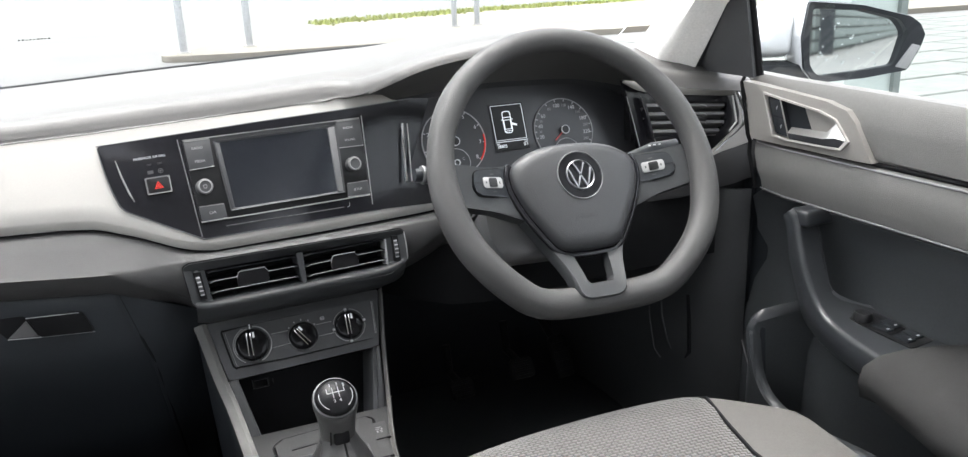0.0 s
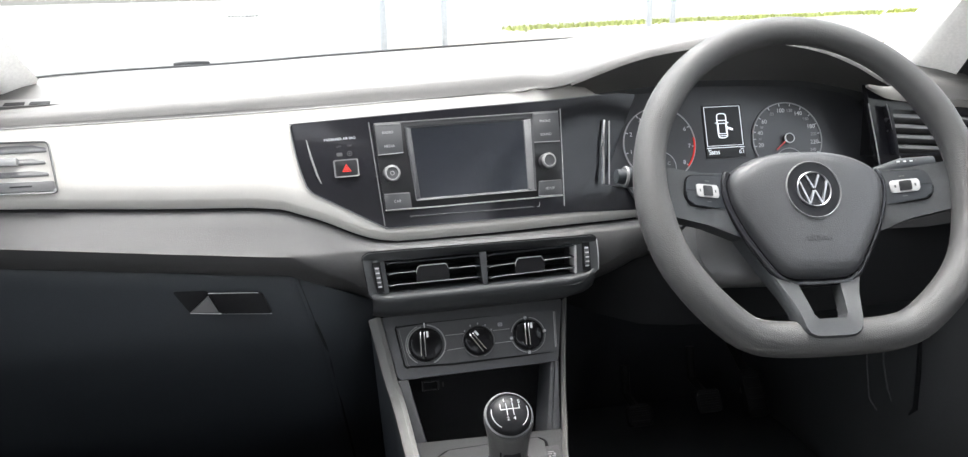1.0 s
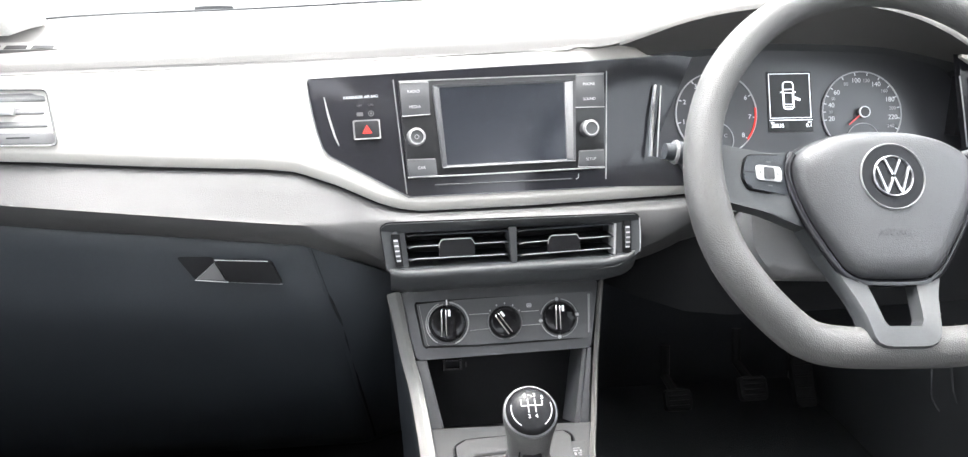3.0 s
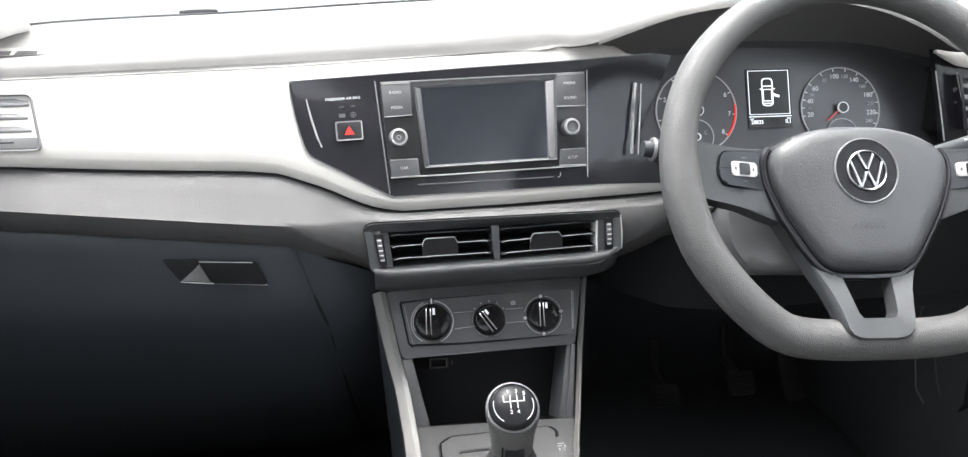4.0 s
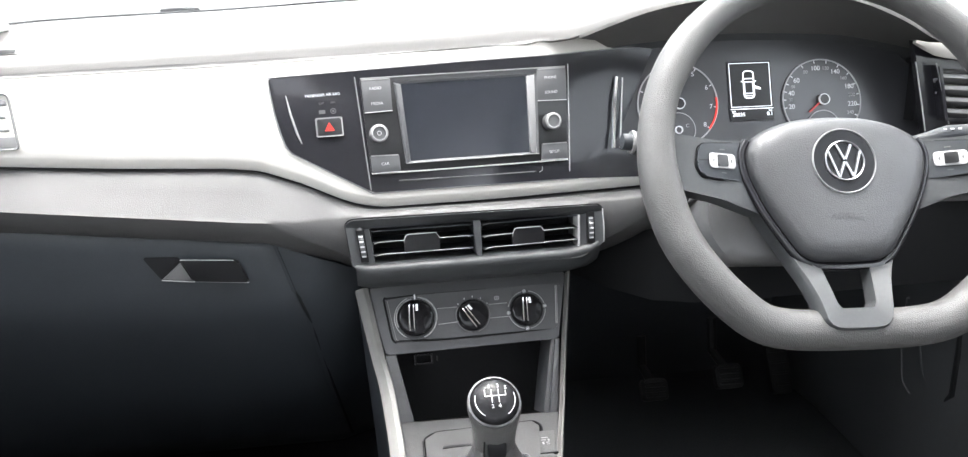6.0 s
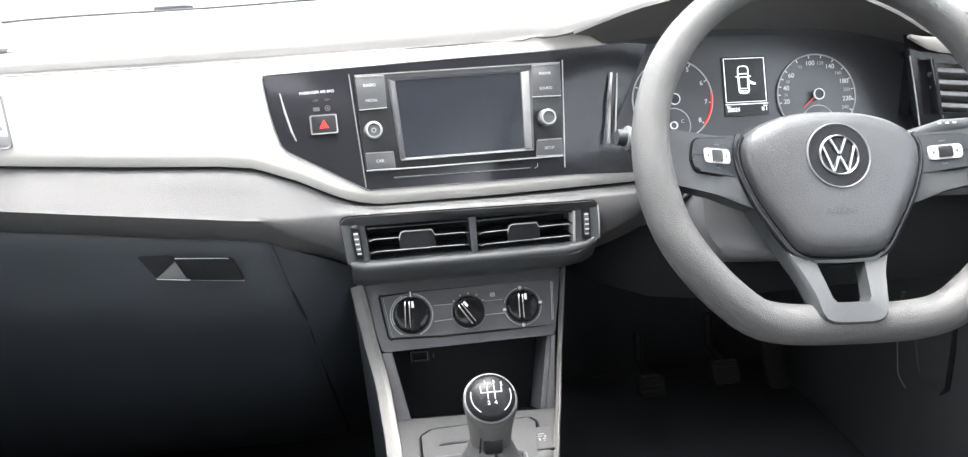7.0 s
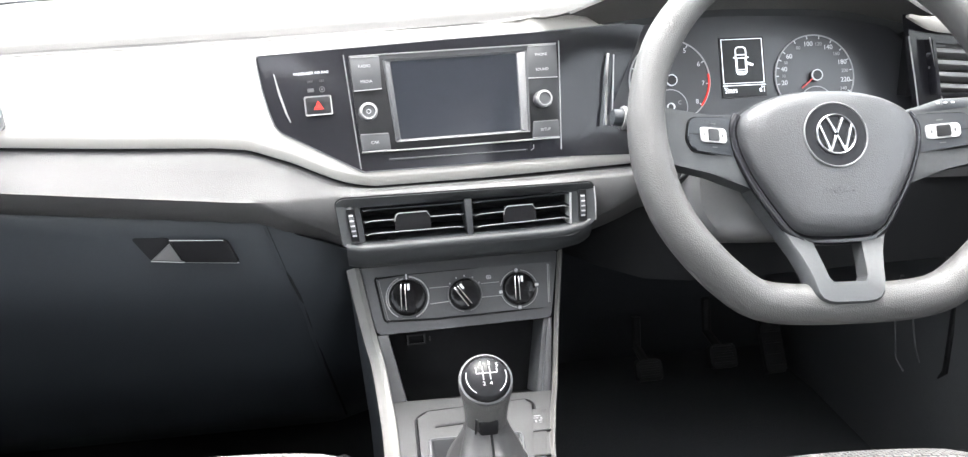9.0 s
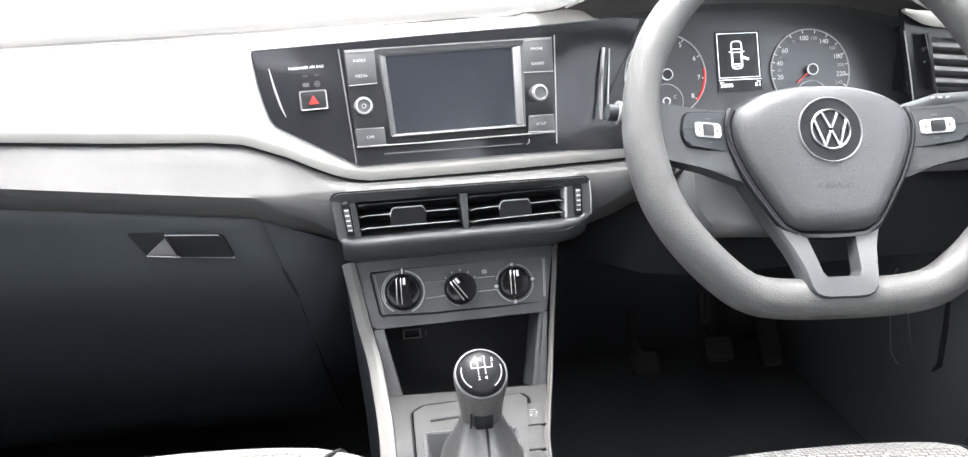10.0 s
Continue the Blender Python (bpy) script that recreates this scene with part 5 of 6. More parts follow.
win_o = [(-0.060, -0.066), (-0.048, -0.086), (-0.040, -0.104), (-0.0345, -0.122), (-0.0322, -0.134), (-0.0305, -0.1410), (-0.0270, -0.1462), (-0.0215, -0.1492), (-0.014, -0.1502), (0.014, -0.1502), (0.0215, -0.1492), (0.0270, -0.1462), (0.0305, -0.1410), (0.0322, -0.134), (0.0345, -0.122), (0.040, -0.104), (0.048, -0.086), (0.060, -0.066)]
win_i = [(-0.0225, -0.0925), (-0.0172, -0.1260), (-0.0140, -0.1305), (0.0140, -0.1305), (0.0172, -0.1260), (0.0225, -0.0925)]
so, si = star(win_o, win_i, (0, -0.112)), star(win_i, win_o, (0, -0.112))
mid_o = [(a * 0.86 + c * 0.14, b * 0.86 + d * 0.14) for (a, b), (c, d) in zip(so, si)]
bm = rim(so, mid_o, -0.012, 0.0045, z_in=0.0085)
rim(mid_o, si, -0.010, 0.0085, bm=bm, z_in=0.0070)
for v in bm.verts:
    f = max(0.0, min(1.0, (-v.co.y - 0.074) / 0.068))
    v.co.z += HUB + (-0.0005 - HUB) * (0.35 * f + 0.65 * f * f * (3 - 2 * f))
    v.co.x += 0.003 - 0.010 * f
part("lower_spoke", bm, SPOKE, wheel, "grey twin lower spoke with a plate over the rim", 50)
column = thing("steering_column", W, "dark grey steering column shroud with stalk switches", "steering column")
rows = []
for z, k, dy in ((-0.054, 0.02, 0.0), (-0.054, 0.86, 0.0), (-0.058, 0.97, 0.0), (-0.075, 1.0, 0.0), (-0.13, 0.92, 0.002), (-0.22, 0.70, 0.006)):
    rows.append([(x * k, -0.02 + (y + 0.02) * k + dy, z) for x, y in rounded([(-0.108, -0.006), (-0.110, -0.054), (-0.092, -0.080), (0.062, -0.088), (0.088, -0.060), (0.094, -0.012), (0.070, 0.040), (-0.075, 0.040)], 0.02)])
part("shroud", sheet(rows, 0.003, close=True), SHROUD, column, "grey column shroud", 60)
part("shroud_joint", prism(rounded([(-0.1075, -0.013), (0.094, -0.013), (0.094, -0.010), (-0.1075, -0.010)], 0.001), -0.2, -0.058), SATIN, column)
stalk_l = part("indicator_stalk", tube([(-0.070, 0.018, -0.085), (-0.12, 0.036, -0.080), (-0.148, 0.042, -0.074)], [0.010, 0.0085, 0.010], 14), SATIN, column, "black indicator stalk")
part("stalk_cap", tube([(-0.148, 0.042, -0.074), (-0.166, 0.044, -0.072)], [0.0110, 0.0105], 18), DARK, stalk_l, "ribbed grey stalk end")
part("stalk_ring", tube([(-0.166, 0.044, -0.072), (-0.1685, 0.0442, -0.0718)], [0.0114, 0.0110], 18), MID, stalk_l, "pale stalk ring")
part("stalk_tip", tube([(-0.168, 0.0442, -0.0718), (-0.177, 0.045, -0.071)], [0.0085, 0.0075], 14), DARK, stalk_l, "grey stalk tip")
stalk_r = part("wiper_stalk", tube([(0.070, 0.012, -0.090), (0.12, 0.032, -0.084), (0.160, 0.040, -0.078), (0.196, 0.040, -0.074)], [0.008, 0.007, 0.0085, 0.008], 14, flat=0.7), DARK, column, "grey wiper stalk")
for k in range(4):
    part("legend_bar", block(0.150 + 0.008 * k, 0.042, -0.072, 0.1535 + 0.008 * k, 0.0436, -0.0712), DIM_PRINT, stalk_r)

# ---- centre console ----
console = thing("centre_console", Matrix.Translation((0, -0.1, 0.30)), "grey centre console with bright side rails and a storage tray", "console")
on_c = lambda u, v, w=0.0: C @ Vector((u, v, w))


def c_part(name, bm, mat, label=""):
    bm.transform(C)
    return world_part(name, bm, mat, console, label)


c_part("upper_fascia", prism(rounded([(-0.114, 0.038), (0.1125, 0.042), (0.0985, -0.0335), (-0.0975, -0.0375)], 0.004), -0.02, 0.0, 0.002), CONSOLE, "grey upper fascia")
c_part("cheek", prism([(-0.0985, -0.0375), (-0.0865, -0.0375), (-0.0700, -0.116), (-0.086, -0.135)], -0.075, 0.0, 0.002), CONSOLE, "grey tray cheek")
c_part("cheek", prism([(0.0945, -0.0335), (0.0995, -0.0335), (0.0905, -0.120), (0.0800, -0.116)], -0.075, 0.0, 0.002), CONSOLE, "grey tray cheek")
c_part("inner_strip", prism([(0.0900, -0.0340), (0.0955, -0.0340), (0.0812, -0.116), (0.0745, -0.116)], -0.07, -0.004, 0.001), KEY)
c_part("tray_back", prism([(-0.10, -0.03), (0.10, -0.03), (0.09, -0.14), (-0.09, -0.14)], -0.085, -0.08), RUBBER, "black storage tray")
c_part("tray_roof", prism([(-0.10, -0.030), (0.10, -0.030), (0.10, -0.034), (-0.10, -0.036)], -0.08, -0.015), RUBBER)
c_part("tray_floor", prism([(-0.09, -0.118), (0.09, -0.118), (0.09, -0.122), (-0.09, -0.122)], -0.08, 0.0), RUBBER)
left_rail = [on_c(-0.1200, 0.037, 0.002), on_c(-0.1080, -0.030, 0.002), Vector((-0.0995, -0.042, 0.644)), Vector((-0.0945, -0.084, 0.6255)), Vector((-0.0910, -0.13, 0.613)), Vector((-0.0895, -0.20, 0.609)), Vector((-0.088, -0.36, 0.604))]
right_rail = [on_c(0.1155, 0.041, 0.002), on_c(0.1045, -0.034, 0.002), Vector((0.0975, -0.044, 0.641)), Vector((0.0870, -0.086, 0.6220)), Vector((0.0755, -0.13, 0.610)), Vector((0.0620, -0.20, 0.607)), Vector((0.050, -0.36, 0.604))]


def smooth_path(pts, n=8):
    k = list(range(len(pts)))
    out = []
    for f in span(0, len(pts) - 1, (len(pts) - 1) * n + 1):
        out.append(Vector([spline([(i, p[a]) for i, p in zip(k, pts)], f) for a in range(3)]))
    return out


for pts, half in ((left_rail, 0.0080), (right_rail, 0.0028)):
    p_ = smooth_path(pts)
    up_ = Vector((0, -0.5, 0.86))
    section = ((-1.0, -0.004), (-0.92, -0.0005), (0.10, 0.0030), (0.22, 0.0032), (0.88, 0.0024), (1.0, -0.002))
    rows = [[p + Vector((half * g, 0, 0)) + h * up_ for p in p_] for g, h in section]
    world_part("side_rail", sheet(rows, 0.002), RAIL, console, "bright satin side rail with a long ridge", 14)
    s = -1 if pts is left_rail else 1
    rows = [[p + Vector((s * half * 0.8, 0, -0.004)) for p in p_], [Vector((p.x - s * 0.004, min(p.y + 0.02, 0.06), (p.z + 0.30) / 2)) for p in p_], [Vector((p.x - s * 0.008, min(p.y + 0.03, 0.08), 0.29)) for p in p_]]
    world_part("side_wall", sheet(rows, 0.004), DARK, console, "dark console side", 60)
deck = [(-0.084, -0.060), (0.088, -0.066), (0.060, -0.185), (0.050, -0.36), (-0.084, -0.36)]
world_part("deck", prism(deck, 0.560, 0.578, 0.002), DECK, console, "dark gear deck")
panel_o = [(-0.062, -0.101), (-0.050, -0.090), (0.054, -0.085), (0.060, -0.095), (0.044, -0.190), (0.038, -0.34), (-0.064, -0.34)]
panel_i = [(-0.053, -0.140), (0.040, -0.143), (0.030, -0.30), (-0.056, -0.30)]
world_part("gear_surround", rim(star(panel_o, panel_i, (-0.015, -0.22)), star(panel_i, panel_o, (-0.015, -0.22)), 0.574, 0.6105), DECK, console, "grey gear lever surround")
panel_2 = [(-0.015 + (x + 0.015) * 1.05, -0.22 + (y + 0.22) * 1.02) for x, y in panel_o]
world_part("surround_line", tube([(x, y, 0.6085) for x, y in rounded(panel_2, 0.006)], 0.0010, 6, closed=True), RUBBER, console, "dark joint line")
low_i = [(-0.015 + (x + 0.015) * 0.86, -0.22 + (y + 0.22) * 0.90) for x, y in panel_i]
world_part("recess_wall", sheet([[(x, y, 0.6100) for x, y in rounded(panel_i, 0.006)], [(x, y, 0.5795) for x, y in rounded(low_i, 0.006)]], 0.002, close=True), KEY, console, "grey sloping recess wall")
world_part("recess_line", tube([(x, y, 0.6105) for x, y in rounded(panel_i, 0.006)], 0.0012, 6, closed=True), KEY, console, "rounded recess edge")
world_part("card_slot", prism([(-0.045, -0.117), (-0.004, -0.115), (-0.004, -0.119), (-0.045, -0.121)], 0.606, 0.6112), SATIN, console, "narrow black slot")
for k in range(3):
    y = -0.104 - k * 0.040
    x = 0.0665 - k * 0.0085
    kb = prism(rounded([(x - 0.010, y), (x + 0.0085, y), (x + 0.0005, y - 0.038), (x - 0.0165, y - 0.038)], 0.002), 0.600, 0.6095, 0.001)
    kk = world_part("deck_key", kb, DECK, console, "grey blank key" if k else "grey key with white legend")
    if k == 0:
        for x0, y0, x1, y1 in ((-0.0075, 0.012, -0.0005, 0.0135), (-0.0085, 0.016, -0.0035, 0.0175), (-0.0015, 0.0155, 0.0005, 0.019), (-0.0080, 0.020, -0.0060, 0.0245), (-0.0040, 0.0205, -0.0005, 0.022), (-0.0035, 0.024, -0.0010, 0.0252)):
            bm = block(x + x0 - 0.001, y - y1, 0.6094, x + x1 - 0.001, y - y0, 0.6099)
            bm.transform(console.matrix_basis.inverted())
            part("legend_bar", bm, MID, kk)
    bm = block(x - 0.0125, y - 0.0395, 0.604, x + 0.004, y - 0.0378, 0.6100)
    bm.transform(console.matrix_basis.inverted())
    part("key_gap", bm, RUBBER, kk, "dark gap between keys")
deck_o = [(-0.0865, -0.062), (0.0900, -0.068), (0.0640, -0.190), (0.050, -0.36), (-0.0845, -0.36)]
world_part("deck_frame", rim(star(deck_o, panel_2, (-0.015, -0.22)), star(panel_2, deck_o, (-0.015, -0.22)), 0.588, 0.6075), DECK, console, "grey deck frame")
world_part("usb_socket", (lambda b: (b.transform(C), b)[1])(rim(rect(-0.0645, -0.052, -0.0425, -0.040), rect(-0.0625, -0.0502, -0.0445, -0.0418), -0.080, -0.070)), SATIN, console, "small usb socket frame")
c_part("usb_mark", prism(rect(-0.0378, -0.049, -0.0362, -0.043), -0.080, -0.0785), DECK)

climate = thing("heater_controls", C, "grey heater panel with three rotary knobs", "heater controls")
part("panel", prism(rounded([(-0.0955, 0.0262), (0.1050, 0.0295), (0.0975, -0.0222), (-0.0880, -0.0244)], 0.004), -0.004, 0.0010, 0.0004, 1), HEATER, climate, "dark heater panel")
joint = [(0.020, 0.0285), (-0.060, 0.0272)] + rounded([(-0.0945, 0.0266), (-0.0968, 0.0242), (-0.0893, -0.0212), (-0.0850, -0.0250)], 0.002, 3) + [(-0.030, -0.0246), (0.040, -0.0234), (0.0900, -0.0222)]
part("panel_joint", tube([(x, y, 0.0010) for x, y in joint], [0.0002, 0.0005] + [0.0011] * (len(joint) - 5) + [0.0011, 0.0010, 0.0003], 6), RUBBER, climate, "black joint round the panel")
# Grey tube paints the shine inside the panel joint.
part("joint_shine", tube([(-0.0925, 0.0225, 0.0012), (-0.0880, -0.0050, 0.0012), (-0.0850, -0.0205, 0.0012), (-0.0820, -0.0230, 0.0012)], 0.0004, 5), MID, climate)
part("accent_line", tube([(0.0996, 0.0270, 0.0012), (0.0968, -0.0165, 0.0012)], 0.0005, 5), PALE, climate)
part("accent_line", tube([(0.1012, 0.0270, 0.0012), (0.0984, -0.0165, 0.0012)], 0.0003, 5), PALE, climate)
for x0, y0, x1, y1 in ((-0.0372, 0.0102, -0.0150, 0.0104), (-0.0372, -0.0077, -0.0142, -0.0062), (0.0212, 0.0106, 0.0420, 0.0110), (0.0212, -0.0048, 0.0430, -0.0044)):
    part("accent_line", tube([(x0, y0, 0.0010), (x1, y1, 0.0010)], 0.00045, 5), PALE, climate, "fine pale line")


def heater_knob(x, y, r, turn):
    k = part("knob", lathe([(r * 1.04, 0.001), (r, 0.006), (r * 0.93, 0.0085), (r * 0.80, 0.0095), (0.0, 0.0095)], 40, at=(x, y, 0)), BADGE, climate, "black rotary knob")
    grip = prism(rounded([(-r * 0.24, -r * 0.88), (r * 0.46, -r * 0.88), (r * 0.24, r * 0.80), (-r * 0.24, r * 0.80)], 0.002), 0.009, 0.0200, 0.002, 3)
    m = Matrix.Translation((x, y, 0)) @ Matrix.Rotation(radians(turn), 4, "Z")
    grip.transform(m)
    part("grip", grip, BADGE, k, "raised black grip")
    for dx, rad, mat, low in ((-0.40, 0.0011, CHROME, 0.70), (-0.14, 0.0009, CHROME, 0.72)):
        e = tube([(dx * r, -r * low, 0.0196), (dx * r * 0.9, r * 0.66, 0.0200), (dx * r * 0.7, r * 0.78, 0.0185)], rad, 6)
        e.transform(m)
        part("grip_edge", e, mat, k, "bright grip edge")
    mark = block(-0.0001, r * 0.36, 0.0200, 0.0024, r * 0.72, 0.0205)
    mark.transform(m)
    part("pointer", mark, PRINT, k)
    return k


# Pale arc round a knob: a painted highlight, or the thin printed ring.
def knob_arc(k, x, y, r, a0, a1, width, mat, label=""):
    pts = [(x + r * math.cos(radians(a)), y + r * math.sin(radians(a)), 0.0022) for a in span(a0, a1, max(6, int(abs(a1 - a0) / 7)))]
    part("ring_glint_arc", tube(pts, width, 6), mat, k, label)


x1, x2, x3, ym = -0.0619, 0.0023, 0.0642, 0.0015
k1 = heater_knob(x1, ym, 0.0198, 0)
k2 = heater_knob(x2, ym - 0.0015, 0.0172, 36)
k3 = heater_knob(x3, ym, 0.0182, 0)
part("collar", lathe([(0.0206, 0.0010), (0.0208, 0.0020), (0.0234, 0.0022), (0.0238, 0.0010)], 48, at=(x1, ym, 0)), HEATER, k1, "grey collar")
# Partial arcs paint the light that catches the collar and knob edges.
knob_arc(k1, x1, ym, 0.0238, 112, 240, 0.0006, PALE, "highlight painted as a pale outer arc")
knob_arc(k1, x1, ym, 0.0217, 100, 205, 0.0006, PALE, "highlight painted as a pale inner arc")
knob_arc(k1, x1, ym, 0.0234, -70, 82, 0.0009, PALE, "highlight painted along the collar edge")
part("zero_mark", prism(rect(x1 - 0.0007, ym + 0.0205, x1 + 0.0007, ym + 0.0262), 0.001, 0.0028), PRINT, k1)
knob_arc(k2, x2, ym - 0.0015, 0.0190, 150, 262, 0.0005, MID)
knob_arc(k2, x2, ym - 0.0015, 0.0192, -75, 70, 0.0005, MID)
for a in span(35, 140, 5):
    q = radians(a)
    part("fan_mark", prism(circle(x2 + 0.0208 * math.cos(q), ym - 0.0015 + 0.0208 * math.sin(q), 0.0008, 8, 0.0012), 0.001, 0.0020), DIM_PRINT, k2)
for a in (94, 186, 8, 268):
    q = radians(a)
    fx, fy = x3 + 0.0212 * math.cos(q), ym + 0.0212 * math.sin(q)
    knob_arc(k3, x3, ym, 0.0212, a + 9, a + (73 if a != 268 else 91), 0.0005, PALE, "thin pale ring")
    part("flow_mark", rim(circle(fx, fy, 0.0021, 12), circle(fx, fy, 0.0013, 12), 0.001, 0.0028), DIM_PRINT, k3)
    part("flow_mark", prism(circle(fx, fy, 0.0008, 8), 0.001, 0.0030), PRINT, k3)
part("rear_screen_mark", rim(rect(0.0280, 0.0150, 0.0335, 0.0195, 0.0015), rect(0.0290, 0.0159, 0.0325, 0.0186, 0.001), 0.001, 0.0020), DIM_PRINT, climate)
part("rear_screen_mark", prism(rect(0.0298, 0.0164, 0.0316, 0.0180), 0.001, 0.0020), DIM_PRINT, climate)

# ---- gear lever ----
gear = thing("gear_lever", Matrix.Translation((0.000, -0.178, 0.600)), "manual gear lever with a round knob and leatherette gaiter", "gear lever")
rows = []
for f in span(0, 1, 9):
    ring_ = []
    for k in range(32):
        a = 2 * math.pi * k / 32
        c, s = math.cos(a), math.sin(a)
        sq = 1 / max(abs(c), abs(s)) ** (0.75 * (1 - f))
        fold = 1 + 0.14 * math.sin(5 * a + 3 * f) * math.sin(math.pi * f) + 0.04 * math.sin(11 * a - 5 * f) * f * (1 - f) * 4
        rx, ry = (0.027 * (1 - f) ** 1.1 + 0.0185) * fold, (0.045 * (1 - f) ** 1.2 + 0.0185) * fold
        ring_.append((rx * c * sq, -0.026 * (1 - f) + ry * s * sq, -0.022 + 0.076 * f ** 0.8 + 0.002 * math.sin(9 * a) * f * (1 - f)))
    rows.append(ring_)
part("gaiter", sheet(rows, 0.002, close=True), BOOT, gear, "grey leatherette gaiter", 70)
part("gaiter_seam", tube([(0.002, -0.026 * (1 - f) - (0.046 * (1 - f) ** 1.2 + 0.0180), -0.021 + 0.076 * f ** 0.8) for f in span(0.05, 0.97, 12)], 0.0013, 6), RUBBER, gear, "dark front seam")
rows = []
for f in span(0, 1, 10):
    m = Matrix.Translation((0, -0.004 * f, 0.048 + 0.050 * f)) @ Matrix.Rotation(radians(36 * f), 4, "X")
    r = spline([(0, 0.0192), (0.25, 0.0200), (0.5, 0.0212), (0.75, 0.0234), (0.93, 0.0254), (1, 0.0250)], f)
    rows.append([m @ Vector((r * math.cos(2 * math.pi * k / 36), r * math.sin(2 * math.pi * k / 36), 0)) for k in range(36)])
part("knob_body", sheet(rows, 0.002, close=True), WHEEL, gear, "grey soft knob body", 60)
part("knob_clip", block(-0.009, -0.0226, 0.050, 0.009, -0.012, 0.066, 0.003), RUBBER, gear, "dark release clip")
part("clip_slit", tube([(-0.0125, -0.0185, 0.051), (-0.0115, -0.0190, 0.067)], 0.0009, 6), RUBBER, gear)
part("gaiter_collar", lathe([(0.0192, 0.0420), (0.0212, 0.0440), (0.0216, 0.0475), (0.0200, 0.0500), (0.0190, 0.0505)], 36), BOOT, gear, "stitched gaiter collar", 60)
cap_m = Matrix.Translation((0.0, -0.0015, 0.0945)) @ Matrix.Rotation(radians(36), 4, "X")
bm = lathe([(0.0236, 0.0015), (0.0252, 0.0045), (0.0246, 0.0075), (0.0228, 0.0082)], 40)
bm.transform(cap_m)
part("knob_ring", bm, CONSOLE, gear, "grey ring")
bm = lathe([(0.0230, 0.0075), (0.0222, 0.0105), (0.0180, 0.0138), (0.0110, 0.0160), (0.0, 0.0168)], 40)
bm.transform(cap_m)
cap = part("knob_cap", bm, CAP, gear, "gloss black cap with shift pattern", 60)
def cap_z(x, y):
    return float(np.interp(math.hypot(x, y), (0, 0.011, 0.018, 0.0222), (0.0168, 0.0160, 0.0138, 0.0105))) + 0.0003
for x0, y0, x1, y1 in ((-0.009, 0.002, 0.010, 0.002), (-0.003, 0.0085, -0.003, -0.0045), (0.0035, 0.0085, 0.0035, -0.0045), (0.010, 0.002, 0.010, 0.0065), (-0.009, 0.0085, -0.009, 0.002)):
    bm = tube([(x0 + (x1 - x0) * f, y0 + (y1 - y0) * f, cap_z(x0 + (x1 - x0) * f, y0 + (y1 - y0) * f)) for f in span(0, 1, 5)], 0.00042, 5)
    bm.transform(cap_m)
    part("shift_line", bm, DIM_PRINT, cap)
for t_, x, y in (("1", -0.0045, 0.0115), ("3", 0.0035, 0.0115), ("5", 0.0105, 0.0095), ("2", -0.003, -0.0082), ("4", 0.0035, -0.0082)):
    o_ = lettering(t_, 0.0052, cap, (0, 0, 0), DIM_PRINT)
    o_.matrix_local = cap_m @ Matrix.Translation((x, y, cap_z(x, y) + 0.0004))
for s in (-1, 1):
    bm = tube([(s * 0.0185 * math.cos(radians(a)), 0.0185 * math.sin(radians(a)), cap_z(0.0185, 0) + 0.0002) for a in span(-55, 15, 8)], 0.00042, 5)
    bm.transform(cap_m)
    part("shift_arc", bm, DIM_PRINT, cap)


# ---- driver's door ----
door = thing("front_door", Matrix.Translation((0.71, -0.5, 0.40)), "grey moulded driver's door card with pull handle and pocket", "car door")
prof = [(0.986, 0.722), (0.984, 0.706), (0.975, 0.698), (0.94, 0.692), (0.905, 0.694), (0.893, 0.699), (0.889, 0.699), (0.885, 0.691), (0.868, 0.6865), (0.845, 0.688), (0.825, 0.6945), (0.8135, 0.700), (0.810, 0.708), (0.79, 0.724), (0.75, 0.736), (0.70, 0.742), (0.64, 0.738), (0.58, 0.722), (0.36, 0.718)]
ys = [-0.012, -0.02] + span(-0.06, -1.0, 24)
bend = lambda y: 0.010 * max(0.0, (y + 0.10) / 0.09) if y > -0.10 else 0.0
edge_y = [(0.36, -0.014), (0.792, -0.016), (0.809, -0.050), (0.820, -0.058), (0.887, -0.044), (0.945, -0.034), (0.978, -0.014), (0.990, -0.012)]
back = lambda y, z: y + (line(edge_y, z) + 0.012) * max(0.0, 1 - (-0.012 - y) / 0.12)
upper = [[(x + bend(y), back(y, z), z + (-0.010 * min(1, (-y) / 0.4) if z > 0.9 else 0)) for y in ys] for z, x in prof[:7]]
middle = [[(x + bend(y), back(y, z), z) for y in ys] for z, x in prof[6:13]]
lower = [[(x + bend(y), back(y, z), z) for y in ys] for z, x in prof[12:]]
world_part("upper_card", sheet(upper, 0.006), DOORCARD, door, "grey grained upper door card", 40)
world_part("middle_card", sheet(middle, 0.006), DOORCARD, door, "grey middle door pad", 40)
world_part("lower_card", sheet(lower, 0.006), DOORLOW, door, "dark lower door card", 40)
# Pale tubes paint the light caught along the door pad's edges.
world_part("pad_edge_glint", tube([(0.698 + bend(y), back(y, 0.8125), 0.8125) for y in ys], 0.0012, 6), PALE, door, "thin pale edge line")
world_part("pad_edge_glint", tube([(0.6895 + bend(y), back(y, 0.8845), 0.8845) for y in ys[1:]], 0.0014, 6), PALE, door, "thin pale edge line")
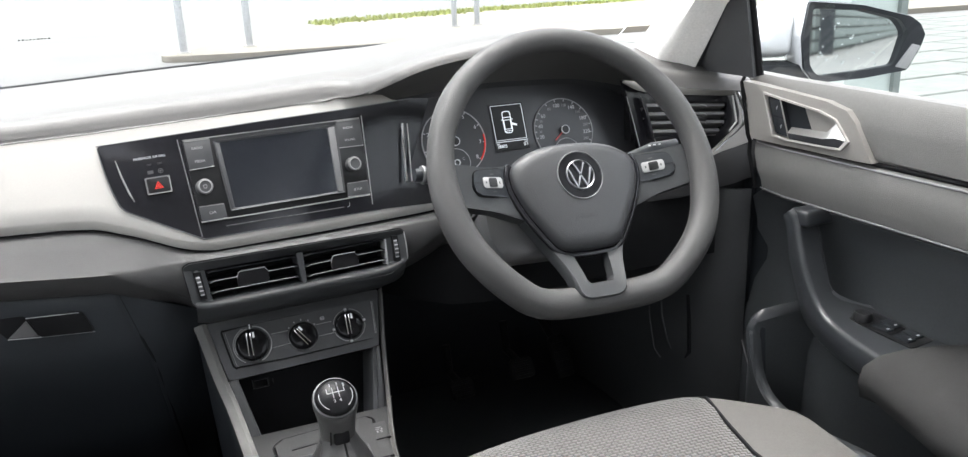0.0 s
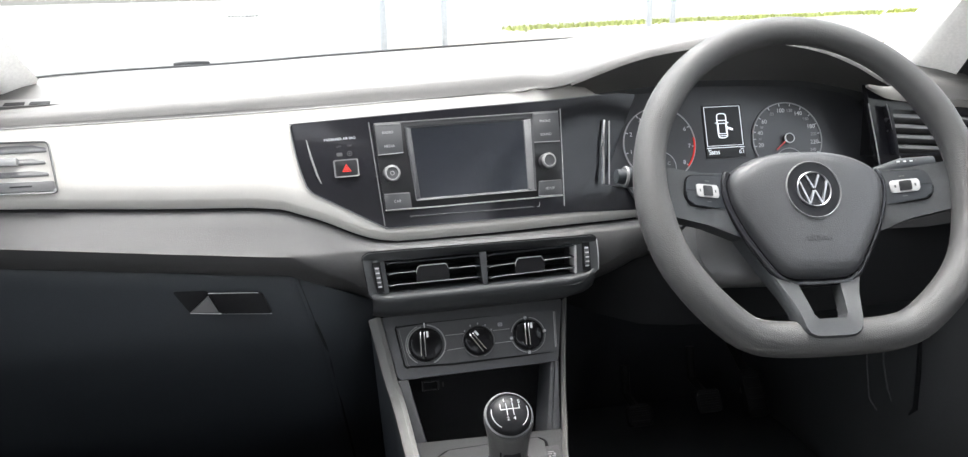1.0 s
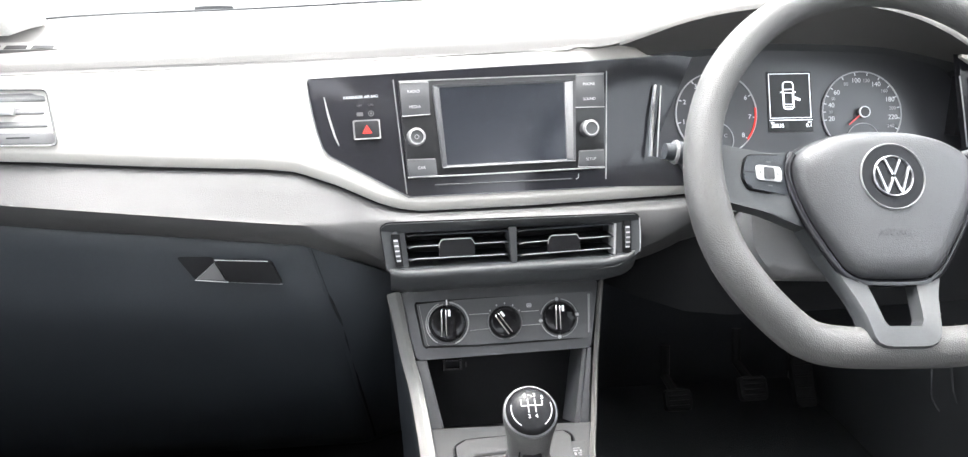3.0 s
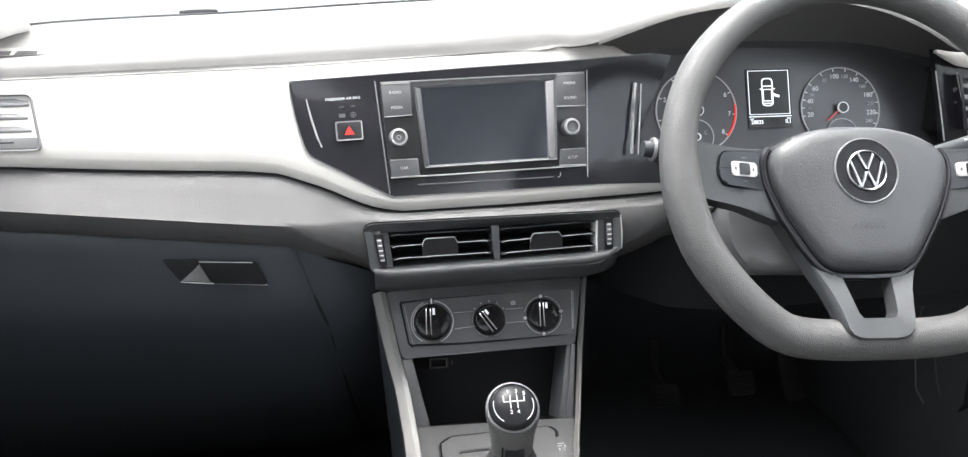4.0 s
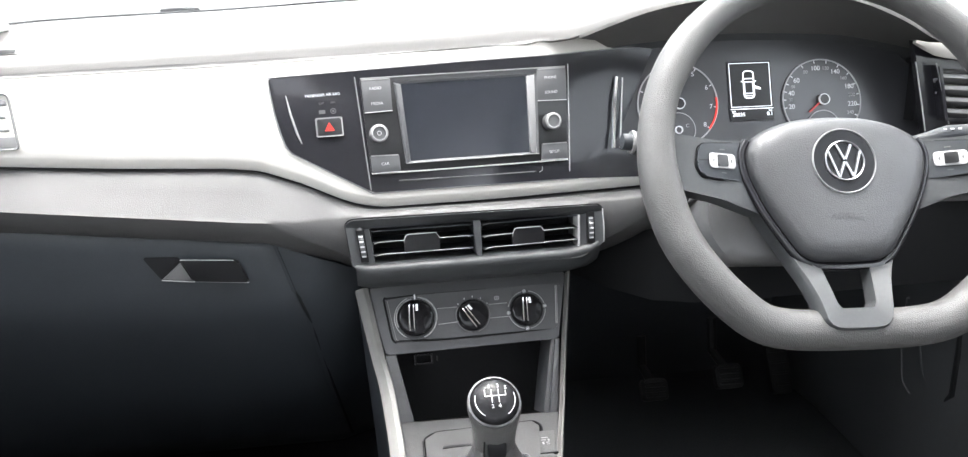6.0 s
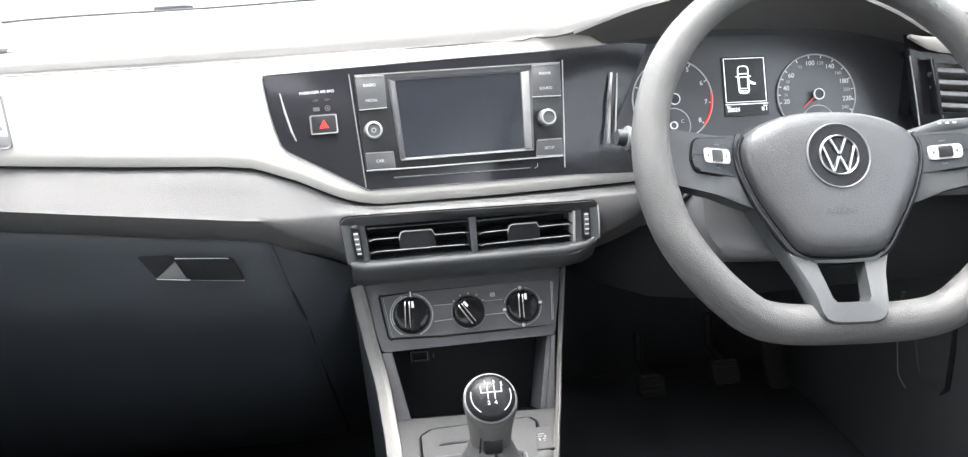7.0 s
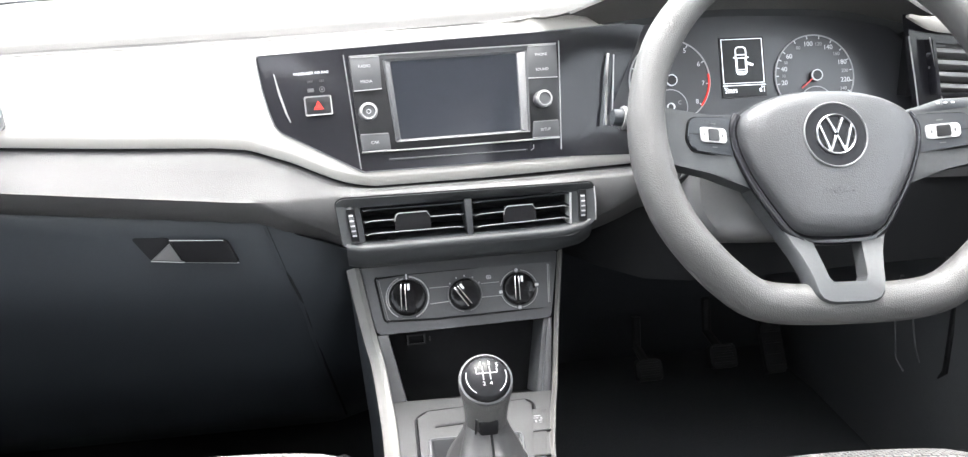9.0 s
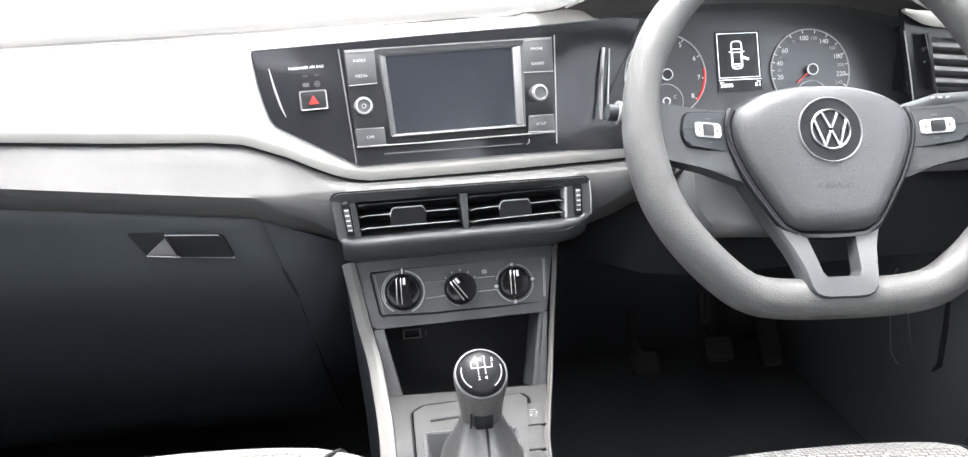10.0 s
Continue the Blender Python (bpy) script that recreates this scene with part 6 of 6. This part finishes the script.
world_part("door_gap_seal", tube([(0.704, -0.012, 0.984), (0.686, -0.024, 0.972), (0.6825, -0.035, 0.945), (0.6825, -0.0465, 0.897), (0.690, -0.044, 0.885), (0.688, -0.046, 0.868), (0.694, -0.056, 0.815)], 0.0030, 8), RUBBER, door, "black seal along the door gap")
world_part("pad_groove", tube([(0.6965 + bend(y), back(y, 0.8905), 0.8905) for y in ys], 0.0032, 6), RUBBER, door, "dark bar painted as the groove shade between the pads")
world_part("lock_button", lathe([(0.0105, 0.0), (0.011, 0.004), (0.008, 0.006), (0.0, 0.0055)], 20, at=(0.709, -0.022, 0.985)), DARK, door, "round lock button")
# handle bezel: x runs rearwards along the door, y up
HB = Matrix(((0, 0, -1, 0.692), (-1, 0, 0, -0.009), (0, 1, 0, 0.0), (0, 0, 0, 1)))
plate = [(0.0190, 0.9740), (0.101, 0.9690), (0.180, 0.9625), (0.214, 0.9545), (0.2295, 0.9410), (0.2604, 0.8930), (0.236, 0.8922), (0.055, 0.8915), (0.0420, 0.8925), (0.0290, 0.9480)]
hole = [(0.070, 0.960), (0.102, 0.956), (0.172, 0.948), (0.199, 0.941), (0.222, 0.917), (0.211, 0.905), (0.122, 0.903), (0.092, 0.905)]
hc = (0.14, 0.928)


def grown(pts, k):
    return [(hc[0] + (x - hc[0]) * k, hc[1] + (y - hc[1]) * (1 + (k - 1) * 2.2)) for x, y in pts]


def on_bezel(name, bm, mat, label="", sharp=35):
    bm.transform(HB)
    return world_part(name, bm, mat, door, label, sharp)


on_bezel("handle_bezel", rim(star(plate, hole, hc), star(hole, plate, hc), -0.010, 0.0075, z_in=0.0095), BEZEL, "champagne handle bezel", 25)
h2 = grown(hole, 1.05)
# Pale trim colour stands in for the shine of a chrome rim.
on_bezel("handle_edge", rim(star(h2, hole, hc), star(hole, h2, hc), 0.004, 0.0125), TRIM, "raised chrome edge in pale paint for its shine")
on_bezel("handle_cup", prism(grown(hole, 1.02), -0.004, 0.0015), DARK, "dark handle cup")
on_bezel("cup_back", prism([(0.140, 0.950), (0.172, 0.9475), (0.199, 0.941), (0.205, 0.935), (0.196, 0.918), (0.156, 0.920)], 0.0, 0.0045, 0.001), BEZEL, "champagne finger cup")
on_bezel("lock_switch", prism(rounded([(0.0745, 0.9575), (0.100, 0.9545), (0.120, 0.9055), (0.0945, 0.9075)], 0.002), 0.0, 0.0095, 0.0012), DARK, "dark lock switch")
on_bezel("switch_divider", tube([(0.101, 0.9555, 0.011), (0.1215, 0.9045, 0.011)], 0.0011, 6), BEZEL)
on_bezel("switch_divider", prism([(0.0845, 0.9325), (0.1095, 0.9305), (0.1098, 0.9298), (0.0848, 0.9318)], 0.006, 0.0098), RUBBER)
for y in (0.944, 0.919):
    on_bezel("switch_mark", prism([(0.0975 - (y - 0.93) * 0.42, y), (0.1015 - (y - 0.93) * 0.42, y + 0.003), (0.0995 - (y - 0.93) * 0.42, y - 0.004)], 0.009, 0.0098), DIM_PRINT)
lever = sheet([[(0.119, 0.919, 0.004), (0.182, 0.922, 0.004), (0.199, 0.938, 0.004), (0.212, 0.926, 0.005)], [(0.121, 0.912, 0.0135), (0.186, 0.914, 0.0150), (0.205, 0.918, 0.0150), (0.221, 0.9165, 0.0125)]], 0.0)
on_bezel("release_lever", lever, SATIN_CHROME, "bright release lever", 60)
on_bezel("lever_face", sheet([[(0.121, 0.912, 0.0135), (0.186, 0.914, 0.0150), (0.205, 0.918, 0.0150), (0.221, 0.9165, 0.0125)], [(0.123, 0.9035, 0.0115), (0.186, 0.9045, 0.012), (0.211, 0.9055, 0.0115), (0.2215, 0.9155, 0.0105)]], 0.0), KEY, "grey lever face")
# pull handle running down into the armrest
def along(pts, n):
    """n points at even steps along a bent line."""
    d = [0.0]
    for p, q in zip(pts, pts[1:]):
        d.append(d[-1] + math.hypot(q[0] - p[0], q[1] - p[1]))
    return [(spline([(s, p[0]) for s, p in zip(d, pts)], f), spline([(s, p[1]) for s, p in zip(d, pts)], f)) for f in span(0, d[-1], n)]


low_edge = along([(-0.150, 0.797), (-0.160, 0.775), (-0.168, 0.738), (-0.186, 0.695), (-0.2035, 0.658), (-0.235, 0.640), (-0.300, 0.632), (-0.400, 0.630)], 34)
crest = along([(-0.166, 0.812), (-0.176, 0.806), (-0.188, 0.765), (-0.202, 0.731), (-0.216, 0.708), (-0.234, 0.689), (-0.257, 0.679), (-0.285, 0.675), (-0.346, 0.672), (-0.400, 0.672)], 34)
side_x = lambda y: float(np.interp(y, (-0.36, -0.215), (0.632, 0.658)))
far_x = lambda y: 0.694 + 0.046 * max(0.0, min(1.0, (-0.222 - y) / 0.030))
rows = [[] for _ in range(8)]
for (y0, z0), (y1, z1) in zip(low_edge, crest):
    out = Vector((0, y1 - y0, z1 - z0)).normalized()
    a, b = Vector((side_x(y0), y0, z0)), Vector((side_x(y1), y1, z1))
    for row, p in zip(rows, (a + Vector((0.034, 0, 0)) - 0.004 * out, a + Vector((0.006, 0, 0)), a + 0.006 * out, a.lerp(b, 0.6) + Vector((0.001, 0, 0)), b - 0.006 * out, b + Vector((0.003, 0, 0)) - 0.0012 * out, b + Vector((0.010, 0, 0)), Vector((far_x(y1), y1, z1 + 0.001)))):
        row.append(p)
world_part("pull_handle", sheet(rows, 0.004), HANDLE, door, "dark pull handle running into the armrest", 85)
world_part("handle_back", sheet([rows[-1], [p - Vector((0.0, 0.010, 0.022)) for p in rows[-1]]], 0.003), HANDLE, door, "", 60)
world_part("handle_root", block(0.664, -0.192, 0.790, 0.728, -0.158, 0.8128, 0.006, 3), HANDLE, door, "handle root on the door pad", 60)
# cloth pad: its front seam runs slantwise across the armrest
rows = []
front_of = lambda x: -0.350 - 0.30 * max(0.0, x - 0.612)
for x, z in ((0.742, 0.6860), (0.700, 0.6900), (0.660, 0.6895), (0.630, 0.6850), (0.612, 0.6740), (0.606, 0.6560), (0.612, 0.6330), (0.640, 0.6180)):
    rows.append([(x - 0.32 * min(d, 0.20) * min(1.0, max(0.0, (0.70 - x) / 0.06)), front_of(x) - d, z - 0.010 * math.exp(-d / 0.006)) for d in (0.0, 0.002, 0.006, 0.014, 0.03, 0.07, 0.15, 0.30, 0.50)])
world_part("arm_pad", sheet(rows, 0.006), ARMCLOTH, door, "grey padded armrest top", 60)
settle = Matrix.Identity(4)
settle[2][1], settle[2][3] = 0.055, -0.0030 + 0.055 * 0.305
bm = prism(rounded([(0.684, -0.258), (0.728, -0.250), (0.732, -0.352), (0.688, -0.356)], 0.005), 0.660, 0.6795, 0.001)
bm.transform(settle)
sw = world_part("switch_plate", bm, SATIN, door, "black window switch plate")
inv = door.matrix_basis.inverted()


def on_plate(name, bm, mat, label=""):
    bm.transform(inv @ settle)
    return part(name, bm, mat, sw, label)


on_plate("mirror_knob", lathe([(0.0125, 0.676), (0.0125, 0.685), (0.0105, 0.690), (0.0, 0.691)], 24, at=(0.698, -0.270, 0.0)), SATIN, "round mirror knob")
on_plate("switch_well", prism(rounded([(0.692, -0.306), (0.724, -0.302), (0.724, -0.316), (0.693, -0.320)], 0.001), 0.678, 0.6800), RUBBER, "dark finger well")
on_plate("plate_line", tube([(0.700, -0.284, 0.6798), (0.724, -0.258, 0.6798)], 0.0006, 5), MID)
for x, y in ((0.700, -0.302), (0.718, -0.298), (0.701, -0.334), (0.719, -0.331)):
    on_plate("window_switch", block(x - 0.0080, y - 0.011, 0.677, x + 0.0080, y + 0.011, 0.6822, 0.0015), DARK, "dark window switch")
    on_plate("switch_mark", block(x - 0.002, y - 0.0085, 0.6815, x + 0.002, y - 0.0060, 0.6826), PRINT)
# pocket
lip_ = smooth_path([Vector(p) for p in ((0.735, -0.172, 0.652), (0.704, -0.163, 0.649), (0.660, -0.150, 0.643), (0.633, -0.142, 0.634), (0.628, -0.144, 0.610), (0.628, -0.156, 0.560), (0.630, -0.185, 0.528), (0.634, -0.243, 0.517), (0.640, -0.360, 0.526), (0.640, -0.60, 0.535), (0.640, -0.85, 0.535))])
lip_band = [[], [], [], []]
for p, q, r in zip([lip_[0]] + lip_[:-1], lip_, lip_[1:] + [lip_[-1]]):
    d = Vector((0, r.y - p.y, r.z - p.z)).normalized()
    n = Vector((0, d.z, -d.y))
    n = n if n.dot(q - Vector((0.65, -0.45, 0.66))) > 0 else -n
    for row, (o, dx) in zip(lip_band, ((-0.001, 0.014), (0.0, 0.0), (0.008, -0.005), (0.016, 0.004))):
        row.append(q + n * o + Vector((dx, 0, 0)))
world_part("pocket_lip", sheet(lip_band, 0.003), HANDLE, door, "dark flat pocket lip", 60)
world_part("pocket_front_edge", tube([(0.630, -0.118, 0.600), (0.630, -0.140, 0.555), (0.630, -0.168, 0.508)], 0.0010, 6), MID, door, "thin pale moulding edge")
world_part("pocket_wall", sheet([lip_, [Vector((p.x + 0.004, p.y + 0.004, min(p.z, 0.45) - 0.02)) for p in lip_], [Vector((p.x + 0.03, p.y + 0.006, 0.36)) for p in lip_]], 0.005), DOORLOW, door, "dark pocket wall", 60)
world_part("pocket_end", block(0.640, -0.146, 0.37, 0.735, -0.138, 0.630, 0.004), DARK, door)
win = world_part("side_window", sheet([[(0.722, y, 0.975) for y in span(-0.02, -1.0, 6)], [(0.690, y, 1.10) for y in span(-0.02, -1.0, 6)], [(0.672, y, 1.17) for y in span(-0.09, -1.0, 6)], [(0.605, y, 1.40) for y in span(-0.42, -1.0, 6)]], 0.004), GLASS, door, "clear side window")
win.visible_shadow = False
world_part("window_seal", tube([(0.724, -0.075, 0.968), (0.724, -0.4, 0.962), (0.724, -1.0, 0.958)], 0.006, 8), RUBBER, door)
# passenger door, seen only at its front corner
pdoor = thing("passenger_door", Matrix.Translation((-0.71, -0.5, 0.40)), "dark passenger door card below its window", "car door")
world_part("card", sheet([[(-x, y, z) for y in span(-0.012, -1.0, 10)] for z, x in prof], 0.006), DARK, pdoor, "dark door card", 40)
win = world_part("side_window", sheet([[(-0.722, y, 0.975) for y in span(-0.07, -1.0, 6)], [(-0.690, y, 1.10) for y in span(-0.068, -1.0, 6)], [(-0.672, y, 1.17) for y in span(-0.11, -1.0, 6)], [(-0.605, y, 1.40) for y in span(-0.42, -1.0, 6)]], 0.004), GLASS, pdoor, "clear side window")
win.visible_shadow = False

# ---- door mirror ----
# glass frame: x to the outside, y up, facing back to the driver
MM = face_frame((0.97, 0.10, 1.0), -20.0, -4.0)
mirror = thing("door_mirror", MM, "white door mirror with black frame and rain-spotted glass", "door mirror")
g_out = rounded([(-0.032, 0.076), (0.0655, 0.066), (0.1516, 0.0437), (0.172, 0.030), (0.183, 0.0105), (0.1773, -0.0107), (0.1588, -0.0502), (0.0831, -0.0609), (-0.007, -0.066), (-0.030, -0.04), (-0.038, 0.015)], 0.005)
g_in = rounded([(-0.0243, 0.0648), (0.0665, 0.0578), (0.1357, 0.0391), (0.1529, 0.0151), (0.1347, -0.0413), (0.0812, -0.0476), (-0.0026, -0.0545), (-0.019, -0.035), (-0.025, 0.0145)], 0.010)
MC = (0.065, 0.0)
part("frame", rim(star(g_out, g_in, MC), star(g_in, g_out, MC), -0.03, 0.004, z_in=0.001), DARK, mirror, "black mirror frame")
def glass_z(x, y):
    """Convex glass, tipped a little upwards in its frame."""
    return -0.0085 - ((x - MC[0]) ** 2 + y * y) / 2.6 - 0.09 * y


outline = star(g_in, g_out, MC)
rows_ = [[(MC[0] + (x - MC[0]) * k, y * k, glass_z(MC[0] + (x - MC[0]) * k, y * k)) for x, y in outline] for k in (1.02, 0.85, 0.68, 0.5, 0.34, 0.18, 0.01)]
bm = bmesh.new()
grid_ = [[bm.verts.new(p) for p in row] for row in rows_]
for r0, r1 in zip(grid_, grid_[1:]):
    for i in range(len(r0)):
        j = (i + 1) % len(r0)
        bm.faces.new((r0[i], r0[j], r1[j], r1[i]))
bm.faces.new(grid_[-1])
glass_ = part("glass", bm, MIRROR, mirror, "rain-spotted convex mirror glass", 80)
random.seed(11)
drop = bpy.data.meshes.new("rain_drop")
fb = lathe([(0.0018, 0.0), (0.0014, 0.0007), (0.0, 0.0010)], 8)
fb.to_mesh(drop)
fb.free()
drop.materials.append(GLASS)
for k in range(46):
    o = new("rain_drop", drop)
    o.parent = glass_
    sc = random.uniform(0.5, 1.3)
    dx_, dy_ = random.uniform(-0.01, 0.125), random.uniform(-0.04, 0.045)
    o.matrix_local = Matrix.Translation((dx_, dy_, glass_z(dx_, dy_))) @ Matrix.Diagonal((sc, sc, sc, 1))
shell_rows = []
for f in span(0, 1, 6):
    k = math.sqrt(max(0.0, 1 - f * f * 0.9))
    shell_rows.append([(MC[0] + (x - MC[0]) * k * 1.01 - 0.03 * f, y * k * 1.01, -0.004 - 0.12 * f) for x, y in star(g_out, g_in, MC)])
part("housing", sheet(shell_rows, 0.003, close=True), WHITE_PAINT, mirror, "white painted housing", 60)
cap_ = rounded([(-0.150, -0.030), (-0.030, -0.033), (-0.030, 0.074), (-0.070, 0.070), (-0.105, 0.046), (-0.150, 0.008)], 0.02)
cap_rows = []
for f in span(0, 1, 8):
    k = math.cos(f * math.pi / 2)
    cap_rows.append([(-0.075 + (x + 0.075) * (0.25 + 0.75 * k), 0.012 + (y - 0.012) * (0.25 + 0.75 * k), -0.10 + 0.088 * math.sin(f * math.pi / 2)) for x, y in cap_])
bm = sheet(cap_rows, 0.0, close=True)
bm.faces.new([v for v in list(bm.verts)[-len(cap_):]])
part("inner_cap", bm, WHITE_PAINT, mirror, "white painted inner cap", 80)
part("foot", prism(rounded([(-0.24, -0.060), (-0.005, -0.068), (-0.028, -0.034), (-0.24, -0.030)], 0.008), -0.06, -0.006, 0.006), DARK, mirror, "black mirror foot")
part("frame_inset", prism(rounded([(0.137, -0.0435), (0.158, -0.0485), (0.177, -0.008), (0.162, -0.004)], 0.002), 0.001, 0.0048, 0.0008), PALE, mirror, "grey frame inset")

# ---- seats ----
def cushion(x0, front_y, top, label):
    """A seat cushion: woven centre panel, plain side bolsters."""
    t = thing("front_seat", Matrix.Translation((x0, front_y - 0.25, 0.30)), label, "seat", "front seats")
    def h(x, y):
        e = abs(x) / 0.26
        bol = -0.10 * max(0.0, e - 0.55) ** 1.5
        f = max(0.0, (0.07 - y) / 0.07)
        back = 0.16 * max(0.0, min(1.0, (y - 0.17) / 0.18)) * max(0.0, e - 0.55)
        return top - 0.30 + bol - 0.040 * f ** 2.2 - 0.05 * (y / 0.5) + back
    def taper(x, y):
        """The seams run together towards the back."""
        k = 1 - 0.20 * min(1.0, y / 0.13)
        e = max(0.0, min(1.0, (abs(x) - 0.175) / 0.095))
        return x * (k + (1 - k) * e)
    def grid(xa, xb, n):
        rows = []
        for y in (0.0, 0.004, 0.012, 0.025, 0.045, 0.07, 0.10, 0.15, 0.2, 0.3, 0.4, 0.52):
            rows.append([(taper(x, y), 0.25 - y - 0.042 * abs(x / 0.26) ** 2.4, h(x, y)) for x in span(xa, xb, n)])
        rows.insert(0, [(x, 0.25 - 0.004 - 0.042 * abs(x / 0.26) ** 2.4, h(x, 0) - 0.03) for x in span(xa, xb, n)])
        rows.insert(0, [(x, 0.25 - 0.03 - 0.042 * abs(x / 0.26) ** 2.4, h(x, 0) - 0.12) for x in span(xa, xb, n)])
        return rows
    part("centre_panel", sheet(grid(-0.172, 0.172, 18), 0.02), CLOTH, t, "light grey woven cloth panel", 60)
    for s in (-1, 1):
        a, b = sorted((s * 0.175, s * 0.270))
        part("bolster", sheet(grid(a, b, 8), 0.02), BOLSTER, t, "plain grey cloth bolster", 60)
        part("piping", tube([(taper(s * 0.1735, p[0]), p[1], p[2] + 0.001) for p in [(y, 0.25 - y - 0.042 * (0.1735 / 0.26) ** 2.4, h(0.1735, y)) for y in (0.0, 0.012, 0.045, 0.1, 0.15, 0.2, 0.3, 0.4, 0.52)]], 0.0026, 6), RUBBER, t, "black seam")
    part("base", block(-0.22, -0.26, 0.0, 0.22, 0.17, 0.22, 0.02), DARK, t, "dark seat base")
    return t


cushion(0.250, -0.246, 0.664, "driver's seat cushion in light grey woven cloth")
cushion(-0.305, -0.145, 0.655, "passenger seat cushion in light grey woven cloth")

# ---- footwell ----
def pedal(x, y, z, w, h, label):
    t = thing("pedal", face_frame((x, y, z), 0, 35), label, "pedal", "foot pedals")
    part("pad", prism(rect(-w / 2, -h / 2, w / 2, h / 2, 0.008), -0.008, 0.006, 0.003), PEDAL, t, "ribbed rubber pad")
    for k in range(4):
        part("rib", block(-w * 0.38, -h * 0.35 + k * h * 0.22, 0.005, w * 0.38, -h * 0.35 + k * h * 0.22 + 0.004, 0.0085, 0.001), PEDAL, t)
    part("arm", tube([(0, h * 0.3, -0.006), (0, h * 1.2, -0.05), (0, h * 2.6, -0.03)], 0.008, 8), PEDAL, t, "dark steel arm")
    return t


pedal(0.335, 0.30, 0.392, 0.044, 0.036, "clutch pedal with ribbed rubber pad")
pedal(0.462, 0.30, 0.405, 0.046, 0.040, "brake pedal with ribbed rubber pad")
pedal(0.560, 0.32, 0.40, 0.036, 0.085, "slim black rubber accelerator pedal")
kick = thing("kick_panel", Matrix.Translation((0.69, 0.1, 0.30)), "dark moulded kick panel with a recess", "trim panel", kind="structure")
world_part("panel", sheet([[(0.724, -0.013, z), (0.704, -0.004, z), (0.675, 0.03, z), (0.662, 0.12, z), (0.66, 0.34, z), (0.64, 0.5, z)] for z in (0.80, 0.62, 0.46, 0.30)], 0.006), KICK, kick, "dark kick panel", 60)
wall_x = lambda y: float(np.interp(y, (0.03, 0.12, 0.34), (0.675, 0.662, 0.66)))
on_kick = lambda pts, out: [(wall_x(y) - 0.0045 - out, y, z) for y, z in pts]
# Recess is not hollowed out; dark and pale strips paint its shading.
rec = rounded([(0.158, 0.600), (0.154, 0.530), (0.138, 0.472), (0.116, 0.461), (0.060, 0.477), (0.046, 0.492), (0.049, 0.560), (0.054, 0.605)], 0.006, 3)
world_part("recess_edge", tube(on_kick(rec[:14], 0.001), 0.0016, 6), SHROUD, kick, "recess edge painted pale as if lit", 60)
world_part("recess", sheet([on_kick(along([(0.150, 0.600), (0.146, 0.530), (0.132, 0.478), (0.115, 0.467)], 8), 0.0012), on_kick(along([(0.124, 0.600), (0.117, 0.545), (0.100, 0.497), (0.095, 0.475)], 8), 0.0012)], 0.0), RUBBER, kick, "dark sheet painted as the recess shade", 60)
world_part("recess_rib", tube(on_kick([(0.122, 0.600), (0.118, 0.547), (0.103, 0.505), (0.093, 0.490)], 0.002), [0.002, 0.002, 0.0018, 0.0006], 6), KICK, kick, "moulded rib")
world_part("recess_groove", tube(on_kick([(0.058, 0.605), (0.053, 0.560), (0.050, 0.500), (0.060, 0.484)], 0.0), [0.004, 0.005, 0.005, 0.002], 8), RUBBER, kick, "dark bar painted as the groove shade")

# small printed mark on the windscreen, too small to read: plain bars
mark = thing("windscreen_mark", face_frame((-0.2605, 0.2585, 1.083), 22.0, -45.0), "row of tiny grey printed marks on the windscreen", "label")
random.seed(3)
for k in range(9):
    x = -0.019 + k * 0.0046
    part("bar", prism(rect(x, -0.0012, x + random.uniform(0.0016, 0.0032), random.uniform(0.0004, 0.0016)), 0.0, 0.0003), DECK, mark)
